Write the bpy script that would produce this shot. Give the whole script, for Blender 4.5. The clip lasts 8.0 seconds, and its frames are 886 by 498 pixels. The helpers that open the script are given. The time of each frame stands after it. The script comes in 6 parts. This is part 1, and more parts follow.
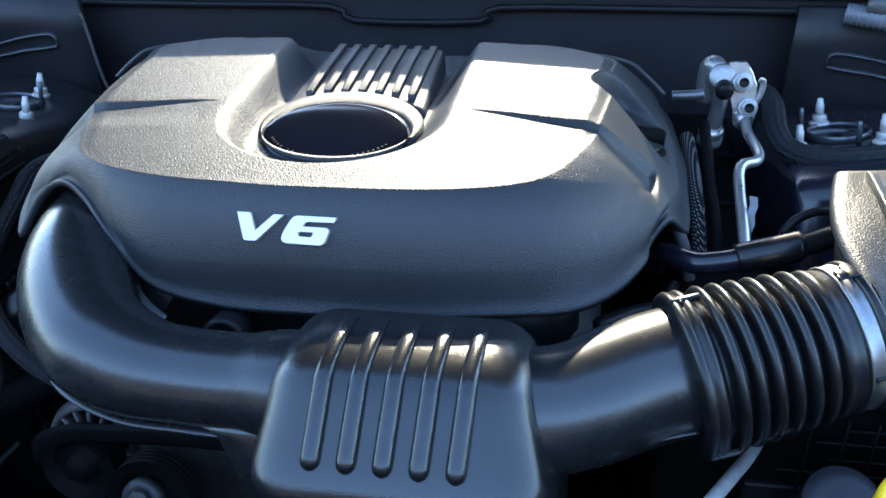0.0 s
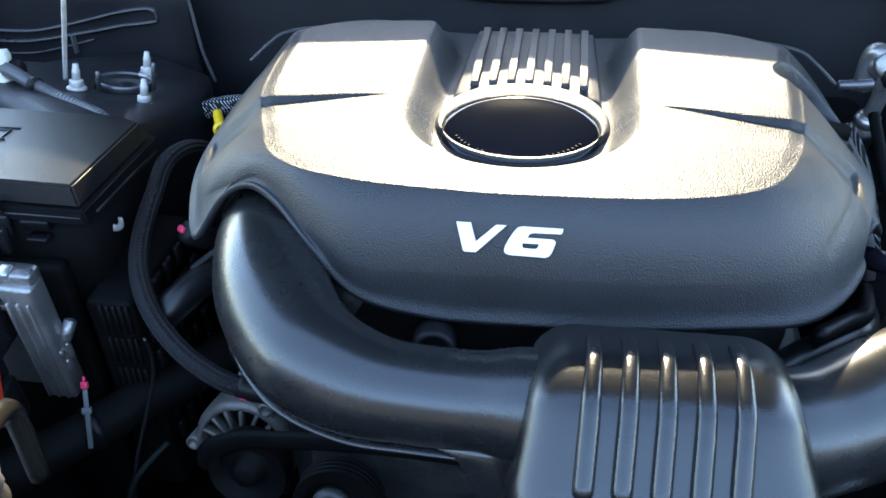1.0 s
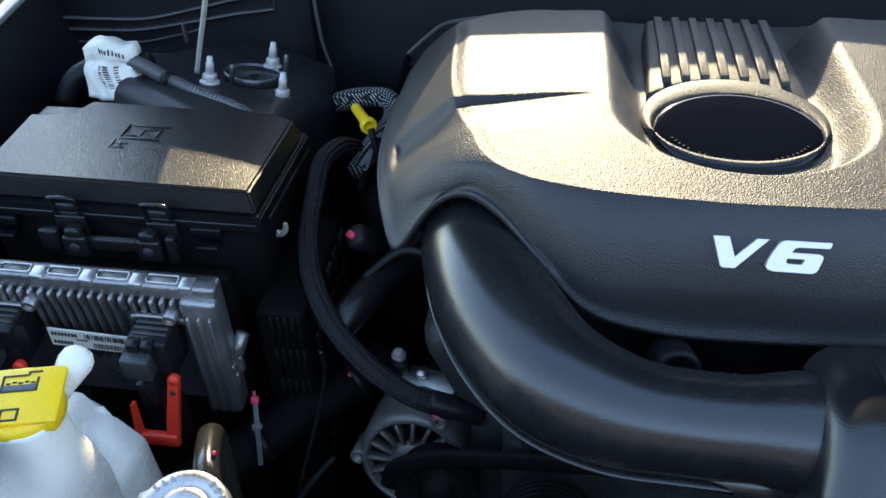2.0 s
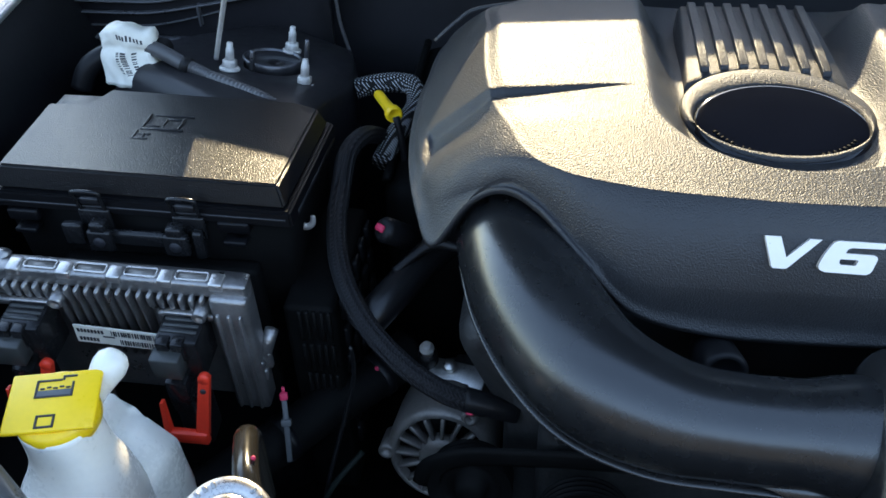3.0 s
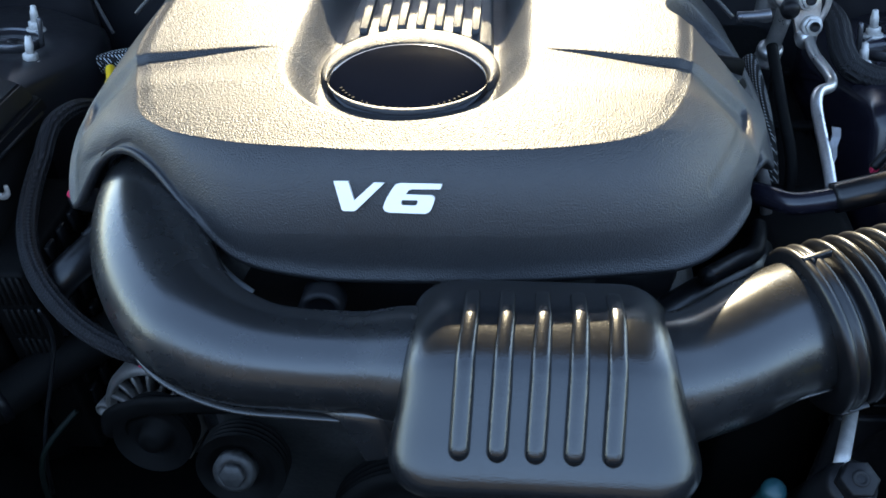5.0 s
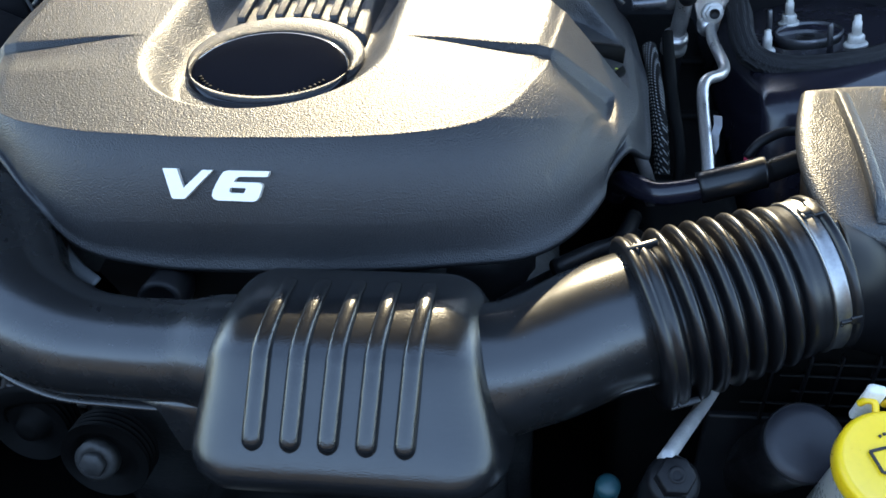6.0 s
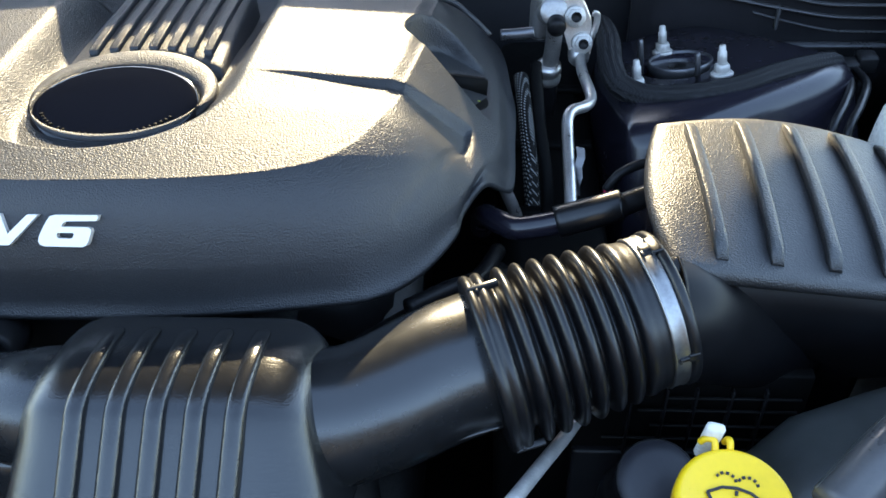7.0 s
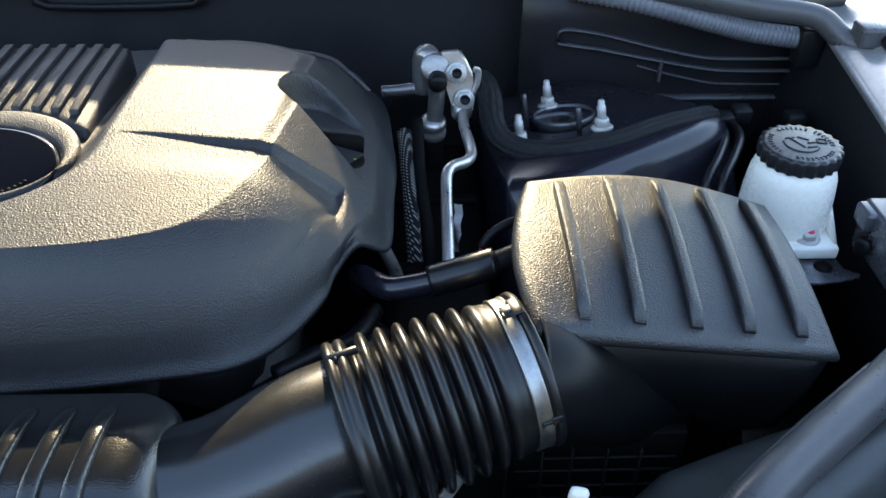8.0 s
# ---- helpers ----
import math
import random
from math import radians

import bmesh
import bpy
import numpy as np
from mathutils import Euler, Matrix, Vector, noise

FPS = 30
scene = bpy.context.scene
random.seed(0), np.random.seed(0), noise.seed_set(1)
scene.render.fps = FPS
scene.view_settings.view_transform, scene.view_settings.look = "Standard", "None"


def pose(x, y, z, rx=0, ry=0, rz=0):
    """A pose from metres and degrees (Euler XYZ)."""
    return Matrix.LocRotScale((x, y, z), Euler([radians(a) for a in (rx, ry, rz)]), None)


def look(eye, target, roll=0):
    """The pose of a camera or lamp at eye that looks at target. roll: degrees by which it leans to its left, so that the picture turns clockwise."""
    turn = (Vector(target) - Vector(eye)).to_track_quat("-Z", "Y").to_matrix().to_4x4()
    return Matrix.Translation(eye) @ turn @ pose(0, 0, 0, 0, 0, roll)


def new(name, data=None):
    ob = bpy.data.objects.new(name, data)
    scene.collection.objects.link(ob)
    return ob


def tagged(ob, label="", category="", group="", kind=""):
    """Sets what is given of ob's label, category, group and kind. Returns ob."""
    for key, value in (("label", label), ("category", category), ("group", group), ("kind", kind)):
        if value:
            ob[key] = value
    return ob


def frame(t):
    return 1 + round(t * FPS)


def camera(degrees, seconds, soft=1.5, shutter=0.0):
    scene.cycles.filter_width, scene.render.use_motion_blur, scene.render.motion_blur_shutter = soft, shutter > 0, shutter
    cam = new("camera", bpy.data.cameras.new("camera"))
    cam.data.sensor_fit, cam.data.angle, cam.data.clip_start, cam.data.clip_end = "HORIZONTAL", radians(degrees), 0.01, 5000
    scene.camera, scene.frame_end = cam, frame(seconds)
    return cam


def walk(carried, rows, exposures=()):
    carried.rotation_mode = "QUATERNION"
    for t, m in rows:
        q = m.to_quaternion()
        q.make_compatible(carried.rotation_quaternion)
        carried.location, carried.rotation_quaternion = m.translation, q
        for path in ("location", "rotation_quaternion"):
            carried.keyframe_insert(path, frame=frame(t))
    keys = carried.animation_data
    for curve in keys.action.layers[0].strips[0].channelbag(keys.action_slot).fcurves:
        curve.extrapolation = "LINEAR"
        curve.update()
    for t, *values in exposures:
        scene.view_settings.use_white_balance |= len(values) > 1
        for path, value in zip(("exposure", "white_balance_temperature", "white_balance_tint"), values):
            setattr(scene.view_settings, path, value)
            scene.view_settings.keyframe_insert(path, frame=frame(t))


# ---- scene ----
cam = camera(54.3, 8.0, soft=1.6)
PATH = [
    (0.00, 0.2116, -0.6854, 1.3512, 56.62, 1.84, 9.02),
    (0.50, 0.1610, -0.6755, 1.3698, 54.59, 1.55, 9.25),
    (1.00, 0.0332, -0.6663, 1.3765, 53.42, 1.22, 8.08),
    (1.50, -0.0650, -0.6568, 1.3796, 52.34, 0.43, 6.14),
    (2.00, -0.1461, -0.6403, 1.3777, 51.74, 1.27, 7.49),
    (2.20, -0.1680, -0.6323, 1.3827, 51.55, 1.72, 8.63),
    (2.50, -0.1894, -0.6234, 1.3864, 51.08, 1.88, 9.28),
    (2.75, -0.1909, -0.6206, 1.3852, 50.52, 1.55, 8.60),
    (3.00, -0.1790, -0.6217, 1.3826, 50.00, 1.21, 7.29),
    (3.30, -0.1489, -0.6279, 1.3806, 49.70, 1.38, 5.55),
    (3.50, -0.1235, -0.6336, 1.3804, 49.67, 1.84, 4.49),
    (4.00, -0.0721, -0.6445, 1.3861, 49.16, 2.23, 3.11),
    (4.50, 0.0033, -0.6455, 1.3906, 48.96, 1.96, 3.33),
    (4.70, 0.0362, -0.6434, 1.3877, 48.88, 1.68, 3.51),
    (5.00, 0.0876, -0.6405, 1.3823, 48.84, 1.77, 4.36),
    (5.25, 0.1308, -0.6380, 1.3770, 48.86, 2.32, 5.50),
    (5.50, 0.1703, -0.6348, 1.3720, 48.88, 2.93, 6.47),
    (5.80, 0.2076, -0.6293, 1.3675, 48.85, 3.21, 6.68),
    (6.00, 0.2273, -0.6248, 1.3655, 48.79, 3.11, 6.28),
    (6.50, 0.2606, -0.6112, 1.3627, 48.74, 2.60, 4.88),
    (7.00, 0.2919, -0.5972, 1.3648, 49.78, 1.46, 2.68),
    (7.50, 0.3184, -0.5812, 1.3659, 51.63, -0.24, -0.17),
    (8.00, 0.3384, -0.5794, 1.3691, 52.49, -0.34, -1.48),
]
walk(cam, [(t, pose(*row)) for t, *row in PATH], exposures=[(0.0, 2.84, 5580, 12), (0.5, 3.29, 5880, 12), (1.0, 3.23, 6280, 12), (2.0, 2.53, 6640, 12), (3.5, 2.48, 6790, 12), (4.5, 2.81, 6390, 12), (6.0, 2.82, 6490, 12), (6.5, 2.88, 6640, 12), (7.0, 2.91, 6690, 12), (7.5, 2.82, 6740, 12), (8.0, 2.61, 6790, 12)])

# ---- light ----
SUN_UP, SUN_ROUND = 20.5, -4.0  # degrees above the horizon; degrees right of straight behind the engine
world = bpy.data.worlds.new("sky")
scene.world = world
world.use_nodes = True
wn, wl = world.node_tree.nodes, world.node_tree.links
sky = wn.new("ShaderNodeTexSky")
sky.sky_type, sky.sun_disc = "NISHITA", False
sky.air_density, sky.dust_density, sky.ozone_density = 1.1, 0.3, 0.9
sky.sun_elevation, sky.sun_rotation = radians(SUN_UP), radians(SUN_ROUND)
wl.new(sky.outputs[0], wn["Background"].inputs[0])
wn["Background"].inputs[1].default_value = 0.17
sun_data = bpy.data.lights.new("sun", "SUN")
sun_data.energy, sun_data.angle, sun_data.color = 1.88, radians(0.53), (1.0, 0.85, 0.55)
sun = new("sun", sun_data)
to_sun = Vector((math.sin(radians(SUN_ROUND)) * math.cos(radians(SUN_UP)), math.cos(radians(SUN_ROUND)) * math.cos(radians(SUN_UP)), math.sin(radians(SUN_UP))))
sun.matrix_world = look(to_sun * 8, (0, 0, 0))


# ---- materials ----
def mat(name, base, rough=0.5, metal=0.0, vary=0.25, scale=30.0, grain=0.0, grain_size=900.0, rough_vary=0.12, coat=0.0, dust=0.0, sub=0.0, spec=0.5, trans=0.0, depth=0.0012):
    m = bpy.data.materials.new(name)
    m.use_nodes = True
    n, l = m.node_tree.nodes, m.node_tree.links
    b = n["Principled BSDF"]
    b.inputs["Metallic"].default_value = metal
    b.inputs["Coat Weight"].default_value = coat
    b.inputs["Coat Roughness"].default_value = 0.12
    b.inputs["Specular IOR Level"].default_value = spec
    b.inputs["Transmission Weight"].default_value = trans
    if sub:
        b.inputs["Subsurface Weight"].default_value = sub
        b.inputs["Subsurface Radius"].default_value = (0.02, 0.02, 0.02)
        b.inputs["Subsurface Scale"].default_value = 0.6
    co = n.new("ShaderNodeTexCoord")
    big = n.new("ShaderNodeTexNoise")
    big.inputs["Scale"].default_value, big.inputs["Detail"].default_value = scale, 5
    l.new(co.outputs["Object"], big.inputs["Vector"])
    small = n.new("ShaderNodeTexNoise")
    small.inputs["Scale"].default_value, small.inputs["Detail"].default_value = scale * 9, 3
    l.new(co.outputs["Object"], small.inputs["Vector"])
    mixf = n.new("ShaderNodeMath")
    mixf.operation = "MULTIPLY_ADD"
    l.new(small.outputs["Fac"], mixf.inputs[0])
    mixf.inputs[1].default_value = 0.4
    half = n.new("ShaderNodeMath")
    half.operation = "MULTIPLY"
    l.new(big.outputs["Fac"], half.inputs[0])
    half.inputs[1].default_value = 0.6
    l.new(half.outputs[0], mixf.inputs[2])
    ramp = n.new("ShaderNodeValToRGB")
    ramp.color_ramp.elements[0].position, ramp.color_ramp.elements[1].position = 0.3, 0.7
    lo = [c * (1 - vary) for c in base]
    hi = [min(1, c * (1 + vary)) for c in base]
    ramp.color_ramp.elements[0].color, ramp.color_ramp.elements[1].color = (*lo, 1), (*hi, 1)
    l.new(mixf.outputs[0], ramp.inputs["Fac"])
    colour = ramp.outputs["Color"]
    if dust:
        # specks of dust that lie on the upper faces
        geo = n.new("ShaderNodeNewGeometry")
        sep = n.new("ShaderNodeSeparateXYZ")
        l.new(geo.outputs["Normal"], sep.inputs[0])
        dn = n.new("ShaderNodeTexNoise")
        dn.inputs["Scale"].default_value, dn.inputs["Detail"].default_value = 420, 2
        l.new(co.outputs["Object"], dn.inputs["Vector"])
        dr = n.new("ShaderNodeMapRange")
        dr.inputs["From Min"].default_value, dr.inputs["From Max"].default_value = 0.60, 0.78
        dr.inputs["To Min"].default_value, dr.inputs["To Max"].default_value = 0.0, dust
        l.new(dn.outputs["Fac"], dr.inputs["Value"])
        up = n.new("ShaderNodeMath")
        up.operation, up.use_clamp = "MULTIPLY", True
        l.new(dr.outputs[0], up.inputs[0])
        l.new(sep.outputs["Z"], up.inputs[1])
        dm = n.new("ShaderNodeMix")
        dm.data_type = "RGBA"
        l.new(up.outputs[0], dm.inputs["Factor"])
        l.new(colour, dm.inputs["A"])
        dm.inputs["B"].default_value = (0.32, 0.29, 0.25, 1)
        colour = dm.outputs["Result"]
    l.new(colour, b.inputs["Base Color"])
    rr = n.new("ShaderNodeMapRange")
    rr.inputs["To Min"].default_value, rr.inputs["To Max"].default_value = max(0.03, rough - rough_vary), min(1, rough + rough_vary)
    rr.inputs["From Min"].default_value, rr.inputs["From Max"].default_value = 0.3, 0.7
    l.new(mixf.outputs[0], rr.inputs["Value"])
    l.new(rr.outputs[0], b.inputs["Roughness"])
    if grain:
        g = n.new("ShaderNodeTexNoise")
        g.inputs["Scale"].default_value, g.inputs["Detail"].default_value = grain_size, 1
        l.new(co.outputs["Object"], g.inputs["Vector"])
        bump = n.new("ShaderNodeBump")
        bump.inputs["Strength"].default_value, bump.inputs["Distance"].default_value = grain, depth
        l.new(g.outputs["Fac"], bump.inputs["Height"])
        l.new(bump.outputs["Normal"], b.inputs["Normal"])
    return m


def braid(name, base, light, size, low=0.25, high=0.7):
    """Woven sleeve: crossing strands."""
    m = mat(name, base, 0.6, vary=0.3, spec=0.25)
    n, l = m.node_tree.nodes, m.node_tree.links
    b = n["Principled BSDF"]
    co = n.new("ShaderNodeTexCoord")
    waves = []
    for turn in (45, -45):
        mp = n.new("ShaderNodeMapping")
        mp.inputs["Rotation"].default_value = (radians(turn), radians(turn * 0.6), radians(turn))
        l.new(co.outputs["Object"], mp.inputs["Vector"])
        w = n.new("ShaderNodeTexWave")
        w.inputs["Scale"].default_value = size
        l.new(mp.outputs[0], w.inputs["Vector"])
        waves.append(w.outputs["Fac"])
    mx = n.new("ShaderNodeMath")
    mx.operation = "MULTIPLY"
    l.new(waves[0], mx.inputs[0])
    l.new(waves[1], mx.inputs[1])
    r = n.new("ShaderNodeValToRGB")
    r.color_ramp.elements[0].position, r.color_ramp.elements[1].position = low, high
    r.color_ramp.elements[0].color, r.color_ramp.elements[1].color = (*base, 1), (*light, 1)
    l.new(mx.outputs[0], r.inputs["Fac"])
    l.new(r.outputs["Color"], b.inputs["Base Color"])
    bump = n.new("ShaderNodeBump")
    bump.inputs["Strength"].default_value, bump.inputs["Distance"].default_value = 0.7, 0.001
    l.new(mx.outputs[0], bump.inputs["Height"])
    l.new(bump.outputs["Normal"], b.inputs["Normal"])
    return m


M_COVER = mat("grained_black_plastic", (0.025, 0.0255, 0.028), 0.47, grain=0.62, grain_size=830, spec=0.56, rough_vary=0.03, scale=14, vary=0.15, dust=0.02)
M_DUCT = mat("satin_black_plastic", (0.012, 0.0125, 0.0135), 0.27, spec=0.82, grain=0.03, grain_size=700, rough_vary=0.04, scale=10, vary=0.2, dust=0.03)
M_BOX = mat("semi_gloss_black_plastic", (0.010, 0.0105, 0.0115), 0.22, spec=0.7, grain=0.16, grain_size=950, rough_vary=0.04, scale=12, vary=0.2, dust=0.04)
M_AIRBOX = mat("grained_grey_black_plastic", (0.013, 0.0135, 0.0150), 0.43, spec=0.80, grain=0.52, grain_size=850, rough_vary=0.03, scale=18, vary=0.15, dust=0.0)
M_FUSE = mat("smooth_black_lid_plastic", (0.006, 0.006, 0.007), 0.32, spec=0.5, grain=0.38, grain_size=880, rough_vary=0.03, scale=18, vary=0.15, dust=0.0)
M_RUBBER = mat("black_rubber", (0.007, 0.007, 0.008), 0.34, grain=0.05, grain_size=600, rough_vary=0.05, scale=40, vary=0.3, dust=0.03)
M_DARK = mat("dull_black_plastic", (0.008, 0.008, 0.009), 0.42, grain=0.05, rough_vary=0.1, dust=0.03, spec=0.20)
# smooth black, darkened for the shade on the air box front and fuse rim
M_HOUSE = mat("smooth_shade_black", (0.005, 0.005, 0.006), 0.40, rough_vary=0.05, vary=0.2, spec=0.22)
M_LAMP = mat("satin_black_lamp_plastic", (0.045, 0.048, 0.047), 0.36, rough_vary=0.06, vary=0.25, scale=10, spec=0.6, dust=0.04)
# near-black: the deep shade low in the bay is put into the colour
M_PIT = mat("dull_shade_black", (0.004, 0.004, 0.004), 0.65, rough_vary=0.1, vary=0.4, dust=0.02, spec=0.08)
M_BADGE = mat("satin_black_badge", (0.007, 0.008, 0.012), 0.08, spec=0.35, grain=0.0, rough_vary=0.01, vary=0.1)
M_CHROME = mat("satin_silver_letter", (0.76, 0.71, 0.66), 0.30, metal=0.3, rough_vary=0.05, vary=0.04)
M_ALU = mat("cast_aluminium", (0.31, 0.30, 0.295), 0.36, metal=0.8, grain=0.3, grain_size=400, rough_vary=0.12, scale=35)
M_ALU_PIPE = mat("drawn_aluminium_pipe", (0.57, 0.545, 0.525), 0.34, metal=0.85, rough_vary=0.10, scale=60)
M_STEEL = mat("zinc_plated_steel", (0.55, 0.54, 0.52), 0.35, metal=1.0, rough_vary=0.12, scale=80)
M_STUD = mat("pale_zinc_stud", (0.50, 0.48, 0.455), 0.48, metal=0.35, rough_vary=0.1, scale=80)
M_CAST = mat("cast_alternator_housing", (0.21, 0.195, 0.18), 0.45, metal=0.5, grain=0.3, grain_size=400, rough_vary=0.12, scale=35)
M_RING = mat("worn_dark_steel", (0.14, 0.14, 0.15), 0.35, metal=0.8, rough_vary=0.12, scale=60)
M_LUG = mat("dark_glossy_steel", (0.012, 0.012, 0.013), 0.24, spec=0.35, rough_vary=0.08, scale=60)
M_CLAMP = mat("stainless_band", (0.34, 0.34, 0.34), 0.38, metal=1.0, rough_vary=0.05, scale=50)
M_PAINT = mat("dark_body_paint", (0.012, 0.011, 0.018), 0.25, rough_vary=0.05, scale=8, vary=0.2, dust=0.04, spec=0.6)
M_SEALER = mat("dull_dark_body_sheet", (0.009, 0.009, 0.011), 0.55, rough_vary=0.1, scale=12, vary=0.3, dust=0.06, spec=0.28)
# duller dark paint; the shade on the left tower is put into it
M_TOWER = mat("dulled_dark_paint", (0.015, 0.0145, 0.017), 0.40, rough_vary=0.08, scale=12, vary=0.25, dust=0.03, spec=0.32)
M_FENDER = mat("silver_grey_body_paint", (0.46, 0.46, 0.47), 0.35, metal=0.5, rough_vary=0.05, coat=0.6, scale=20)
M_CAP = mat("satin_black_cap", (0.016, 0.016, 0.018), 0.36, spec=0.5, rough_vary=0.06, vary=0.2, dust=0.02)
# dark paint whose base is lifted to carry part of the sky's sheen
M_SHEEN = mat("sky_sheen_dark_paint", (0.06, 0.06, 0.07), 0.28, spec=0.7, rough_vary=0.06, vary=0.2, coat=0.2)
M_PRINT = mat("faded_yellow_print", (0.42, 0.45, 0.06), 0.5)
M_SLAT = mat("dull_dark_grey_slat", (0.005, 0.005, 0.005), 0.55, vary=0.2, dust=0.02, spec=0.2)
M_RED = mat("red_plastic", (0.82, 0.045, 0.02), 0.38, vary=0.1)
M_PINK = mat("pink_marker_paint", (0.62, 0.03, 0.09), 0.5, vary=0.2)
M_YELLOW = mat("yellow_plastic", (0.95, 0.60, 0.012), 0.35, vary=0.06)
M_WHITE = mat("milky_tank_plastic", (0.84, 0.81, 0.74), 0.30, vary=0.04, sub=0.15)
M_PAPER = mat("crumpled_white_label", (0.80, 0.77, 0.68), 0.6, vary=0.06, grain=0.4, grain_size=120)
M_INK = mat("black_ink", (0.02, 0.02, 0.025), 0.6, vary=0.1)
M_GREY = mat("grey_plastic", (0.09, 0.095, 0.10), 0.45, vary=0.15)
M_GOLD_HOSE = mat("glossy_hose", (0.02, 0.018, 0.015), 0.20, rough_vary=0.04)
# lighter than the panel: sky caught on the moulded edges is put into the grey
M_RIDGE = mat("moulded_edge_highlight", (0.07, 0.07, 0.075), 0.34, vary=0.15, spec=0.5)
M_TUBE = mat("grey_tube_plastic", (0.075, 0.073, 0.075), 0.34, vary=0.15, dust=0.05)
M_PALE = mat("pale_grey_conduit", (0.15, 0.155, 0.175), 0.42, vary=0.2, dust=0.05)
M_BRAID = braid("black_braided_sleeve", (0.004, 0.004, 0.005), (0.046, 0.046, 0.051), 260)
M_FOIL = braid("silver_heat_sleeve", (0.006, 0.006, 0.006), (0.55, 0.56, 0.57), 110, 0.45, 0.62)
M_MESH = braid("perforated_black_sleeve", (0.005, 0.005, 0.005), (0.40, 0.40, 0.39), 120, 0.50, 0.66)
M_GROUND = mat("grey_concrete", (0.15, 0.15, 0.152), 0.85, vary=0.25, scale=6, grain=0.4, grain_size=80)
M_SCREEN = mat("dull_dark_screen", (0.045, 0.042, 0.040), 0.9, vary=0.3, scale=3)
M_GLASSY = mat("dark_glass", (0.01, 0.012, 0.013), 0.08, rough_vary=0.02, vary=0.05)
M_BLOCK = mat("engine_casting", (0.05, 0.05, 0.05), 0.55, metal=0.7, grain=0.5, grain_size=200, scale=25, vary=0.4)


# ---- mesh helpers ----
def part(name, bm, material, parent=None, label="", smooth=True):
    bmesh.ops.recalc_face_normals(bm, faces=bm.faces)
    me = bpy.data.meshes.new(name)
    for f in bm.faces:
        f.smooth = smooth
    bm.to_mesh(me)
    bm.free()
    me.materials.append(material)
    ob = new(name, me)
    if parent is not None:
        ob.parent = parent
    if label:
        tagged(ob, label)
    return ob


def thing(name, label, category, group="", kind=""):
    ob = new(name)
    ob.empty_display_size = 0.02
    return tagged(ob, label, category, group, kind)


def sharp(bm, degrees=35):
    """Split hard edges, so that smooth shading keeps the creases."""
    hard = [e for e in bm.edges if len(e.link_faces) == 2 and e.calc_face_angle(0) > radians(degrees)]
    bmesh.ops.split_edges(bm, edges=hard)
    return bm


def bridge(bm, rings, closed=True, caps=True):
    """Skin a list of rings of points."""
    vs = [[bm.verts.new(p) for p in r] for r in rings]
    n = len(vs[0])
    for a, b in zip(vs, vs[1:]):
        for i in range(n if closed else n - 1):
            j = (i + 1) % n
            bm.faces.new((a[i], a[j], b[j], b[i]))
    if caps and closed:
        bm.faces.new(list(reversed(vs[0])))
        bm.faces.new(vs[-1])
    return vs


def catmull(points, per):
    p = [Vector(q) for q in points]
    out = []
    for i in range(len(p) - 1):
        a, b, c, d = p[max(i - 1, 0)], p[i], p[i + 1], p[min(i + 2, len(p) - 1)]
        for k in range(per):
            t = k / per
            out.append(0.5 * (2 * b + (c - a) * t + (2 * a - 5 * b + 4 * c - d) * t * t + (3 * b - a - 3 * c + d) * t ** 3))
    out.append(p[-1])
    return out


def loop_curve(points, per):
    p = [Vector(q) for q in points]
    n, out = len(p), []
    for i in range(n):
        a, b, c, d = p[i - 1], p[i], p[(i + 1) % n], p[(i + 2) % n]
        for k in range(per):
            t = k / per
            out.append(0.5 * (2 * b + (c - a) * t + (2 * a - 5 * b + 4 * c - d) * t * t + (3 * b - a - 3 * c + d) * t ** 3))
    return out


def pipe(bm, points, radius, per=6, sides=14, smooth_path=True, flute=1.0, flat=1.0, caps=True):
    """A round bar along points; radius: a number or one for each point of the path (0 to 1 along it)."""
    path = catmull(points, per) if smooth_path else [Vector(q) for q in points]
    n = len(path)
    rings, up = [], None
    for i, c in enumerate(path):
        d = (path[min(i + 1, n - 1)] - path[max(i - 1, 0)]).normalized()
        if up is None:
            up = Vector((0, 0, 1)) if abs(d.z) < 0.9 else Vector((0, 1, 0))
        up = (up - d * up.dot(d)).normalized()
        side = d.cross(up)
        u = i / max(n - 1, 1)
        r = radius(u) if callable(radius) else radius
        rad = [r * (flute if k % 4 == 0 else 1) for k in range(sides)]
        rings.append([c + side * (rad[k] * math.cos(2 * math.pi * k / sides)) + up * (rad[k] * flat * math.sin(2 * math.pi * k / sides)) for k in range(sides)])
    bridge(bm, rings, caps=caps)
    return bm


def block(bm, lo, hi, r=0.003, m=None, seg=2):
    """A box with rounded edges."""
    s = bmesh.ops.create_cube(bm, size=1)
    vs = s["verts"]
    size = [hi[i] - lo[i] for i in range(3)]
    mid = [(hi[i] + lo[i]) / 2 for i in range(3)]
    for v in vs:
        v.co = Vector((v.co.x * size[0] + mid[0], v.co.y * size[1] + mid[1], v.co.z * size[2] + mid[2]))
    if r:
        es = list({e for v in vs for e in v.link_edges})
        res = bmesh.ops.bevel(bm, geom=es, offset=min(r, min(size) * 0.45), segments=seg, affect="EDGES", profile=0.5)
        vs = list({v for f in res["faces"] for v in f.verts} | {v for v in vs if v.is_valid})
    if m is not None:
        for v in vs:
            v.co = m @ v.co
    return bm


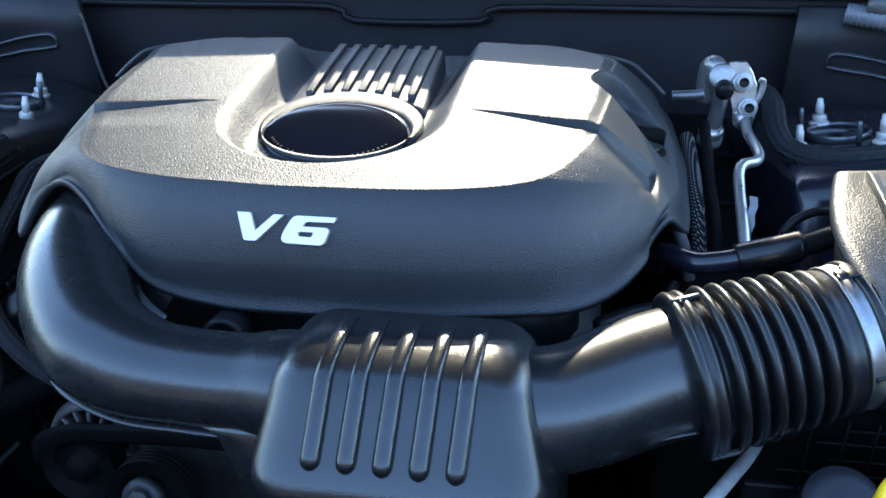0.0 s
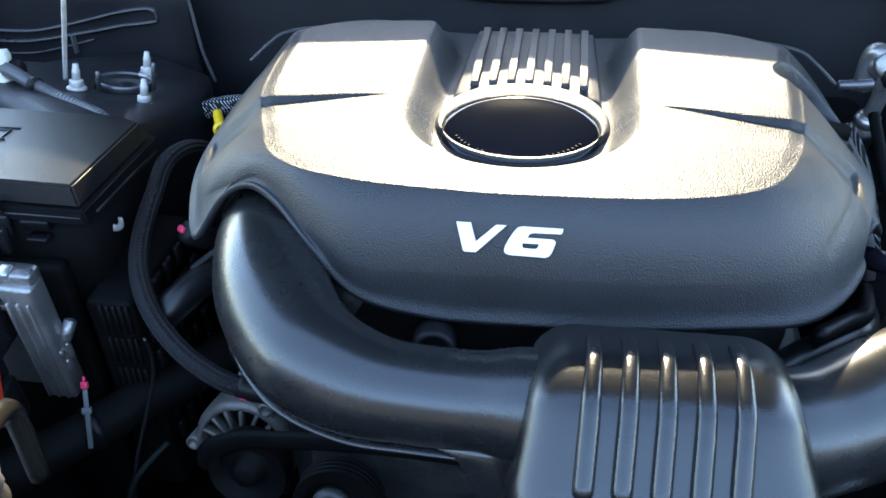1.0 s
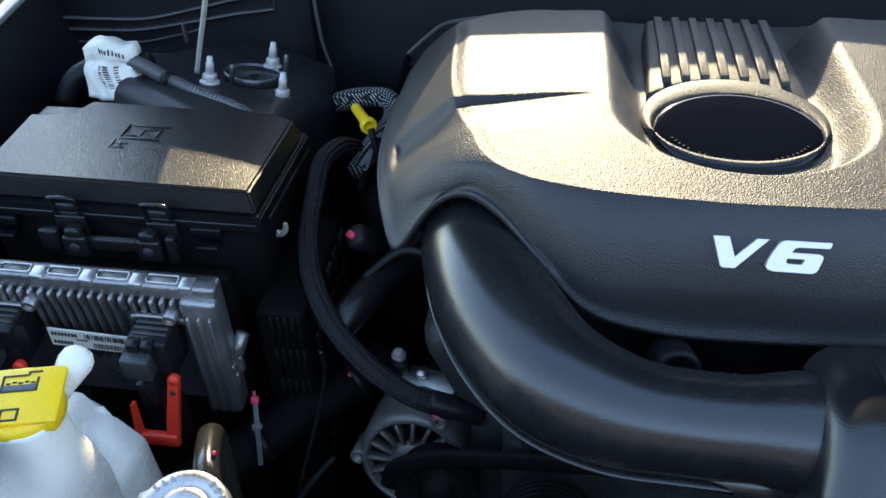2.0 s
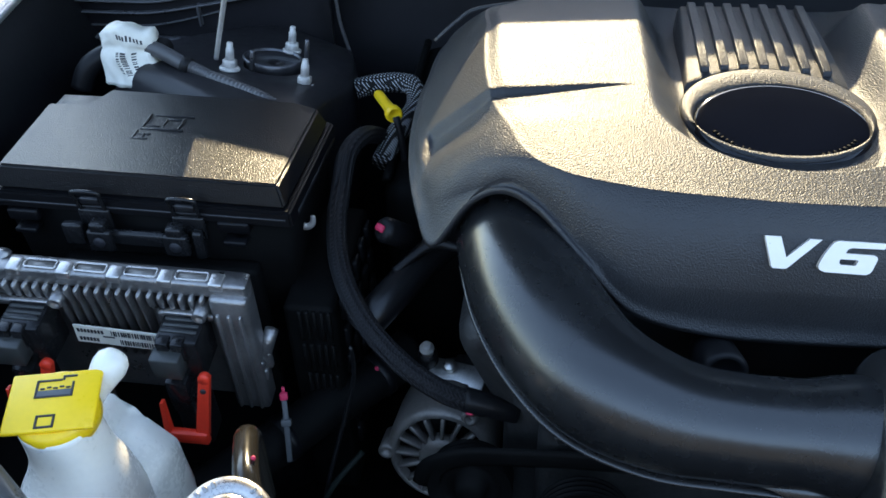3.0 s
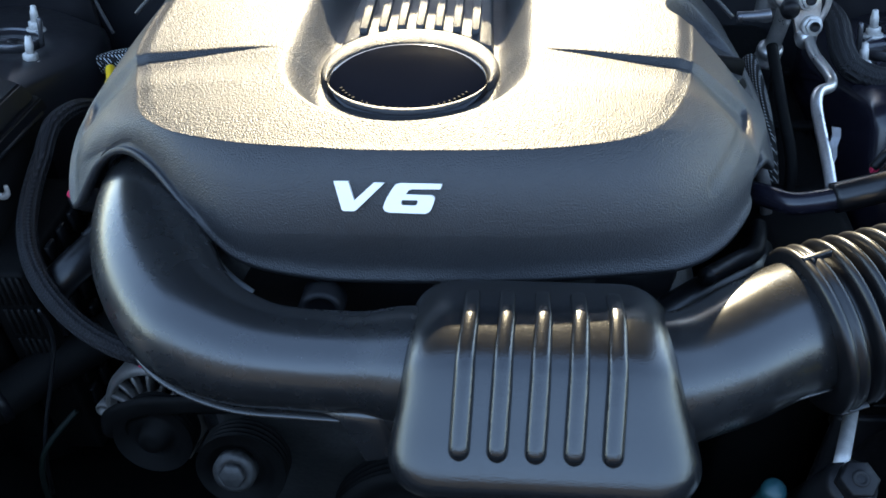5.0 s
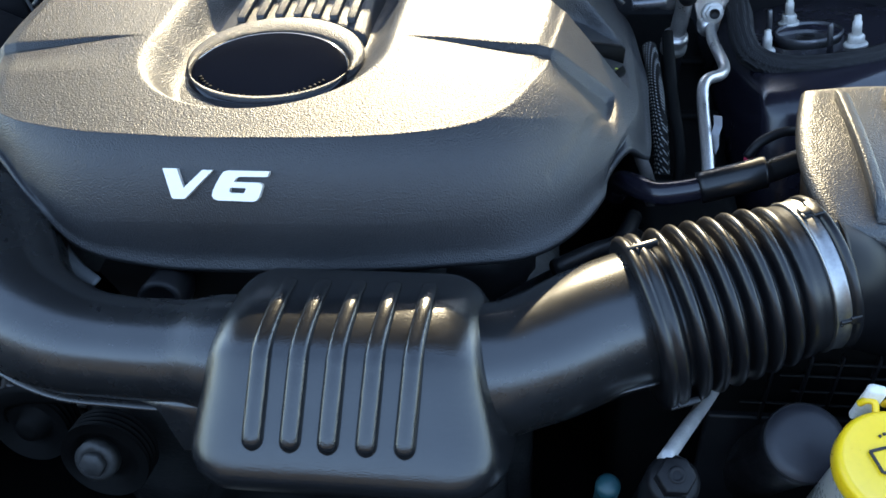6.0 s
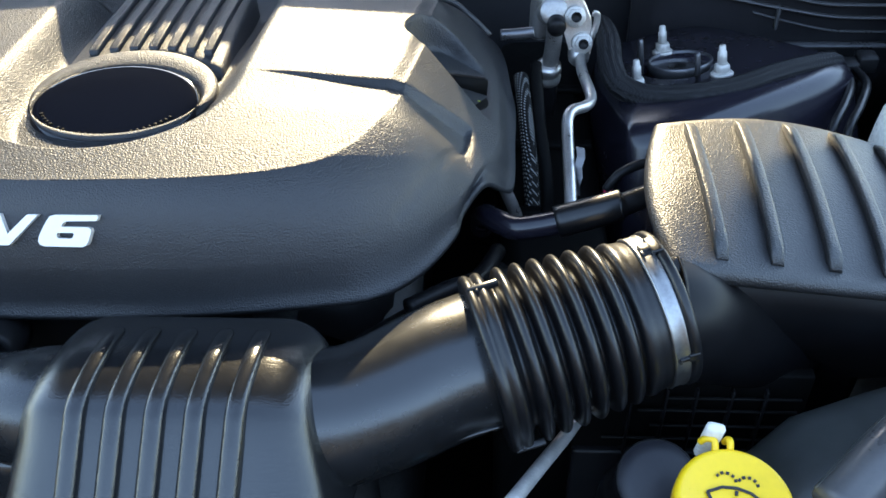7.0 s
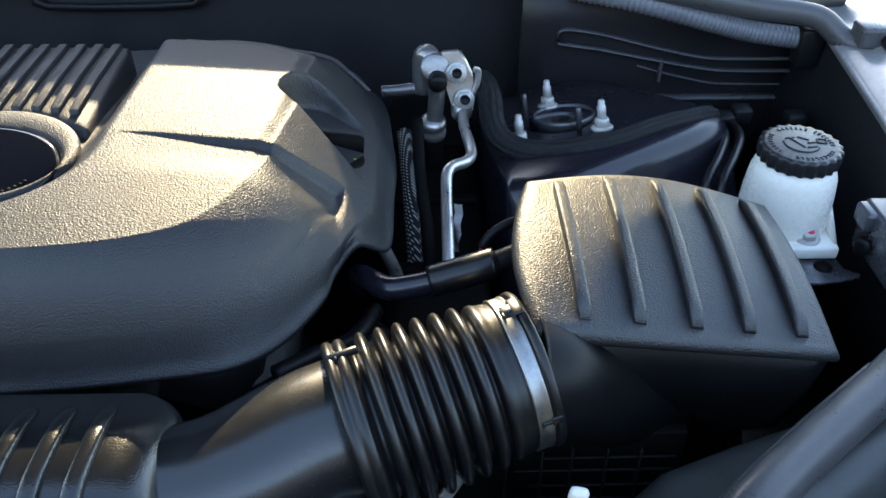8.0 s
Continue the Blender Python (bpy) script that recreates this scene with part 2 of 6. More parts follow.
def lathe(bm, profile, m=None, sides=32, wave=None):
    """Turn (radius, height) pairs about z. wave(k, i): factor on the radius."""
    rings = []
    for i, (r, z) in enumerate(profile):
        rings.append([Vector((r * (wave(k, i) if wave else 1) * math.cos(2 * math.pi * k / sides), r * (wave(k, i) if wave else 1) * math.sin(2 * math.pi * k / sides), z)) for k in range(sides)])
    if m is not None:
        rings = [[m @ p for p in r] for r in rings]
    bridge(bm, rings)
    return bm


def aim(at, axis, spin=0):
    """A pose whose z lies along axis."""
    return Matrix.Translation(at) @ Vector(axis).to_track_quat("Z", "Y").to_matrix().to_4x4() @ pose(0, 0, 0, 0, 0, spin)


def hexnut(bm, m, r=0.008, h=0.007):
    lathe(bm, [(r * 0.9, 0), (r, 0.001), (r, h - 0.001), (r * 0.88, h)], m, 6)
    return bm


def prism(bm, profile, x0, x1, r=0.02, steps=4, shape=None):
    """A profile in (y, z), drawn out along x, with rounded ends. shape(p): a last change of each point."""
    cy, cz = sum(p[0] for p in profile) / len(profile), sum(p[1] for p in profile) / len(profile)
    span = max(max(p[0] for p in profile) - min(p[0] for p in profile), max(p[1] for p in profile) - min(p[1] for p in profile)) / 2
    left = [(x0 + r * (1 - math.cos(math.pi / 2 * i / steps)), r * (1 - math.sin(math.pi / 2 * i / steps))) for i in range(steps + 1)]
    right = [(x1 - (x - x0), o) for x, o in reversed(left)]
    mid = [(x0 + r + (x1 - x0 - 2 * r) * i / 8, 0) for i in range(1, 8)]
    rings = []
    for x, o in left + mid + right:
        k = 1 - o / span
        ring = [Vector((x, cy + (y - cy) * k, cz + (z - cz) * k)) for y, z in profile]
        rings.append([shape(p) if shape else p for p in ring])
    bridge(bm, rings)
    return bm


# ---- setting ----
bm = bmesh.new()
bmesh.ops.create_grid(bm, x_segments=2, y_segments=2, size=400)
tagged(part("ground", bm, M_GROUND), "grey concrete ground under and round the car", "ground", kind="structure")


def sheet(bm, points, thick, axis):
    """A bent sheet: rows of points, thickened along axis."""
    off = Vector(axis).normalized() * thick
    for side in (0, 1):
        rows = [[bm.verts.new(Vector(p) + off * side) for p in r] for r in points]
        for a, b in zip(rows, rows[1:]):
            for i in range(len(a) - 1):
                bm.faces.new((a[i], a[i + 1], b[i + 1], b[i]))
        if side == 0:
            first = rows
    rim0 = first[0] + [r[-1] for r in first[1:-1]] + list(reversed(first[-1])) + [r[0] for r in reversed(first[1:-1])]
    rim1 = rows[0] + [r[-1] for r in rows[1:-1]] + list(reversed(rows[-1])) + [r[0] for r in reversed(rows[1:-1])]
    for i in range(len(rim0)):
        j = (i + 1) % len(rim0)
        bm.faces.new((rim0[i], rim0[j], rim1[j], rim1[i]))
    return bm


# firewall with its folded cowl lip
bm = bmesh.new()
block(bm, (-0.78, 0.40, 0.30), (0.78, 0.44, 1.02), 0.01)
fire = tagged(part("wall_firewall", bm, M_SEALER), "dark painted firewall behind the engine", "firewall", kind="structure")
bm = bmesh.new()
pipe(bm, [(-0.50, 0.392, 1.000), (-0.30, 0.392, 1.000), (-0.12, 0.392, 1.000), (-0.088, 0.392, 0.982), (0.078, 0.392, 0.984), (0.10, 0.392, 1.002), (0.30, 0.392, 1.004), (0.48, 0.392, 1.004)], 0.005, per=3, sides=8)
part("seam", bm, M_DARK, fire)
bm = bmesh.new()
block(bm, (-0.80, 0.38, 1.02), (0.80, 0.62, 1.05), 0.012)
tagged(part("cowl", bm, M_DARK), "black plastic cowl panel behind the engine bay", "cowl", kind="structure")
# added unseen upstand, higher in the middle under the hood; casts the rear shadow
SHADE_UPSTAND = [(-0.80, 1.130), (-0.68, 1.138), (-0.56, 1.143), (-0.488, 1.147), (-0.429, 1.154), (-0.349, 1.168), (-0.259, 1.175), (-0.149, 1.168), (-0.029, 1.159), (0.091, 1.168), (0.201, 1.175), (0.411, 1.172), (0.571, 1.164), (0.671, 1.152), (0.80, 1.128)]
bm = bmesh.new()
bridge(bm, [[Vector((x, 0.47, 1.045)), Vector((x, 0.467, z - 0.004)), Vector((x, 0.470, z)), Vector((x, 0.476, z)), Vector((x, 0.54, z - 0.03)), Vector((x, 0.60, 1.045))] for x, z in SHADE_UPSTAND])
tagged(part("cowl", bm, M_DARK), "added unseen upstand along the cowl that shades the rear of the bay", "cowl", kind="structure")
# windscreen and roof of the car behind the engine bay; the roof falls towards its sides
ROOF = [(-0.82, 1.540), (-0.74, 1.580), (-0.62, 1.610), (-0.40, 1.632), (-0.20, 1.640), (0.0, 1.642), (0.20, 1.640), (0.40, 1.632), (0.62, 1.610), (0.74, 1.580), (0.82, 1.540)]
bm = bmesh.new()
rows = []
for k in range(5):
    t = k / 4
    rows.append([(x * (1.05 - 0.05 * t), 0.62 + 1.43 * t, 1.05 + (z - 1.05) * t) for x, z in ROOF])
sheet(bm, rows, 0.02, (0, 0.5, -0.86))
tagged(part("wall_windscreen", bm, M_GLASSY), "dark raked windscreen of the car", "windscreen", kind="structure")
bm = bmesh.new()
sheet(bm, [[(x, y, z + (0.003 if y < 4 else -0.05)) for x, z in ROOF] for y in (2.055, 3.0, 4.2)], 0.05, (0, 0, -1))
tagged(part("wall_roof", bm, M_PAINT), "dark painted roof of the car", "car roof", kind="structure")
bm = bmesh.new()
block(bm, (-0.92, 0.66, 0.35), (0.92, 4.2, 1.03), 0.05)
tagged(part("wall_cabin", bm, M_PAINT), "dark painted body of the car behind the bay", "car body", kind="structure")
# added plain wall behind the camera; keeps the bright low sky out of reflections
bm = bmesh.new()
block(bm, (-16, -8.3, 0), (16, -8.0, 4.2), 0.0)
tagged(part("wall_sky_screen", bm, M_SCREEN, smooth=False), "added dark wall behind the camera that hides the low sky", "wall", kind="structure")


def raised_hood():
    """The opened hood, unseen: a panel over the rear of the bay on two hinge arms."""
    ob = thing("raised_hood", "opened dark hood on its hinges, unseen, its edge arched to bound the sunlight", "hood")
    # lower edge fitted to where the sunlight has to stop on the lids
    arch = [(-0.78, 1.02), (-0.66, 1.09), (-0.60, 1.135), (-0.555, 1.165), (-0.532, 1.176), (-0.522, 1.200), (-0.513, 1.232), (-0.47, 1.288), (-0.38, 1.318), (-0.20, 1.332), (0.0, 1.335), (0.15, 1.330), (0.24, 1.316), (0.30, 1.304), (0.372, 1.280), (0.393, 1.272), (0.413, 1.260), (0.433, 1.253), (0.452, 1.242), (0.470, 1.235), (0.490, 1.228), (0.510, 1.220), (0.56, 1.19), (0.78, 1.06)]
    rows = []
    for k in range(7):
        t = k / 6
        rows.append([(x * (1 + 0.02 * t), 0.56 - 0.66 * t - 0.05 * math.sin(math.pi * t), z + (2.08 - z) * t) for x, z in arch])
    bm = bmesh.new()
    sheet(bm, rows, 0.03, (0, 0.85, 0.5))
    part("panel", bm, M_SEALER, ob)
    for s, z in ((-1, 1.05), (1, 1.08)):
        bm = bmesh.new()
        pipe(bm, [(s * 0.73, 0.50, 1.03), (s * 0.735, 0.53, 1.05), (s * 0.735, 0.56, z + 0.02)], 0.012, per=3, sides=8)
        part("hinge_arm", bm, M_SEALER, ob)
    return ob


raised_hood()
# lower side walls of the engine bay
for s, nm in ((-1, "wall_inner_left"), (1, "wall_inner_right")):
    bm = bmesh.new()
    block(bm, (min(s * 0.755, s * 0.785), -0.55, 0.30), (max(s * 0.755, s * 0.785), 0.42, 0.86), 0.01)
    tagged(part(nm, bm, M_SEALER), "dark inner wing panel", "inner wing", kind="structure")
# radiator support in front, under the camera
bm = bmesh.new()
block(bm, (-0.70, -0.56, 0.30), (0.70, -0.50, 0.86), 0.01)
tagged(part("wall_front", bm, M_DARK), "black radiator support panel", "radiator support", kind="structure")
# added unseen panel; blocks ground light and darkens what the ducts reflect
bm = bmesh.new()
block(bm, (-0.80, -1.00, 0.40), (0.80, -0.56, 0.84), 0.03)
tagged(part("wall_bounce_block", bm, M_PIT), "added near-black panel, unseen, that blocks light from the ground ahead", "front panel", kind="structure")


def apron(s, name):
    """The panel behind a strut tower, with its long moulded ribs and sill."""
    ob = thing(name, "black moulded apron panel with long raised ribs behind the strut tower", "body panel", group="apron panels")
    bm = bmesh.new()
    rows = [[(s * x, 0.352 + 0.02 * max(0, (0.62 - x)), z) for x in (0.455, 0.52, 0.60, 0.70, 0.82)] for z in (0.80, 0.90, 0.97, 1.02)]
    sheet(bm, rows, 0.012, (0, 1, 0))
    part("panel", bm, M_TOWER, ob)

    def fin(name, points, deep, thick=0.0022):
        bm = bmesh.new()
        path = catmull([(s * x, 0, z) for x, z in points], 5)
        back = 0.356
        rings = []
        for p in path:
            f = 0.350 - deep
            rings.append([(p.x, back, p.z), (p.x, f, p.z), (p.x, f - 0.0006, p.z - thick * 0.5), (p.x, f, p.z - thick), (p.x, back, p.z - thick)])
        bridge(bm, [[Vector(q) for q in r] for r in rings])
        part(name, sharp(bm, 60), M_RIDGE, ob)

    fin("ridge", [(0.496, 0.954), (0.497, 0.967), (0.510, 0.9700), (0.545, 0.9645), (0.575, 0.957), (0.620, 0.9455), (0.67, 0.935), (0.72, 0.933), (0.785, 0.933)], 0.0035)
    fin("ridge", [(0.496, 0.954), (0.520, 0.950), (0.545, 0.9465), (0.571, 0.941), (0.620, 0.931), (0.672, 0.9215), (0.71, 0.9185), (0.790, 0.918)], 0.0045)
    fin("ridge", [(0.593, 0.924), (0.636, 0.912), (0.681, 0.902), (0.71, 0.900), (0.773, 0.899)], 0.0012, 0.0015)
    fin("sill", [(0.604, 0.886), (0.70, 0.886), (0.80, 0.886)], 0.010, 0.0025)
    bm = bmesh.new()
    block(bm, (min(s * 0.619, s * 0.622), 0.344, 0.904), (max(s * 0.619, s * 0.622), 0.354, 0.932), 0.001)
    part("rib", bm, M_RIDGE, ob)
    bm = bmesh.new()
    pipe(bm, [(s * 0.790, 0.342, 0.960), (s * 0.794, 0.342, 0.93), (s * 0.803, 0.342, 0.867)], 0.0028, per=4, sides=8)
    part("edge_bead", bm, M_RIDGE, ob)
    bm = bmesh.new()
    block(bm, (min(s * 0.605, s * 0.80), 0.341, 0.80), (max(s * 0.605, s * 0.80), 0.353, 0.884), 0.002)
    part("lower_step", bm, M_DARK, ob)
    for x, z, w in ((0.616, 0.866, 0.022), (0.655, 0.866, 0.012), (0.70, 0.866, 0.012), (0.775, 0.866, 0.020)):
        bm = bmesh.new()
        block(bm, (min(s * (x - w), s * (x + w)), 0.335, 0.80), (max(s * (x - w), s * (x + w)), 0.346, z), 0.003)
        part("stiffener", bm, M_DARK, ob)
    return ob


apron(1, "apron_panel")
apron(-1, "apron_panel")


def wing(s):
    ob = thing("front_wing", "silver-grey painted inner edge of the front wing with a black seal", "wing", group="front wings")
    ys = [-0.95 + 0.1 * k for k in range(17)]
    edge = 0.746 if s > 0 else 0.749
    bm = bmesh.new()
    sheet(bm, [[(s * (0.700 + 0.10 * y), y, 0.80), (s * (edge - 0.006 + 0.11 * y), y, 0.93), (s * (edge + 0.11 * y), y, 0.985)] for y in ys], 0.004, (s, 0, 0.2))
    part("inner_wall", bm, M_SEALER, ob, "dull dark inner wall")
    bm = bmesh.new()
    rows = []
    for y in ys:
        e = edge + 0.11 * y
        rows.append([(s * e, y, 0.987), (s * (e + 0.004), y, 0.992), (s * (e + 0.034), y, 0.994), (s * (e + 0.038), y, 0.999), (s * (e + 0.075), y, 1.004), (s * (e + 0.092), y, 0.992), (s * (e + 0.12), y, 0.93), (s * (e + 0.13), y, 0.80), (s * (e + 0.13), y, 0.40)])
    sheet(bm, rows, 0.004, (-s, 0, -0.6))
    part("skin", bm, M_FENDER, ob)
    bm = bmesh.new()
    pipe(bm, [(s * (edge + 0.11 * y + 0.049), y, 1.004) for y in (-0.5, -0.2, 0.1, 0.24)], 0.013, per=4, sides=10, flat=0.7)
    part("weather_strip", bm, M_RUBBER, ob, "black rubber edge seal")
    bm = bmesh.new()
    block(bm, (min(s * 0.788, s * 0.822), 0.236, 0.994), (max(s * 0.788, s * 0.822), 0.266, 1.016), 0.004)
    part("seal_clip", bm, M_TUBE, ob, "grey plastic end clip")
    return ob


wing(1)
wing(-1)


def strut_tower(s, skin):
    ob = thing("strut_tower", "dark painted strut tower with three studs and a round hole", "strut tower", group="strut towers")
    c = Vector((s * 0.480, 0.205, 0.931))
    nrm = Vector((-s * 0.12, 0.20, 1)).normalized()
    m = aim(c, nrm)
    bm = bmesh.new()
    rings = []
    for r, z, q in ((0.034, -0.03, 0), (0.034, -0.002, 0), (0.036, 0.0, 0), (0.060, 0.0, 0.3), (0.112, 0.0, 1), (0.122, -0.005, 1), (0.128, -0.018, 1), (0.140, -0.12, 1), (0.150, -0.45, 1)):
        ring = []
        for k in range(64):
            a = 2 * math.pi * k / 64
            e = 1 - 0.62 * q
            p = m @ Vector((r * 1.12 ** q * math.copysign(abs(math.cos(a)) ** e, math.cos(a)), r * math.copysign(abs(math.sin(a)) ** e, math.sin(a)), z))
            if abs(p.x) < 0.415:
                p.x = s * (0.415 - 0.15 * (0.415 - abs(p.x)))
            ring.append(p)
        rings.append(ring)
    bridge(bm, rings)
    part("tower", bm, skin, ob)
    bm = bmesh.new()
    lathe(bm, [(0.0300, -0.006), (0.0304, 0.0010), (0.0318, 0.0017), (0.0332, 0.0), (0.032, -0.012), (0.0295, -0.012)], aim(Vector((s * 0.488, 0.222, 0.930)), nrm), 40)
    part("ring", bm, M_RING, ob, "worn steel ring round the hole")
    bm = bmesh.new()
    lathe(bm, [(0.004, -0.03), (0.028, -0.028), (0.03, -0.012), (0.012, -0.010), (0.008, -0.006), (0.001, -0.005)], aim(Vector((s * 0.486, 0.226, 0.930)), nrm), 24)
    part("strut_mount", bm, M_RUBBER, ob)
    for p in ((s * 0.518, 0.168, 0.943), (s * 0.477, 0.257, 0.920), (s * 0.437, 0.163, 0.930)):
        st = aim(Vector(p), nrm)
        bm = bmesh.new()
        lathe(bm, [(0.0108, 0), (0.0112, 0.002), (0.0098, 0.0036)], st, 20)
        hexnut(bm, st @ pose(0, 0, 0.003), 0.0078, 0.0085)
        lathe(bm, [(0.0045, 0.010), (0.0045, 0.023), (0.0036, 0.024), (0.0033, 0.029), (0.0026, 0.030)], st, 12)
        part("stud", sharp(bm), M_STUD, ob, "plated stud with a flanged nut")
    for p, h in (((s * 0.448, 0.212, 0.925), 0.030), ((s * 0.497, 0.176, 0.937), 0.022)):
        bm = bmesh.new()
        lathe(bm, [(0.0028, -0.004), (0.0028, h), (0.002, h + 0.002)], aim(Vector(p), nrm), 8)
        part("pin", bm, M_RING, ob)
    return ob


strut_tower(1, M_PAINT)
# same tower in a duller copy that stands in for the hood's shade
strut_tower(-1, M_TOWER)


# ---- engine cover ----
def smooth01(a, b, x):
    t = min(1, max(0, (x - a) / (b - a)))
    return t * t * (3 - 2 * t)


# rim, bend, crest round the cover, from the front middle over the right side
STATIONS = [
    ((0.005, -0.180, 0.946), (0.005, -0.180, 0.989), (0.0, -0.148, 1.040)),
    ((0.100, -0.179, 0.950), (0.100, -0.178, 0.989), (0.104, -0.143, 1.040)),
    ((0.170, -0.173, 0.953), (0.165, -0.170, 0.990), (0.165, -0.129, 1.040)),
    ((0.213, -0.168, 0.957), (0.207, -0.160, 0.987), (0.196, -0.106, 1.040)),
    ((0.243, -0.147, 0.960), (0.243, -0.135, 0.985), (0.214, -0.070, 1.040)),
    ((0.266, -0.112, 0.965), (0.268, -0.098, 0.985), (0.225, -0.030, 1.039)),
    ((0.272, -0.078, 0.962), (0.283, -0.058, 0.983), (0.230, 0.000, 1.037)),
    ((0.288, -0.055, 0.970), (0.292, -0.030, 0.980), (0.234, 0.025, 1.036)),
    ((0.309, -0.016, 0.937), (0.300, 0.000, 0.975), (0.237, 0.050, 1.034)),
    ((0.312, 0.040, 0.942), (0.300, 0.045, 0.975), (0.240, 0.080, 1.033)),
    ((0.311, 0.120, 0.945), (0.296, 0.120, 0.975), (0.240, 0.120, 1.031)),
    ((0.285, 0.230, 0.950), (0.272, 0.220, 0.980), (0.236, 0.157, 1.030)),
    ((0.170, 0.265, 0.950), (0.165, 0.255, 0.990), (0.150, 0.185, 1.031)),
    ((0.000, 0.275, 0.950), (0.000, 0.262, 0.985), (0.0, 0.200, 1.005)),
    ((-0.170, 0.265, 0.950), (-0.165, 0.255, 0.990), (-0.150, 0.185, 1.031)),
    ((-0.280, 0.230, 0.955), (-0.270, 0.220, 0.980), (-0.236, 0.157, 1.030)),
    ((-0.298, 0.120, 0.960), (-0.290, 0.120, 0.980), (-0.240, 0.110, 1.032)),
    ((-0.298, 0.040, 0.965), (-0.292, 0.040, 0.980), (-0.236, 0.045, 1.036)),
    ((-0.290, -0.030, 0.968), (-0.285, -0.020, 0.984), (-0.228, -0.010, 1.039)),
    ((-0.276, -0.085, 0.965), (-0.272, -0.065, 0.986), (-0.215, -0.050, 1.040)),
    ((-0.259, -0.121, 0.961), (-0.258, -0.098, 0.988), (-0.205, -0.075, 1.040)),
    ((-0.232, -0.116, 0.998), (-0.230, -0.108, 1.006), (-0.197, -0.096, 1.040)),
    ((-0.206, -0.119, 1.014), (-0.204, -0.115, 1.020), (-0.186, -0.112, 1.040)),
    ((-0.180, -0.134, 1.010), (-0.179, -0.131, 1.017), (-0.170, -0.124, 1.040)),
    ((-0.148, -0.160, 0.990), (-0.147, -0.158, 0.999), (-0.148, -0.133, 1.040)),
    ((-0.112, -0.178, 0.962), (-0.112, -0.177, 0.988), (-0.105, -0.142, 1.040)),
    ((-0.060, -0.180, 0.948), (-0.060, -0.180, 0.988), (-0.055, -0.146, 1.040)),
]


def valley_half(y):
    return 0.086 + 0.018 * smooth01(-0.08, -0.01, y) + 0.002 * smooth01(0.0, 0.2, y)


POCKET_Y = -0.015  # middle of the rounded front of the pocket
CREASE = [(0.2760, -0.026), (0.2675, -0.049), (0.2555, -0.0864), (0.2405, -0.118), (0.2300, -0.135)]


def cover_shape(p):
    """Pocket for the badge, valley towards the rear, side grooves and the filler recess."""
    x, y, z = p
    ax = abs(x)
    if y > POCKET_Y:
        inward, wide = valley_half(y) - ax, 0.034
    else:
        rx, ry = valley_half(POCKET_Y), POCKET_Y + 0.112
        u, v = ax / rx, (POCKET_Y - y) / ry
        r = max(1e-6, math.hypot(u, v))
        inward, wide = (1 - r) * 0.100, 0.034 - 0.024 * (v / r) ** 1.6
    if z > 0.97:
        floor = 1.018 - 0.001 * smooth01(-0.09, 0.0, y) - 0.006 * smooth01(0.0, 0.05, y) - 0.020 * smooth01(0.04, 0.20, y)
        k = smooth01(0.0, wide, inward)
        z = z + (min(floor, z) - z) * k
    # step that widens from its inner tip and runs down the flank
    if 0.110 < ax < 0.284 and -0.12 < y < 0.01:
        line = -0.002 - 0.012 * smooth01(0.118, 0.225, ax) + 0.004 * smooth01(0.24, 0.28, ax)
        grow = min(1.0, (ax - 0.110) / 0.098) ** 0.8
        d = line - y
        if d > 0:
            k = (0.0044 + 0.0016 * smooth01(0.215, 0.24, ax)) * grow * smooth01(0.0, 0.001 + 0.010 * grow, d) * (1 - smooth01(0.020, 0.060, d)) * (1 - smooth01(0.275, 0.281, ax))
            tilt = smooth01(0.225, 0.245, ax)
            x -= math.copysign(0.62 * tilt * k, x)
            z -= (1 - 0.22 * tilt) * k
    # crease down the right flank
    if x > 0.22 and z > 0.975:
        gap = 1.0
        for (ax0, ay0), (ax1, ay1) in zip(CREASE, CREASE[1:]):
            t = min(1, max(0, ((x - ax0) * (ax1 - ax0) + (y - ay0) * (ay1 - ay0)) / ((ax1 - ax0) ** 2 + (ay1 - ay0) ** 2)))
            gap = min(gap, math.hypot(x - ax0 - (ax1 - ax0) * t, y - ay0 - (ay1 - ay0) * t))
        k = 0.0011 * (1 - smooth01(0.0005, 0.0052, gap))
        x -= 0.7 * k
        z -= 0.7 * k
    # oil filler recess on the right flank: a scoop with a round inner end, open to the outside
    if 0.20 < x and -0.03 < y < 0.14:
        t = min(1, max(0, ((x - 0.249) * 0.058 - (y - 0.084) * 0.040) / (0.058 ** 2 + 0.040 ** 2) / 1.2))
        gap = math.hypot(x - 0.249 - 0.0696 * t, y - 0.084 + 0.048 * t)
        floor = 1.006 - 0.34 * (x - 0.225)
        z += (min(z, floor) - z) * (1 - smooth01(0.0245 + 0.005 * t, 0.0300 + 0.005 * t, gap))
    return Vector((x, y, z))


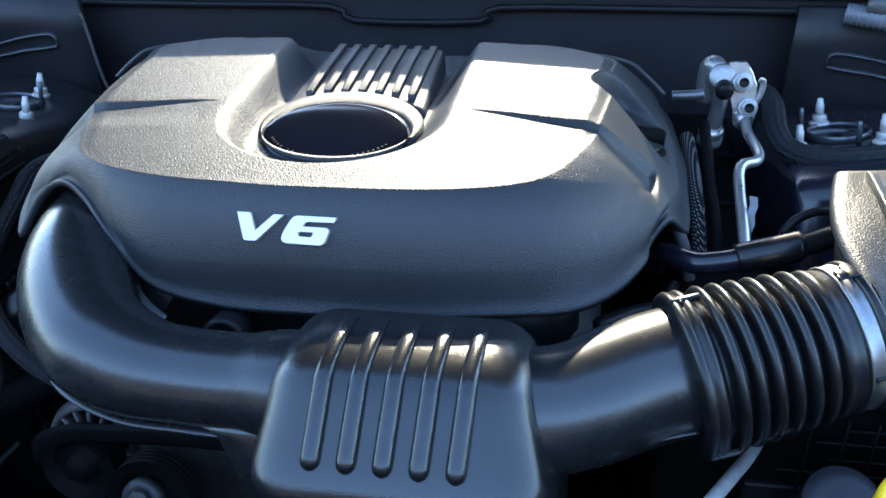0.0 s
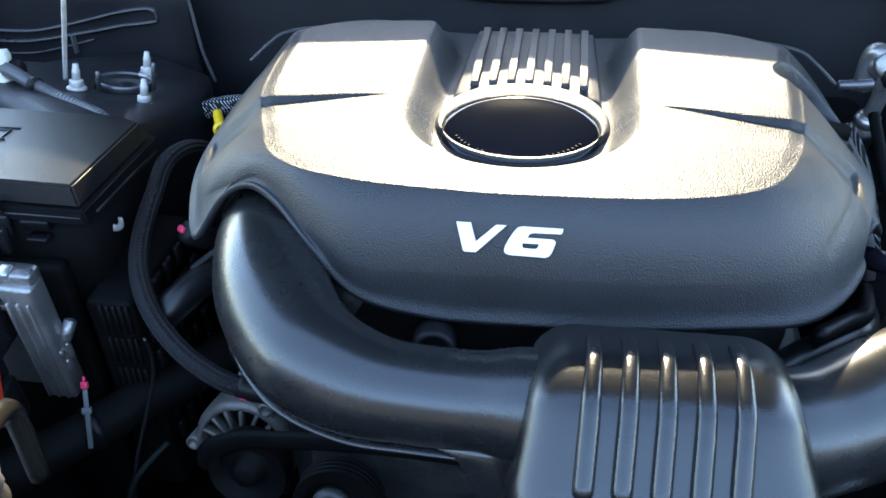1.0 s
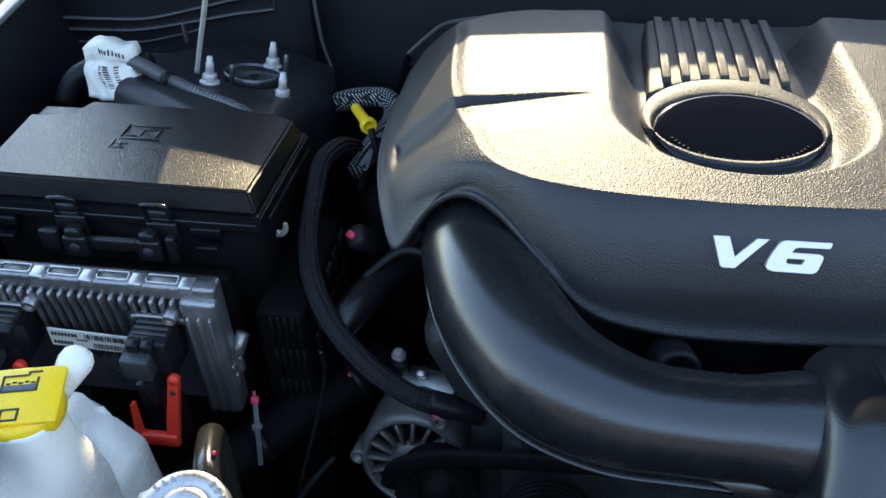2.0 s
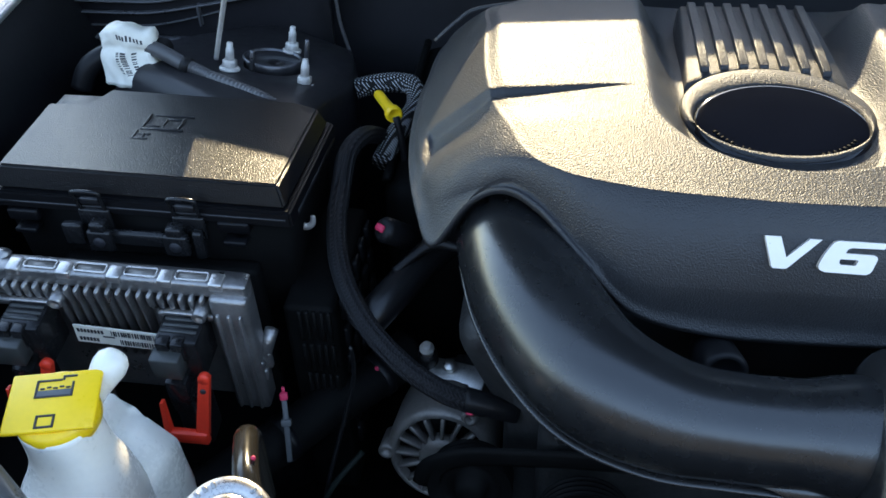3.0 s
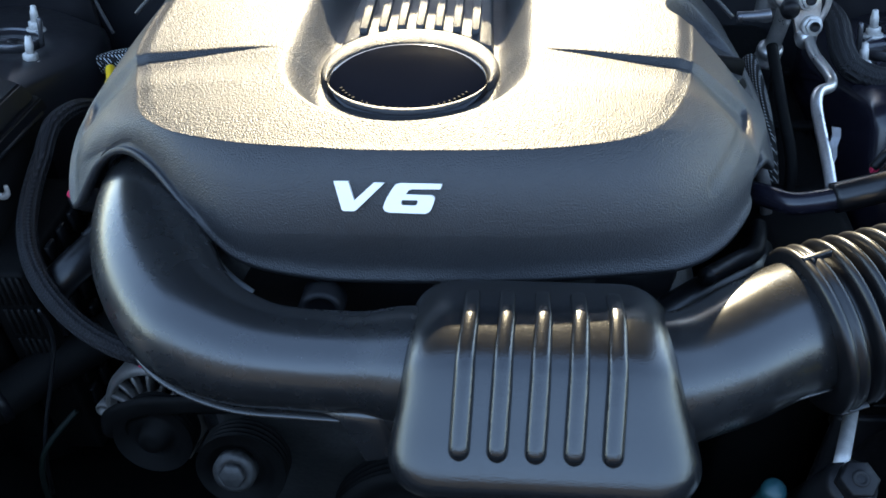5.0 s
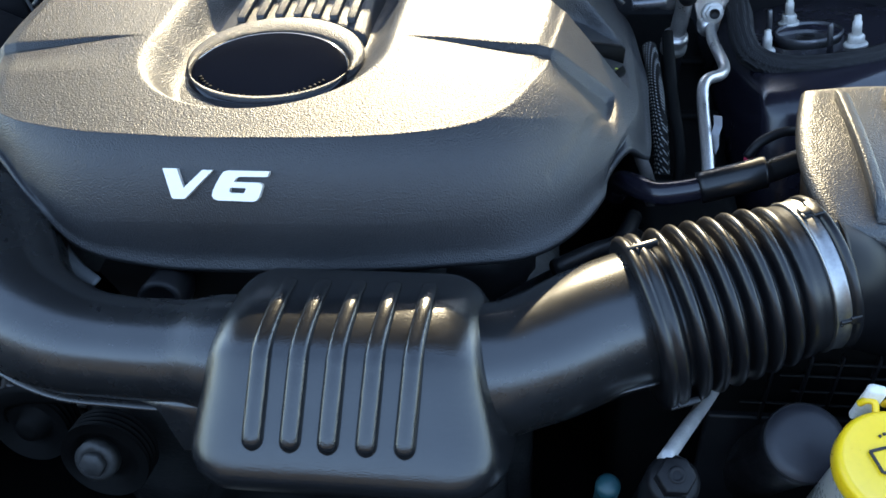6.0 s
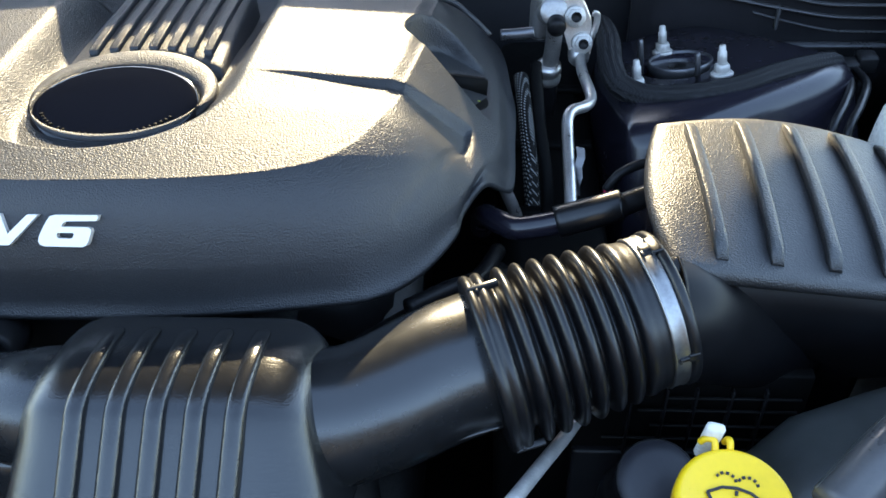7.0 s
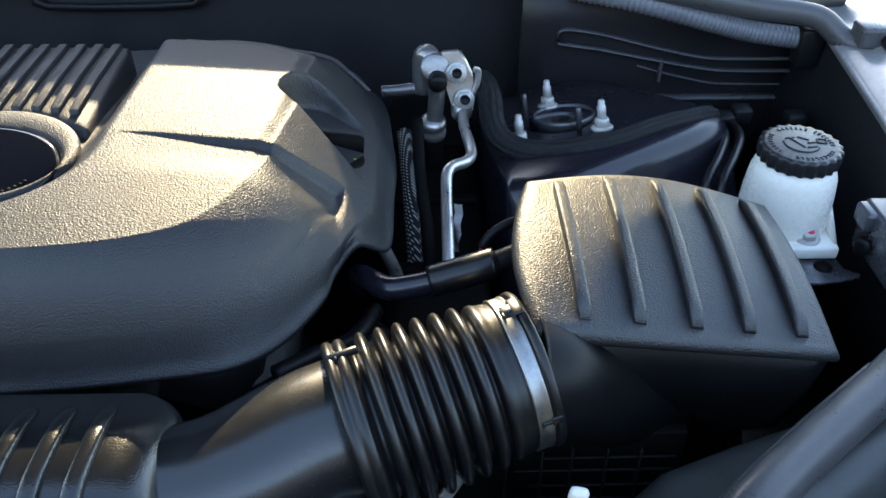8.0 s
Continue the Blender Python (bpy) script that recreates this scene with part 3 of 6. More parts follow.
def engine_cover():
    ob = thing("engine_cover", "black grained plastic engine cover with ribbed top, badge and silver letters", "engine cover")
    per = 26
    rim = loop_curve([s[0] for s in STATIONS], per)
    bend = loop_curve([s[1] for s in STATIONS], per)
    crest = loop_curve([s[2] for s in STATIONS], per)
    rings = []
    inner = [r + (Vector((0, 0.05, r.z)) - r) * 0.02 for r in rim]
    rings.append([p + Vector((0, 0, 0.010)) for p in inner])
    rings.append(inner)
    lip = [r + (r - Vector((0, 0.05, r.z))).normalized() * 0.0025 for r in rim]
    rings.append([p - Vector((0, 0, 0.001)) for p in lip])
    rings.append([p + Vector((0, 0, 0.0035)) for p in lip])
    rings.append([p + Vector((0, 0, 0.005)) for p in rim])
    for t in (0.4, 0.7):
        rings.append([a.lerp(b, t) for a, b in zip(rim, bend)])
    ctrl = []
    for b, c in zip(bend, crest):
        side = smooth01(-0.13, -0.03, b.y)
        q = b.lerp(c, 0.22 + 0.24 * side)
        q.z = b.z + (c.z - b.z) * (0.72 - 0.20 * side)
        ctrl.append(q)
    for k in range(0, 56):
        t = k / 56
        rings.append([b * (1 - t) ** 2 + q * (2 * t * (1 - t)) + c * t * t for b, q, c in zip(bend, ctrl, crest)])
    heart = Vector((0, 0.01, 1.04))
    count = 180
    for k in range(count):
        t = k / count
        ring = []
        for c in crest:
            p = c.lerp(heart, t)
            flat = 1.0415 - 0.040 * max(p.y, 0) - 0.02 * max(0, -p.y - 0.06)
            p.z = c.z + (flat - c.z) * smooth01(0, 0.06, t)
            ring.append(p)
        rings.append(ring)
    rings = [[cover_shape(p) for p in r] for r in rings]
    bm = bmesh.new()
    bridge(bm, rings, caps=False)
    bm.faces.new([v for v in bm.verts][-len(crest):])
    part("shell", bm, M_COVER, ob)
    # ribbed panel behind the badge, its front edge curved round the collar
    bm = bmesh.new()
    rows = []
    cols = [(-0.068, -0.030), (-0.067, -0.004), (-0.064, 0.0), (-0.045, 0.0005), (-0.022, 0.001), (0.001, 0.0012), (0.024, 0.001), (0.047, 0.0005), (0.066, 0.0), (0.069, -0.004), (0.070, -0.030)]
    for k in range(15):
        t = (k - 1) / 13
        row = []
        for x, dz in cols:
            y0 = 0.066 - 0.029 * (x / 0.066) ** 2
            y = y0 + (0.199 - y0) * max(t, 0)
            z = 1.0185 + 0.0018 * math.sin(math.pi * max(t, 0)) - 0.0015 * max(t, 0)
            row.append((x * (1 - 0.10 * max(t, 0)), y, 0.990 if k == 0 else z + dz))
        rows.append([Vector(p) for p in row])
    rows.append([Vector((p.x, p.y + 0.001, 0.990)) for p in rows[-1]])
    bridge(bm, rows, closed=False)
    part("ribbed_panel", sharp(bm, 40), M_COVER, ob)
    for k in range(7):
        x = -0.049 + 0.01675 * k
        y0 = 0.070 - 0.007 * ((x - 0.001) / 0.05) ** 2
        bm = bmesh.new()
        prof = [(y0, 1.012), (y0 + 0.0002, 1.0232), (y0 + 0.002, 1.0242), (0.12, 1.0258), (0.1955, 1.0232), (0.1980, 1.0222), (0.1985, 1.008), (0.12, 1.014)]
        prism(bm, prof, x - 0.0037, x + 0.0037, 0.0012, 2)
        part("rib", sharp(bm, 40), M_COVER, ob)

    # badge: collar and domed oval cap in the pocket
    def oval(cy, z, rx, ry, tip):
        return [Vector((rx * math.cos(2 * math.pi * k / 96), cy + ry * math.sin(2 * math.pi * k / 96), z + tip * ry * math.sin(2 * math.pi * k / 96))) for k in range(96)]

    bm = bmesh.new()
    bridge(bm, [oval(-0.003, 0.995, 0.0750, 0.0605, 0.0), oval(-0.003, 1.0200, 0.0750, 0.0605, 0.10), oval(-0.0035, 1.0218, 0.0742, 0.0597, 0.10), oval(-0.004, 1.0226, 0.0728, 0.0582, 0.10), oval(-0.014, 1.0242, 0.0685, 0.0500, 0.05), oval(-0.020, 1.0225, 0.0665, 0.0490, 0.02), oval(-0.020, 1.0150, 0.0655, 0.0480, 0.02)])
    part("collar", bm, M_COVER, ob)
    bm = bmesh.new()
    tip = 0.13
    rings = [oval(-0.0235, 1.000, 0.0665, 0.0505, tip), oval(-0.0235, 1.0160, 0.0670, 0.0508, tip), oval(-0.0232, 1.0195, 0.0668, 0.0504, tip), oval(-0.0226, 1.0222, 0.0658, 0.0492, tip), oval(-0.0218, 1.0239, 0.0645, 0.0476, tip), oval(-0.0212, 1.0248, 0.0631, 0.0462, tip)]
    for k in range(1, 15):
        q = 1 - k / 15
        ring = oval(-0.0212, 1.0248, 0.0631 * q, 0.0462 * q, tip)
        for p in ring:
            p.z += 0.0018 * (1 - ((p.y + 0.0212) / 0.0462) ** 2) * (1 - q ** 5) + 0.0006 * (1 - q * q)
        rings.append(ring)
    bridge(bm, rings)
    badge = part("badge", bm, M_BADGE, ob, "satin black domed oval cap")
    # faint raised marks along the front edge of the cap
    rng = random.Random(11)
    for k in range(26):
        if k in (9, 15, 16) or rng.random() < 0.12:
            continue
        a = radians(205 + 5.0 * k)
        wd = 0.0006 + 0.0006 * rng.random()
        bm = bmesh.new()
        q = Vector((0.0575 * math.cos(a), -0.0212 + 0.0420 * math.sin(a), 1.0262 + tip * 0.0412 * math.sin(a)))
        block(bm, (-wd, -0.0014, -0.0016), (wd, 0.0014, 0.0003), 0.0002, Matrix.Translation(q) @ pose(0, 0, 0, 0, 0, math.degrees(a) - 270), 1)
        part("raised_bar", bm, M_PIT, badge)
    # raised letters on the front slope
    face = Matrix(((1, 0, 0, 0.0025), (0, 0.543, -0.84, -0.1722), (0, 0.84, 0.543, 1.0172), (0, 0, 0, 1)))

    def letter(outline, hole=()):
        bm = bmesh.new()
        edges = []
        for loop in (outline, hole):
            vs = [bm.verts.new(face @ Vector(((u - 885) * 0.000397, (362 - v) * 0.00039, 0.0022))) for u, v in loop]
            edges += [bm.edges.new((vs[k], vs[(k + 1) % len(vs)])) for k in range(len(vs))]
        bmesh.ops.triangle_fill(bm, edges=edges, use_beauty=True)
        top = list(bm.faces)
        ext = bmesh.ops.extrude_face_region(bm, geom=top)
        low = [g for g in ext["geom"] if isinstance(g, bmesh.types.BMVert)]
        bmesh.ops.translate(bm, verts=low, vec=face.to_3x3() @ Vector((0, 0, -0.006)))
        part("letter", bm, M_CHROME, ob, "raised silver letter", smooth=False)

    letter([(789.3, 334.3), (815, 334.3), (826, 368.3), (860.7, 335.7), (879.3, 335.7), (829, 386), (826, 387.5), (807, 387.5), (804, 385)])
    letter([(906.7, 335.7), (979.3, 335.7), (978.6, 341), (976, 345.5), (927, 346.2), (921, 348.5), (916.7, 355.5), (961, 356), (966, 358.5), (967.3, 362.5), (961, 381), (957, 386.5), (951, 389.3), (888, 388.6), (880, 386), (877, 380.5), (879, 372), (884, 361), (893, 345.5), (899, 338)],
           [(911, 365.6), (936.5, 365.6), (938, 367.5), (935, 374), (932, 375.2), (911, 374.8), (908.8, 372), (909, 367)])
    for sd in (-1, 1):
        bm = bmesh.new()
        pipe(bm, [(sd * 0.292, 0.139, 1.0), (sd * 0.272, 0.147, 1.017), (sd * 0.250, 0.156, 1.0275), (sd * 0.182, 0.170, 1.0315), (sd * 0.122, 0.182, 1.0315)], 0.0022, per=5, sides=8)
        part("rear_ridge", bm, M_COVER, ob)
    # oil filler cap in the recess, with its grip plate
    bm = bmesh.new()
    cap = pose(0.267, 0.046, 0.978, -6, 8, 0)
    lathe(bm, [(0.024, -0.02), (0.0245, 0.004), (0.0235, 0.008), (0.022, 0.010), (0.004, 0.010)], cap, 40)
    bridge(bm, [[cap @ Vector((x, y, z)) for x, z in ((-0.0215, 0.006), (0.0215, 0.006), (0.0205, 0.0225), (0.017, 0.0245), (-0.017, 0.0245), (-0.0205, 0.0225))] for y in (0.010, 0.0155)])
    oil = part("oil_filler_cap", sharp(bm, 30), M_PIT, ob, "dull black filler cap with a raised grip")
    bm = bmesh.new()
    for x0, x1, y0, y1 in ((-0.012, -0.010, -0.004, 0.003), (-0.012, -0.006, 0.002, 0.003), (-0.012, -0.006, -0.004, -0.003), (-0.0045, -0.0035, -0.004, 0.003), (-0.0045, 0.001, 0.002, 0.003), (0.0, 0.001, -0.004, 0.003), (-0.0045, 0.001, -0.004, -0.003)):
        block(bm, (x0, y0 + 0.001, 0.0100), (x1, y1 + 0.001, 0.0106), 0, cap)
    part("mark", bm, M_PRINT, oil, "small yellow print", smooth=False)
    bm = bmesh.new()
    for k in range(4):
        block(bm, (0.003 + 0.0034 * k, -0.0035, 0.0100), (0.0053 + 0.0034 * k, -0.0020, 0.0106), 0, cap)
    part("mark", bm, M_PRINT, oil, "small yellow print", smooth=False)
    return ob


engine_cover()

# ---- intake ----
BOX_PROFILE = [(-0.226, 0.890), (-0.214, 0.93), (-0.206, 0.966), (-0.210, 0.977), (-0.222, 0.983), (-0.245, 0.9905), (-0.262, 0.9935), (-0.280, 0.9935), (-0.294, 0.9905), (-0.304, 0.9835), (-0.322, 0.967), (-0.341, 0.9495), (-0.3490, 0.940), (-0.3505, 0.930), (-0.345, 0.919), (-0.325, 0.902), (-0.28, 0.886), (-0.245, 0.882)]


def box_widen(p):
    k = smooth01(0.995, 0.90, p.z)
    mid = 0.108
    p.x = mid + (p.x - mid) * (1 + (0.29 if p.x > mid else 0.17) * k)
    return p


def resonator():
    ob = thing("air_intake_box", "semi-gloss black plastic intake resonator with five raised ridges", "air intake")
    bm = bmesh.new()
    prof = [Vector((0, y, z)) for y, z in BOX_PROFILE]
    fine = loop_curve(prof, 3)
    prism(bm, [(p.y, p.z) for p in fine], 0.025, 0.190, 0.029, 8, box_widen)
    part("shell", bm, M_BOX, ob)
    for k in range(5):
        bm = bmesh.new()
        x0, x1 = 0.064 + 0.0228 * k, 0.0605 + 0.0226 * k
        pts = [(x0, -0.228, 0.9855), (x0, -0.244, 0.9915), (x0, -0.262, 0.9950), (x0 + (x1 - x0) * 0.3, -0.282, 0.9940), (x0 + (x1 - x0) * 0.45, -0.296, 0.9905), (x0 + (x1 - x0) * 0.55, -0.306, 0.9825), (x0 + (x1 - x0) * 0.8, -0.322, 0.9680), (x1, -0.335, 0.9560), (x1, -0.339, 0.9505)]
        path = catmull(pts, 5)
        total = sum((q - p).length for p, q in zip(path, path[1:]))
        run, rings = 0.0, []
        for i, p in enumerate(path):
            if i:
                run += (p - path[i - 1]).length
            d = (path[min(i + 1, len(path) - 1)] - path[max(i - 1, 0)]).normalized()
            up = Vector((1, 0, 0)).cross(d).normalized()
            up = up if up.z > 0 else -up
            end = min(run, total - run) / 0.0070
            front = smooth01(0.15, 0.75, run / total)
            wd = (0.0050 + 0.0014 * front) * (1 if end >= 1 else max(0.12, math.sqrt(max(0.0, 1 - (1 - end) ** 2))))
            hi = (0.0022 + 0.0026 * front) * (1 if end >= 0.8 else 0.15 + 1.06 * end)
            rings.append([p + Vector((1, 0, 0)) * (c * wd) + up * h for c, h in ((-1.15, -0.006), (-1.04, -0.0005), (-0.95, hi * 0.30), (-0.80, hi * 0.66), (-0.5, hi * 0.93), (0.0, hi), (0.5, hi * 0.93), (0.80, hi * 0.66), (0.95, hi * 0.30), (1.04, -0.0005), (1.15, -0.006))])
        bridge(bm, rings)
        sharp(bm, 50)
        part("ridge", bm, M_BOX, ob)
    # elbow to the throttle, on the left
    bm = bmesh.new()
    pipe(bm, [(0.06, -0.259, 0.9435), (0.0, -0.259, 0.9435), (-0.05, -0.259, 0.9445), (-0.094, -0.254, 0.947), (-0.136, -0.234, 0.952), (-0.169, -0.192, 0.958), (-0.190, -0.140, 0.960), (-0.202, -0.080, 0.952), (-0.204, -0.02, 0.93)], lambda u: 0.0345 + 0.0065 * smooth01(0.25, 0.5, u) + 0.004 * smooth01(0.4, 0.7, u) + 0.005 * smooth01(0.155, 0.08, u), per=12, sides=48)
    part("elbow", bm, M_DUCT, ob, "satin black curved duct")
    bm = bmesh.new()
    pipe(bm, [(0.004, -0.288, 0.920), (-0.05, -0.287, 0.921), (-0.103, -0.281, 0.919), (-0.155, -0.260, 0.922), (-0.194, -0.221, 0.930), (-0.221, -0.172, 0.938), (-0.236, -0.120, 0.942)], 0.0046, per=6, sides=8, flat=0.4)
    part("seam", bm, M_DUCT, ob)
    bm = bmesh.new()
    web = catmull([(-0.0460, -0.2845, 0.9245), (-0.0235, -0.2935, 0.9265), (-0.0124, -0.3017, 0.9150), (-0.0040, -0.3085, 0.9020)], 5)
    sheet(bm, [[p, Vector((0.024, p.y + 0.002, p.z + 0.004))] for p in web], 0.003, (0, 0.6, -0.8))
    part("gusset", bm, M_DUCT, ob)
    # duct to the bellows, on the right
    bm = bmesh.new()
    pipe(bm, [(0.15, -0.262, 0.938), (0.190, -0.259, 0.938), (0.225, -0.246, 0.939), (0.262, -0.224, 0.942), (0.293, -0.208, 0.9415)], lambda u: 0.040 + 0.007 * u + 0.003 * smooth01(0.45, 0.20, u), per=12, sides=48)
    part("duct", bm, M_DUCT, ob, "satin black duct to the bellows")
    bm = bmesh.new()
    pipe(bm, [(0.190, -0.298, 0.896), (0.200, -0.297, 0.908), (0.214, -0.286, 0.9185), (0.237, -0.279, 0.927), (0.2735, -0.262, 0.9275), (0.301, -0.252, 0.929)], 0.0050, per=6, sides=8, flat=0.35)
    part("seam", bm, M_DUCT, ob, "thin moulded flange")
    return ob


resonator()


def bellows():
    ob = thing("intake_bellows", "black rubber bellows hose with a bright steel clamp", "hose")
    a, b = Vector((0.290, -0.212, 0.939)), Vector((0.413, -0.176, 0.961))
    axis = (b - a).normalized()
    span = (b - a).length
    m = aim(a, axis)
    prof = [(0.045, 0.0), (0.0570, 0.0), (0.0592, 0.0012), (0.0600, 0.0034), (0.0594, 0.0056), (0.0578, 0.0070), (0.0578, 0.0078), (0.0592, 0.0094), (0.0596, 0.0118), (0.0586, 0.0140), (0.0540, 0.0158), (0.0512, 0.0166)]
    for k in range(6):
        z, r = 0.0258 + 0.0123 * k, 0.0592 - 0.0009 * k
        prof += [(r - 0.0125, z - 0.0058), (r - 0.0075, z - 0.0044), (r - 0.0032, z - 0.0034), (r - 0.0011, z - 0.0022), (r - 0.0002, z - 0.0008), (r, z + 0.0002), (r - 0.0004, z + 0.0014), (r - 0.0016, z + 0.0026), (r - 0.0042, z + 0.0036), (r - 0.0085, z + 0.0046), (r - 0.0125, z + 0.0058)]
    prof += [(0.0490, 0.0946), (0.0512, 0.0958), (0.0524, 0.0976), (0.0524, 0.1000), (0.0514, 0.1022), (0.0508, 0.1050), (0.0504, 0.1085), (0.0498, 0.1100), (0.0498, 0.1220), (0.0520, 0.1228), (0.0528, 0.1240), (0.0528, 0.1270), (0.0515, 0.1285), (0.045, 0.1290)]
    bm = bmesh.new()
    lathe(bm, prof, m, 72)
    part("sleeve", bm, M_RUBBER, ob)
    bm = bmesh.new()
    z0, z1 = 0.1105, 0.1215
    lathe(bm, [(0.0495, z0), (0.0514, z0 + 0.0004), (0.0519, z0 + 0.0012), (0.0512, z0 + 0.0022), (0.0512, z1 - 0.0022), (0.0519, z1 - 0.0012), (0.0514, z1 - 0.0004), (0.0495, z1)], m, 72)
    part("clamp", bm, M_CLAMP, ob, "bright stainless steel hose clamp")
    for ang, w in ((-9, 0.0085), (82, 0.0030)):
        q = m @ pose(0, 0, 0, 0, 0, ang)
        bm = bmesh.new()
        block(bm, (-w, 0.0505, 0.1195), (w, 0.0532, 0.1270), 0.0010, q)
        block(bm, (-w * 0.45, 0.0505, 0.1135), (w * 0.45, 0.0530, 0.1215), 0.0008, q)
        block(bm, (-w * 0.9, 0.0508, 0.1130), (-w * 0.3, 0.0528, 0.1150), 0.0006, q)
        part("clamp_tab", bm, M_RUBBER, ob, "black moulded tab over the clamp")
    for ang in (-12, 120):
        bm = bmesh.new()
        block(bm, (-0.0018, 0.056, 0.002), (0.0018, 0.0608, 0.022), 0.0008, m @ pose(0, 0, 0, 0, 0, ang))
        block(bm, (-0.0045, 0.056, 0.0066), (0.0045, 0.0602, 0.0086), 0.0006, m @ pose(0, 0, 0, 0, 0, ang))
        part("clip", bm, M_RUBBER, ob)
    return ob


bellows()


def air_box():
    ob = thing("air_filter_box", "black grained plastic air filter housing with five raised ribs", "air box")
    # corners of the lid: back left, back right, front right, front left
    def lid(u, v):
        """u to the right, v to the front."""
        back = Vector((0.418, -0.028, 1.012)).lerp(Vector((0.612, -0.020, 0.982)), u)
        back.y += 0.016 * math.sin(math.pi * u)
        back.z += 0.006 * math.sin(math.pi * u)
        front = Vector((0.410, -0.182, 1.000)).lerp(Vector((0.616, -0.172, 0.9675)), u)
        p = back.lerp(front, v)
        p.z += 0.008 * math.sin(math.pi * v)
        e = max(0.0, 1 - u / 0.15) * math.sin(math.pi * v)
        p.x -= 0.012 * e
        p.z -= 0.005 * e * e
        return p
    n = 24
    edge = [lid(i / n, 0) for i in range(n)] + [lid(1, i / n) for i in range(n)] + [lid(1 - i / n, 1) for i in range(n)] + [lid(0, 1 - i / n) for i in range(n)]
    mid = lid(0.5, 0.5)
    def ring(off, drop, k=1.0):
        out = []
        for p in edge:
            d = Vector((p.x - mid.x, p.y - mid.y, 0))
            q = p + d.normalized() * off
            q.z = p.z - drop
            out.append(q)
        return out
    rings = [ring(-0.004, 0.0125), ring(0.000, 0.0110), ring(0.0012, 0.0085), ring(0.0008, 0.0055), ring(-0.0014, 0.0022), ring(-0.005, 0.0006), ring(-0.009, 0.0)]
    bm = bmesh.new()
    vs = bridge(bm, rings, caps=False)
    # lid surface
    steps = 20
    last = vs[-1]
    cur = last
    for k in range(1, steps):
        t = k / steps
        nxt = []
        for i, p in enumerate(edge):
            side, w = divmod(i, n)
            w /= n
            u, v = ((w, 0), (1, w), (1 - w, 1), (0, 1 - w))[side]
            u, v = 0.5 + (u - 0.5) * (1 - t), 0.5 + (v - 0.5) * (1 - t)
            q = lid(u, v)
            e = rings[-1][i]
            base = lid(*(((w, 0), (1, w), (1 - w, 1), (0, 1 - w))[side]))
            q += (e - base) * (1 - t) ** 3
            nxt.append(bm.verts.new(q))
        for i in range(len(cur)):
            j = (i + 1) % len(cur)
            bm.faces.new((cur[i], cur[j], nxt[j], nxt[i]))
        cur = nxt
    bm.faces.new(cur)
    part("lid", bm, M_AIRBOX, ob)
    for k, (u0, u1) in enumerate(((0.125, 0.155), (0.325, 0.335), (0.52, 0.525), (0.705, 0.705), (0.885, 0.885))):
        bm = bmesh.new()
        rings = []
        for i in range(21):
            t = i / 20
            p = lid(u0 + (u1 - u0) * t, 0.060 + 0.880 * t)
            h = 0.0060 * min(1, 0.15 + 9 * t, 0.10 + 16 * (1 - t))
            wd = 0.0047 * min(1, 0.6 + 6 * t, 0.85 + 3 * (1 - t))
            rings.append([p + Vector((a * wd, 0, c * h - a * 0.16 * wd - (0.002 if c == 0 else 0))) for a, c in ((-1.06, 0), (-0.90, 0.86), (-0.78, 0.99), (-0.4, 1.04), (0.4, 1.04), (0.78, 0.99), (0.90, 0.86), (1.06, 0))])
        bridge(bm, rings)
        sharp(bm, 50)
        part("rib", bm, M_AIRBOX, ob)
    # neck to the bellows
    bm = bmesh.new()
    pipe(bm, [(0.405, -0.178, 0.957), (0.420, -0.174, 0.951), (0.460, -0.150, 0.915), (0.520, -0.112, 0.860)], lambda u: 0.0455 - 0.006 * u, per=5, sides=32)
    part("neck", bm, M_HOUSE, ob, "smooth black inlet neck")
    # darker than the lid: the shade below it is put into the colour
    bm = bmesh.new()
    bridge(bm, [ring(-0.055, 0.26), ring(-0.05, 0.115), ring(-0.024, 0.095), ring(-0.012, 0.06), ring(-0.0045, 0.010)])
    part("lower_housing", bm, M_HOUSE, ob)
    return ob


air_box()


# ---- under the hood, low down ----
# two trays added with a gap between, to hide the bright ground
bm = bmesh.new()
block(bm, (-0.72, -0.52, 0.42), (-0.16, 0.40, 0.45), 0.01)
tagged(part("undertray", bm, M_PIT), "added near-black tray that keeps the ground below the engine dark", "undertray", kind="structure")
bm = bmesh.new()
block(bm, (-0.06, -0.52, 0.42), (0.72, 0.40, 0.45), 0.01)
tagged(part("undertray", bm, M_PIT), "added near-black tray that keeps the ground below the engine dark", "undertray", kind="structure")


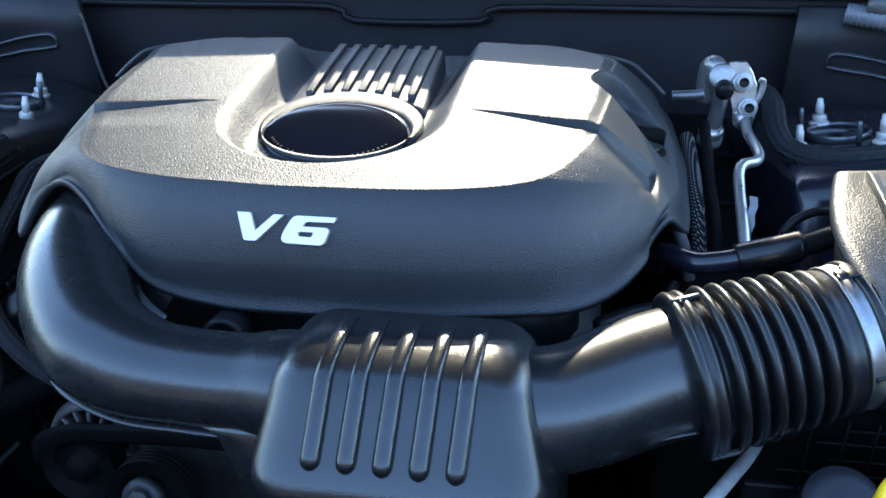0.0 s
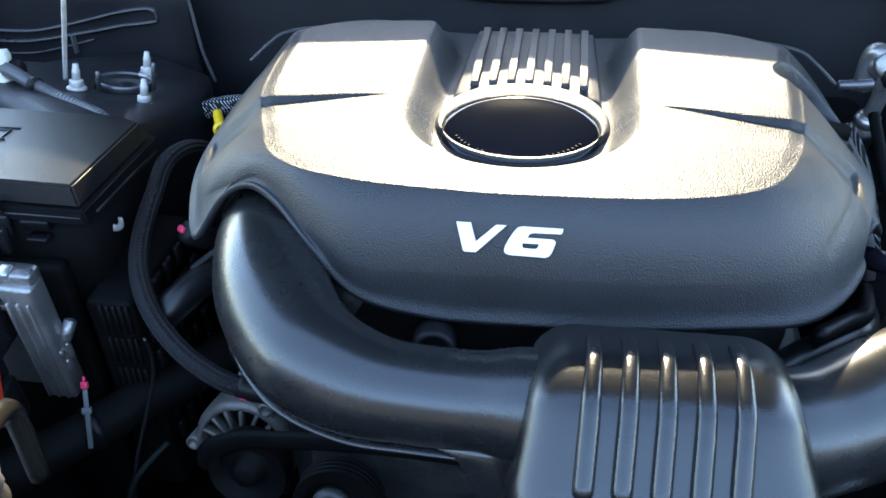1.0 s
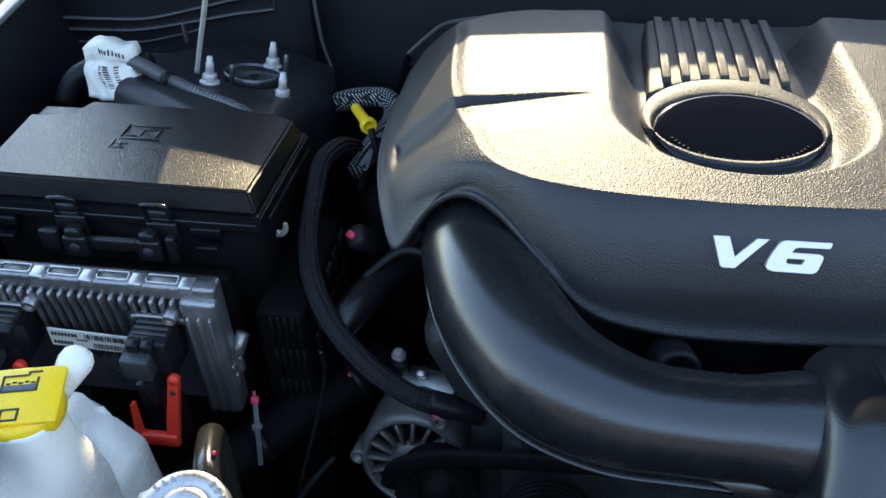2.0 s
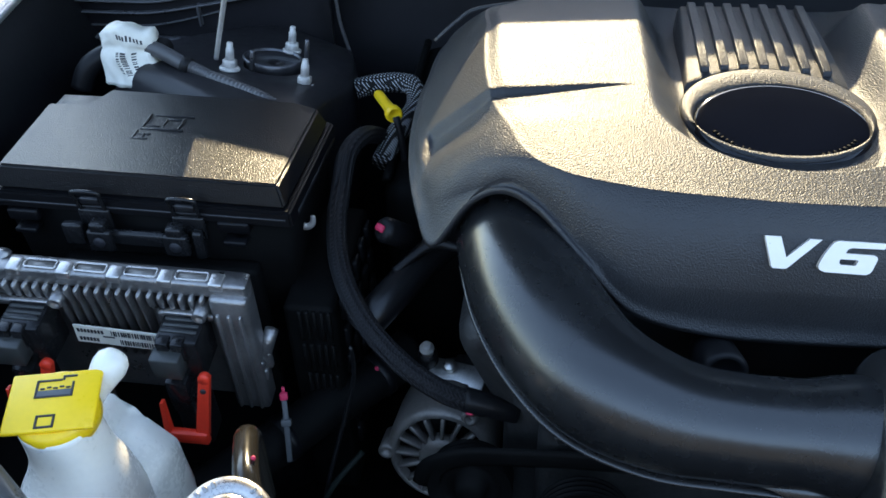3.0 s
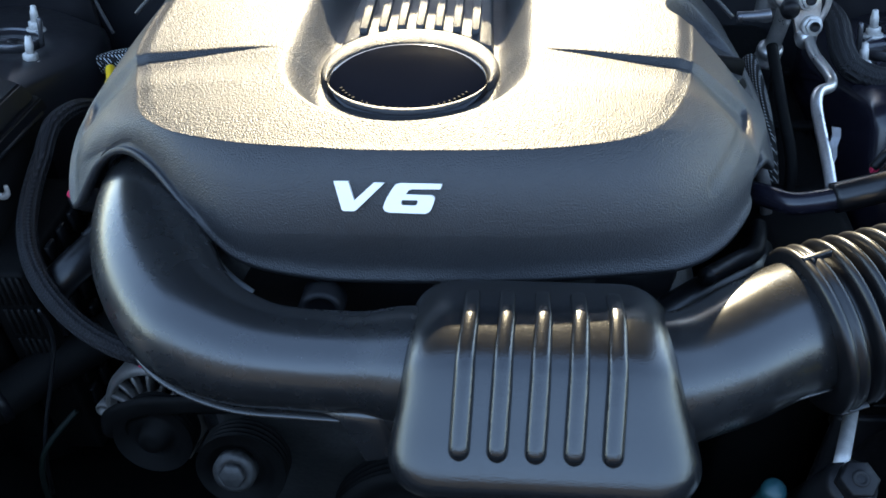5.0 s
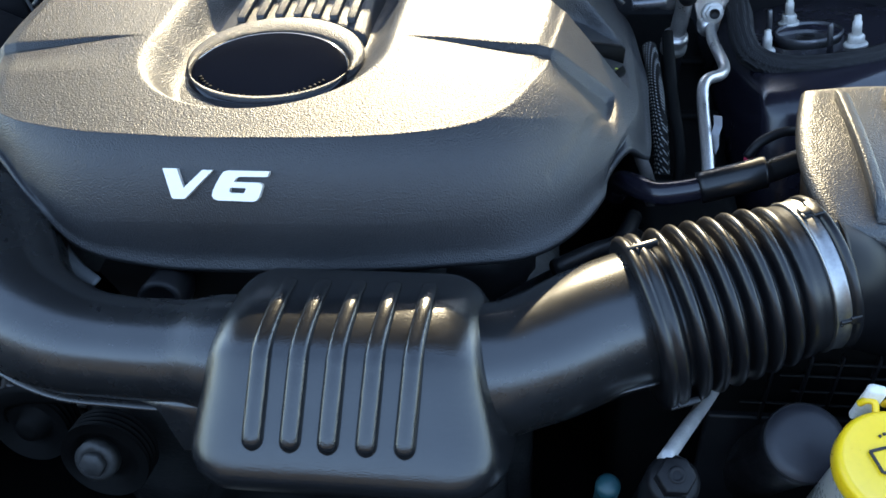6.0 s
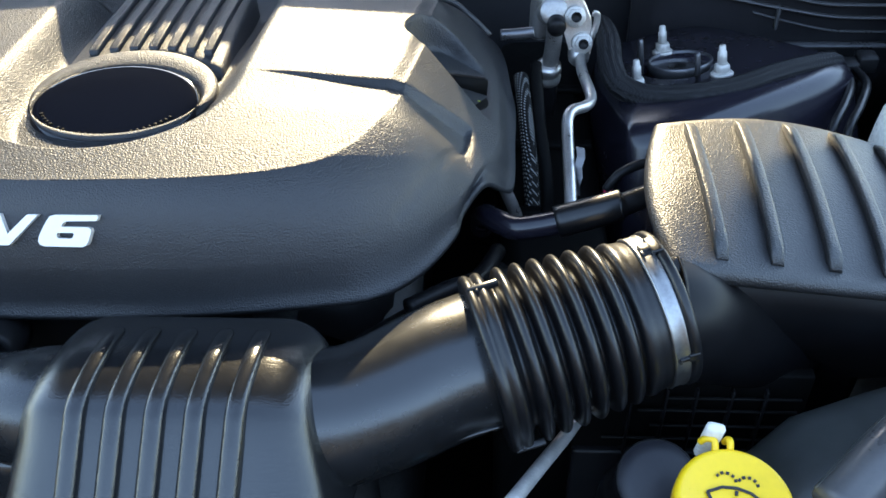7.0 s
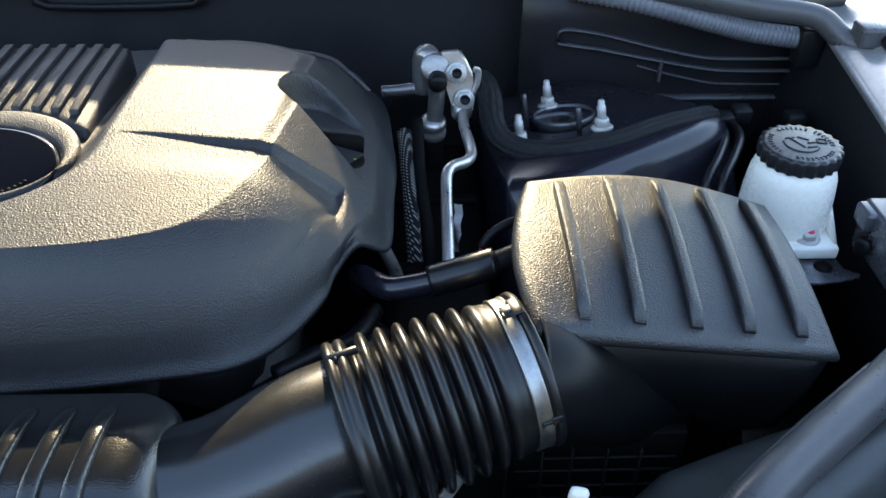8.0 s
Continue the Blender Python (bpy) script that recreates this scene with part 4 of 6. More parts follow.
def engine_block():
    ob = thing("engine", "dark grey cast engine block with pulleys under the cover", "engine")
    bm = bmesh.new()
    block(bm, (-0.20, -0.16, 0.47), (0.22, 0.26, 0.86), 0.02)
    part("block", bm, M_BLOCK, ob)
    for s in (-1, 1):
        bm = bmesh.new()
        block(bm, (-0.07, -0.155, -0.08), (0.07, 0.27, 0.08), 0.02, pose(s * 0.15, 0, 0.85, 0, s * 24, 0))
        part("cylinder_head", bm, M_BLOCK, ob)
    bm = bmesh.new()
    block(bm, (-0.20, -0.155, 0.86), (0.22, 0.24, 0.945), 0.03)
    part("intake_manifold", bm, M_DARK, ob, "black plastic manifold")
    # front casing with its bosses and ribs
    bm = bmesh.new()
    block(bm, (-0.17, -0.185, 0.50), (0.20, -0.15, 0.86), 0.012)
    part("front_casing", bm, M_BLOCK, ob)
    for x, z in ((-0.15, 0.83), (-0.06, 0.845), (0.03, 0.84), (-0.155, 0.74), (-0.02, 0.79), (0.12, 0.84)):
        bm = bmesh.new()
        hexnut(bm, aim((x, -0.184, z), (0, -1, 0)), 0.0075, 0.008)
        part("bolt", sharp(bm), M_STEEL, ob)
    bm = bmesh.new()
    lathe(bm, [(0.014, -0.01), (0.017, 0.0), (0.017, 0.03), (0.013, 0.034), (0.011, 0.030)], aim((-0.052, -0.178, 0.925), (0.1, -0.9, 0.35)), 24)
    part("sensor", bm, M_DARK, ob)
    for x, y, z, r, d in ((-0.224, -0.172, 0.752, 0.036, 0.026), (-0.130, -0.215, 0.772, 0.038, 0.024), (0.010, -0.215, 0.690, 0.075, 0.030)):
        bm = bmesh.new()
        prof = [(0.3 * r, -0.02), (0.35 * r, 0.0), (0.92 * r, 0.0), (r, 0.003)]
        for k in range(4):
            prof += [(r, 0.003 + d * (k + 0.3) / 4.4), (r - 0.003, 0.003 + d * (k + 0.6) / 4.4), (r, 0.003 + d * (k + 0.9) / 4.4)]
        prof += [(r, d), (0.8 * r, d + 0.002), (0.72 * r, d - 0.008), (0.4 * r, d - 0.009), (0.32 * r, d + 0.004), (0.02, d + 0.005) if r > 0.05 else (0.1 * r, d + 0.005)]
        lathe(bm, prof, aim((x, y, z), (0, -1, 0.25)), 40)
        part("pulley", bm, M_PIT, ob, "black ribbed belt pulley")
    bm = bmesh.new()
    hexnut(bm, aim((-0.132, -0.243, 0.785), (0, -1, 0.45)), 0.011, 0.010)
    lathe(bm, [(0.018, -0.006), (0.018, 0.003), (0.013, 0.006), (0.010, 0.004)], aim((-0.132, -0.243, 0.785), (0, -1, 0.45)), 28)
    part("pulley_hub", sharp(bm), M_BLOCK, ob, "grey cast hub with a bolt head")
    bm = bmesh.new()
    pipe(bm, [(-0.262, -0.190, 0.752), (-0.255, -0.190, 0.778), (-0.228, -0.190, 0.794), (-0.19, -0.192, 0.802), (-0.10, -0.196, 0.812), (0.02, -0.205, 0.815)], 0.012, per=5, sides=6, flat=0.3)
    part("belt", bm, M_PIT, ob, "black ribbed drive belt")
    return ob


engine_block()
bm = bmesh.new()
pipe(bm, [(-0.150, -0.150, 0.955), (-0.142, -0.165, 0.948), (-0.125, -0.178, 0.940), (-0.105, -0.188, 0.935)], lambda u: 0.010 * (1 - 0.6 * u), per=5, sides=10, flat=0.3)
tagged(part("throttle_flange", bm, M_GREY), "grey curved edge of the throttle flange behind the duct", "flange")


def alternator():
    ob = thing("alternator", "grey cast aluminium alternator with finned vents", "alternator")
    m = aim((-0.257, -0.122, 0.708), (-0.05, -1.0, 0.30))
    bm = bmesh.new()
    lathe(bm, [(0.050, -0.09), (0.0535, -0.05), (0.0535, 0.000), (0.051, 0.007), (0.045, 0.013), (0.043, 0.010), (0.042, 0.0)], m, 40)
    part("housing", bm, M_CAST, ob)
    # near-black disc in place of the shade between the fins
    bm = bmesh.new()
    lathe(bm, [(0.0425, -0.004), (0.0425, 0.001), (0.020, 0.001), (0.018, -0.004)], m, 32)
    part("vent_shade", bm, M_PIT, ob, "near-black disc standing in for the shade behind the vents")
    bm = bmesh.new()
    lathe(bm, [(0.022, -0.004), (0.022, 0.010), (0.019, 0.014), (0.008, 0.015)], m, 32)
    part("hub", bm, M_CAST, ob)
    for k in range(16):
        bm = bmesh.new()
        block(bm, (0.020, -0.0019, 0.001), (0.0435, 0.0019, 0.0125), 0.0008, m @ Matrix.Rotation(2 * math.pi * k / 16, 4, "Z"), 1)
        part("vent_fin", bm, M_CAST, ob)
    for a in (62, 182, 300):
        bm = bmesh.new()
        lathe(bm, [(0.008, -0.02), (0.008, 0.010), (0.005, 0.012), (0.004, 0.006)], m @ pose(0, 0, 0, 0, 0, a) @ pose(0.053, 0, 0), 16)
        part("mounting_lug", bm, M_CAST, ob)
    return ob


alternator()


def hose(name, label, points, r, material, category="hose", sides=14, per=6, flat=1.0, flute=1.0):
    bm = bmesh.new()
    pipe(bm, points, r, per=per, sides=sides, flat=flat, flute=flute)
    return tagged(part(name, bm, material), label, category)


COOLANT = [(-0.300, -0.030, 0.748), (-0.327, -0.063, 0.742), (-0.369, -0.105, 0.738), (-0.403, -0.144, 0.735), (-0.46, -0.22, 0.74)]
coolant_hose = thing("coolant_hose", "dark rubber hose running low beside the alternator", "hose")
bm = bmesh.new()
pipe(bm, COOLANT, 0.022, sides=20)
part("hose", bm, M_PIT, coolant_hose)
for k in (1, 3):
    bm = bmesh.new()
    lathe(bm, [(0.0218, -0.005), (0.0232, -0.0042), (0.0232, 0.0042), (0.0218, 0.005)], aim(COOLANT[k], Vector(COOLANT[k + 1]) - Vector(COOLANT[k - 1])), 28)
    part("band", bm, M_HOUSE, coolant_hose, "smooth black band round the hose")
hose("vent_hose", "dark rubber hose under the cover's corner", [(-0.330, -0.105, 0.845), (-0.310, -0.083, 0.860), (-0.278, -0.025, 0.868), (-0.250, 0.010, 0.868), (-0.20, 0.05, 0.86)], 0.016, M_RUBBER)
hose("small_pipe", "thin dark pipe clipped to a hose", [(-0.305, -0.060, 0.876), (-0.275, -0.040, 0.892), (-0.245, -0.050, 0.900), (-0.20, -0.05, 0.90)], 0.0042, M_DARK, "pipe")
hose("thin_wire", "thin dark wire hanging low beside the engine", [(-0.335, -0.12, 0.84), (-0.338, -0.12, 0.79), (-0.36, -0.16, 0.70), (-0.375, -0.17, 0.62)], 0.002, M_RUBBER, "wire")
hose("green_wire", "thin greenish wire low beside the engine", [(-0.33, -0.14, 0.72), (-0.36, -0.17, 0.69), (-0.372, -0.18, 0.63), (-0.37, -0.18, 0.55)], 0.003, mat("green_wire_cover", (0.006, 0.010, 0.008), 0.6, spec=0.2), "wire")


def sensor_cluster():
    ob = thing("oil_sensor", "dark sensor with a white plug and a bracket beside the engine", "sensor")
    bm = bmesh.new()
    lathe(bm, [(0.010, -0.05), (0.010, -0.012), (0.007, -0.008)], aim((-0.280, -0.055, 0.775), (0, -0.3, 1)), 18)
    part("plug_body", bm, M_DARK, ob)
    bm = bmesh.new()
    lathe(bm, [(0.0058, -0.010), (0.0058, 0.0), (0.0072, 0.0005), (0.0072, 0.0025), (0.0050, 0.0030), (0.0050, 0.0075), (0.0042, 0.0085), (0.001, 0.0085)], aim((-0.280, -0.055, 0.775), (0, -0.3, 1)), 18)
    part("plug", bm, M_STUD, ob, "pale grey plastic plug")
    bm = bmesh.new()
    block(bm, (-0.028, -0.012, -0.002), (0.028, 0.012, 0.002), 0.001, pose(-0.250, -0.060, 0.748, 20, 0, -12))
    part("bracket", bm, M_STEEL, ob)
    bm = bmesh.new()
    hexnut(bm, aim((-0.258, -0.055, 0.752), (0, -0.4, 1)), 0.007, 0.008)
    part("nut", sharp(bm), M_STEEL, ob)
    bm = bmesh.new()
    block(bm, (-0.255, -0.10, 0.60), (-0.235, -0.03, 0.747), 0.004)
    part("stay", bm, M_BLOCK, ob)
    return ob


sensor_cluster()


def cable_tie(at, way, length, name="cable_tie"):
    ob = thing(name, "grey cable tie with a red end on a hose", "cable tie", group="cable ties")
    bm = bmesh.new()
    block(bm, (-0.0024, -0.001, -length), (0.0024, 0.001, 0), 0.0008, aim(at, way))
    block(bm, (-0.0045, -0.003, -length * 0.45), (0.0045, 0.003, -length * 0.35), 0.001, aim(at, way))
    part("strap", bm, M_GREY, ob)
    bm = bmesh.new()
    block(bm, (-0.0036, -0.0025, -0.004), (0.0036, 0.0025, 0.0035), 0.0015, aim(at, way))
    block(bm, (-0.0014, -0.0014, 0.003), (0.0014, 0.0014, 0.0085), 0.0008, aim(at, way))
    part("head", bm, M_PINK, ob, "bright red painted head")
    return ob


cable_tie(Vector((-0.394, -0.145, 0.797)), (-0.10, 0.48, 0.87), 0.062)
cable_tie(Vector((-0.334, -0.056, 0.752)), (0.0, 0.2, 1), 0.03)


# ---- left side ----
def fuse_box():
    ob = thing("fuse_box", "black plastic fuse box with a clipped lid", "fuse box")
    def slab(bm, top, grow0, z0, grow1, z1, r=0.0):
        rings = []
        for g, z in ((grow0, z0), (grow1, z1)):
            ring = []
            for i, (x, y, zz) in enumerate(top):
                sx, sy = (1 if x > -0.5 else -1), (-1 if y < 0 else 1)
                ring.append(Vector((x + sx * g, y + sy * g, zz + z)))
            rings.append(ring)
        bridge(bm, rings)
    top = [(-0.640, -0.068, 0.975), (-0.396, -0.068, 0.970), (-0.396, 0.070, 0.960), (-0.421, 0.082, 0.9592), (-0.606, 0.082, 0.9638), (-0.612, 0.044, 0.9668), (-0.652, 0.045, 0.9680)]
    bm = bmesh.new()
    slab(bm, top, 0.006, -0.020, 0.0, 0.0)
    bmesh.ops.bevel(bm, geom=[e for e in bm.edges], offset=0.0022, segments=2, affect="EDGES")
    lid = part("lid", sharp(bm, 40), M_FUSE, ob)
    bm = bmesh.new()
    block(bm, (-0.656, 0.040, 0.935), (-0.604, 0.078, 0.9585), 0.0022)
    part("lid_step", bm, M_FUSE, ob, "lower corner step of the lid")
    bm = bmesh.new()
    slab(bm, top, 0.012, -0.036, 0.010, -0.021)
    bmesh.ops.bevel(bm, geom=[e for e in bm.edges], offset=0.002, segments=2, affect="EDGES")
    part("lid_rim", sharp(bm, 40), M_HOUSE, ob)
    bm = bmesh.new()
    slab(bm, top, -0.002, -0.17, 0.004, -0.034)
    part("tray", sharp(bm, 40), M_PIT, ob)
    # embossed mark on the lid: plain bars
    for x0, y0, x1, y1 in ((-0.531, 0.004, -0.491, 0.006), (-0.531, 0.006, -0.529, 0.030), (-0.527, 0.030, -0.489, 0.0315), (-0.497, 0.008, -0.4955, 0.026), (-0.513, 0.024, -0.499, 0.026), (-0.513, 0.012, -0.5115, 0.024), (-0.527, 0.010, -0.515, 0.0115), (-0.530, -0.006, -0.517, -0.004), (-0.530, -0.014, -0.517, -0.012), (-0.532, -0.014, -0.530, 0.0), (-0.524, -0.012, -0.522, -0.004)):
        bm = bmesh.new()
        x0, x1, y0, y1 = x0 - 0.015, x1 - 0.015, y0 + 0.004, y1 + 0.004
        zz = 0.9704 + 0.0205 * (-0.396 - x0) - 0.0725 * (y0 + 0.068)
        block(bm, (x0, y0, zz - 0.004), (x1, y1, zz + 0.0006), 0.0005)
        part("raised_bar", bm, M_FUSE, lid)
    for x, z in ((-0.557, 0.956), (-0.474, 0.954)):
        bm = bmesh.new()
        pipe(bm, [(x - 0.0105, -0.081, z - 0.014), (x - 0.0115, -0.085, z + 0.002), (x - 0.010, -0.087, z + 0.009), (x + 0.010, -0.087, z + 0.009), (x + 0.0115, -0.085, z + 0.002), (x + 0.0105, -0.081, z - 0.014)], 0.0019, per=3, sides=8)
        block(bm, (x - 0.014, -0.084, z - 0.036), (x + 0.014, -0.078, z - 0.012), 0.002)
        latch = part("latch", bm, M_LUG, ob)
        # small block added for the reflection seen inside the latch opening
        bm = bmesh.new()
        block(bm, (x - 0.0085, -0.084, z - 0.006), (x + 0.0085, -0.080, z + 0.000), 0.0012)
        part("hook", bm, M_CAP, latch, "shinier block standing in for the bright inside of the latch")
    # thin bead added to draw the highlight along the rim
    bm = bmesh.new()
    pipe(bm, [(-0.648, -0.0793, 0.9455), (-0.52, -0.0793, 0.9437), (-0.390, -0.0793, 0.9420)], 0.0011, per=3, sides=8)
    part("rim_highlight", bm, M_CAP, ob, "thin bead standing in for the highlight along the rim")
    for x in (-0.625, -0.436):
        bm = bmesh.new()
        block(bm, (x - 0.014, -0.082, 0.926), (x + 0.014, -0.070, 0.937), 0.002)
        block(bm, (x - 0.010, -0.086, 0.915), (x + 0.010, -0.072, 0.920), 0.0015)
        part("catch", bm, M_HOUSE, ob)
    # edge bars on the right flank of the lid
    bm = bmesh.new()
    pipe(bm, [(-0.386, -0.060, 0.936), (-0.386, 0.070, 0.926)], 0.003, per=2, sides=6)
    part("edge", bm, M_DARK, ob)
    return ob


fuse_box()


def fuse_bracket():
    ob = thing("fuse_box_bracket", "black bracket with two lugs in front of the fuse box", "bracket")
    bm = bmesh.new()
    block(bm, (-0.547, -0.094, 0.914), (-0.477, -0.086, 0.929), 0.004)
    part("bar", bm, M_LUG, ob, "dark glossy steel bar")
    for x in (-0.549, -0.482):
        bm = bmesh.new()
        block(bm, (x - 0.011, -0.100, 0.911), (x + 0.011, -0.092, 0.933), 0.0025)
        block(bm, (x - 0.007, -0.099, 0.930), (x + 0.007, -0.087, 0.940), 0.002)
        lug = part("lug", bm, M_LUG, ob, "dark steel lug with a hole")
        # black disc on the face, for the dark inside of a hole
        bm = bmesh.new()
        lathe(bm, [(0.0052, -0.001), (0.0052, 0.0006), (0.0004, 0.0006)], aim((x, -0.100, 0.922), (0, -1, 0)), 18)
        part("hole", bm, M_INK, lug)
    for x0, x1, z0, z1 in ((-0.583, -0.565, 0.914, 0.936), (-0.468, -0.459, 0.906, 0.935)):
        bm = bmesh.new()
        block(bm, (x0, -0.096, z0), (x1, -0.087, z1), 0.0025)
        part("end_tab", bm, M_LUG, ob)
    bm = bmesh.new()
    block(bm, (-0.60, -0.090, 0.60), (-0.42, -0.070, 0.89), 0.006)
    part("carrier", bm, M_PIT, ob)
    return ob


fuse_bracket()

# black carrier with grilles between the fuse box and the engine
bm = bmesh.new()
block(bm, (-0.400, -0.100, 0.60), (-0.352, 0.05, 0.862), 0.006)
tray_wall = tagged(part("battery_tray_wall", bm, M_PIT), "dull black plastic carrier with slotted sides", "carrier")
for row in range(4):
    for col in range(5):
        bm = bmesh.new()
        x = -0.3855 + 0.0066 * col
        z = 0.842 - 0.040 * row
        block(bm, (x, -0.1030, z - 0.017), (x + 0.0034, -0.0985, z + 0.017), 0.0008, seg=1)
        part("slat", bm, M_SLAT, tray_wall)
for name, at, way, r in (("hose_mark", (-0.3264, -0.0725, 0.7610), (0.27, -0.36, 0.89), 0.0028), ("hose_mark", (-0.3560, -0.296, 0.9165), (0.3, -0.4, 0.9), 0.0016)):
    bm = bmesh.new()
    lathe(bm, [(r, -0.002), (r, 0.0012), (r * 0.6, 0.0022), (0.0004, 0.0024)], aim(at, way), 12)
    tagged(part(name, bm, M_PINK), "small dab of pink marking paint on a hose", "paint mark", "paint marks")

for i in range(5):
    for k in range(6):
        bm = bmesh.new()
        block(bm, (-0.352, -0.085 + 0.026 * i, 0.66 + 0.035 * k), (-0.346, -0.069 + 0.026 * i, 0.684 + 0.035 * k), 0.0015, seg=1)
        part("slot_rib", bm, M_DARK, tray_wall)


def engine_computer():
    ob = thing("engine_computer", "ribbed cast aluminium engine computer with two black plugs", "control unit")
    m = pose(-0.510, -0.146, 0.9315, 6, 2.2, 1.5)  # middle of the top edge; x along it, z up
    w, h = 0.103, 0.158
    bm = bmesh.new()
    block(bm, (-w, 0.001, -h), (w, 0.014, 0.0), 0.004, m)
    part("housing", bm, M_ALU, ob)
    bm = bmesh.new()
    block(bm, (-w - 0.001, -0.005, -0.016), (w + 0.001, 0.013, 0.0), 0.003, m)
    part("top_rail", bm, M_ALU, ob)
    bm = bmesh.new()
    block(bm, (w - 0.030, -0.012, -h), (w + 0.002, 0.012, -0.010), 0.004, m)
    part("side_rail", bm, M_ALU, ob)
    for k in range(5):
        bm = bmesh.new()
        x = -0.086 + 0.0415 * k
        block(bm, (x - 0.0058, -0.0062, -0.0060), (x + 0.0058, 0.0075, 0.0022), 0.0015, m)
        part("rail_pad", bm, M_ALU_PIPE, ob)
    for k in range(4):
        # raised rim of an oblong pocket in the rail
        x = -0.0652 + 0.0415 * k
        loop = [m @ Vector((x + 0.0130 * sx, 0.0034 + 0.0044 * sz, 0.0006)) for sx, sz in ((-1, 0.6), (-0.9, 1), (0.9, 1), (1, 0.6), (1, -0.6), (0.9, -1), (-0.9, -1), (-1, -0.6), (-1, 0.6))]
        bm = bmesh.new()
        pipe(bm, loop, 0.0011, smooth_path=False, sides=8)
        slot = part("rail_slot", bm, M_ALU_PIPE, ob)
        # flush plate in a darker metal gives the pocket its recessed shade
        bm = bmesh.new()
        block(bm, (x - 0.0118, 0.0000, -0.001), (x + 0.0118, 0.0068, 0.0003), 0.0, m)
        part("pocket", bm, M_CAST, slot, "duller plate standing in for the shaded pocket floor")
    for k in range(20):
        x = -0.096 + 0.0086 * k
        deep = -0.034 if (k < 5 or k > 13) else -0.100
        bm = bmesh.new()
        bridge(bm, [[m @ Vector((x + q * wd, y, z)) for q, y in ((-1, 0.003), (-0.6, f), (0.6, f), (1, 0.003))] for z, f, wd in ((deep, -0.005, 0.0022), (-0.026, -0.0105, 0.0022), (-0.014, -0.0125, 0.0018), (-0.012, -0.011, 0.0018))])
        part("fin", bm, M_ALU, ob)
    for x0, x1 in ((-0.112, -0.056), (0.026, 0.080)):
        bm = bmesh.new()
        block(bm, (x0, -0.010, -0.041), (x1, 0.0, -0.033), 0.003, m)
        part("border", bm, M_ALU, ob)
    for k in range(3):
        x = w - 0.024 + 0.0095 * k
        bm = bmesh.new()
        block(bm, (x - 0.0016, -0.0155, -h + 0.004), (x + 0.0016, -0.008, -0.026), 0.0012, m, 1)
        part("fin", bm, M_ALU, ob)
    for x, z in ((-0.052, -0.022), (0.066, -0.025)):
        bm = bmesh.new()
        lathe(bm, [(0.0062, -0.002), (0.0060, 0.016), (0.0045, 0.017), (0.004, 0.014)], m @ aim((x, -0.003, z), (0, -1, 0)), 18)
        part("boss", bm, M_ALU, ob)
    for x, z in ((w + 0.001, -0.094), (-w - 0.004, -0.020)):
        bm = bmesh.new()
        block(bm, (x - 0.010, -0.004, z - 0.014), (x + 0.008, 0.004, z + 0.008), 0.003, m)
        lathe(bm, [(0.0062, -0.004), (0.0060, 0.020), (0.004, 0.021)], m @ aim((x + 0.002, 0.002, z + 0.006), (0.25, 0.6, 0.75)), 16)
        part("mounting_ear", bm, M_ALU, ob)
        bm = bmesh.new()
        hexnut(bm, m @ aim((x - 0.002, -0.004, z - 0.003), (0, -1, 0)), 0.006, 0.005)
        part("bolt", sharp(bm), M_ALU, ob)
    bm = bmesh.new()
    block(bm, (w - 0.014, -0.006, -0.122), (w + 0.004, 0.004, -0.108), 0.002, m)
    part("side_tab", bm, M_ALU, ob)
    # label with printed bars
    bm = bmesh.new()
    block(bm, (-0.046, -0.0145, -0.078), (0.026, -0.0128, -0.056), 0.0004, m @ pose(0, 0, 0, 0, 3, 0))
    lab = part("label", bm, M_PAPER, ob, "white printed sticker", smooth=False)
    tilt = m @ pose(0, 0, 0, 0, 3, 0)

    def print_bar(x0, x1, z, h):
        bm = bmesh.new()
        block(bm, (x0, -0.0150, z - h), (x1, -0.0144, z + h), 0, tilt)
        part("printed_bar", bm, M_INK, lab, smooth=False)

    rng = random.Random(3)
    for z, words, code in ((-0.0615, (-0.043, -0.022), (-0.014, 0.023)), (-0.0725, (-0.043, -0.026), (-0.008, 0.023))):
        x = words[0]
        while x < words[1]:
            print_bar(x, x + 0.0019, z, 0.0021)
            x += 0.0029
        x = code[0]
        while x < code[1]:
            wd = rng.choice((0.0005, 0.0009, 0.0014))
            print_bar(x, x + wd, z, 0.0030)
            x += wd + rng.choice((0.0006, 0.0009, 0.0013))
    print_bar(-0.022, -0.012, -0.0670, 0.0006)
    # plugs with red locking levers
    for x in (0.051, -0.079):
        bm = bmesh.new()
        block(bm, (x - 0.017, -0.040, -0.078), (x + 0.018, -0.004, -0.031), 0.003, m)
        for q in (-0.010, 0.002):
            block(bm, (x + q - 0.004, -0.044, -0.050), (x + q + 0.006, -0.034, -0.0295), 0.001, m)
        block(bm, (x - 0.016, -0.050, -0.118), (x + 0.004, -0.018, -0.074), 0.004, m)
        plug = part("plug", sharp(bm, 40), M_LUG, ob, "black multi-pin plug")
        for q in range(4):
            bm = bmesh.new()
            block(bm, (x - 0.014, -0.0125 - 0.006 * q, -0.0320), (x + 0.015, -0.0095 - 0.006 * q, -0.0296), 0.0005, m, 1)
            part("lid_rib", bm, M_LAMP, plug)
        bm = bmesh.new()
        block(bm, (x - 0.017, -0.0125, -0.0325), (x + 0.019, -0.007, -0.0290), 0.001, m)
        part("seal", bm, M_ALU_PIPE, plug, "pale edge behind the plug")
        bm = bmesh.new()
        block(bm, (x - 0.018, -0.054, -0.062), (x + 0.006, -0.040, -0.038), 0.0014, m)
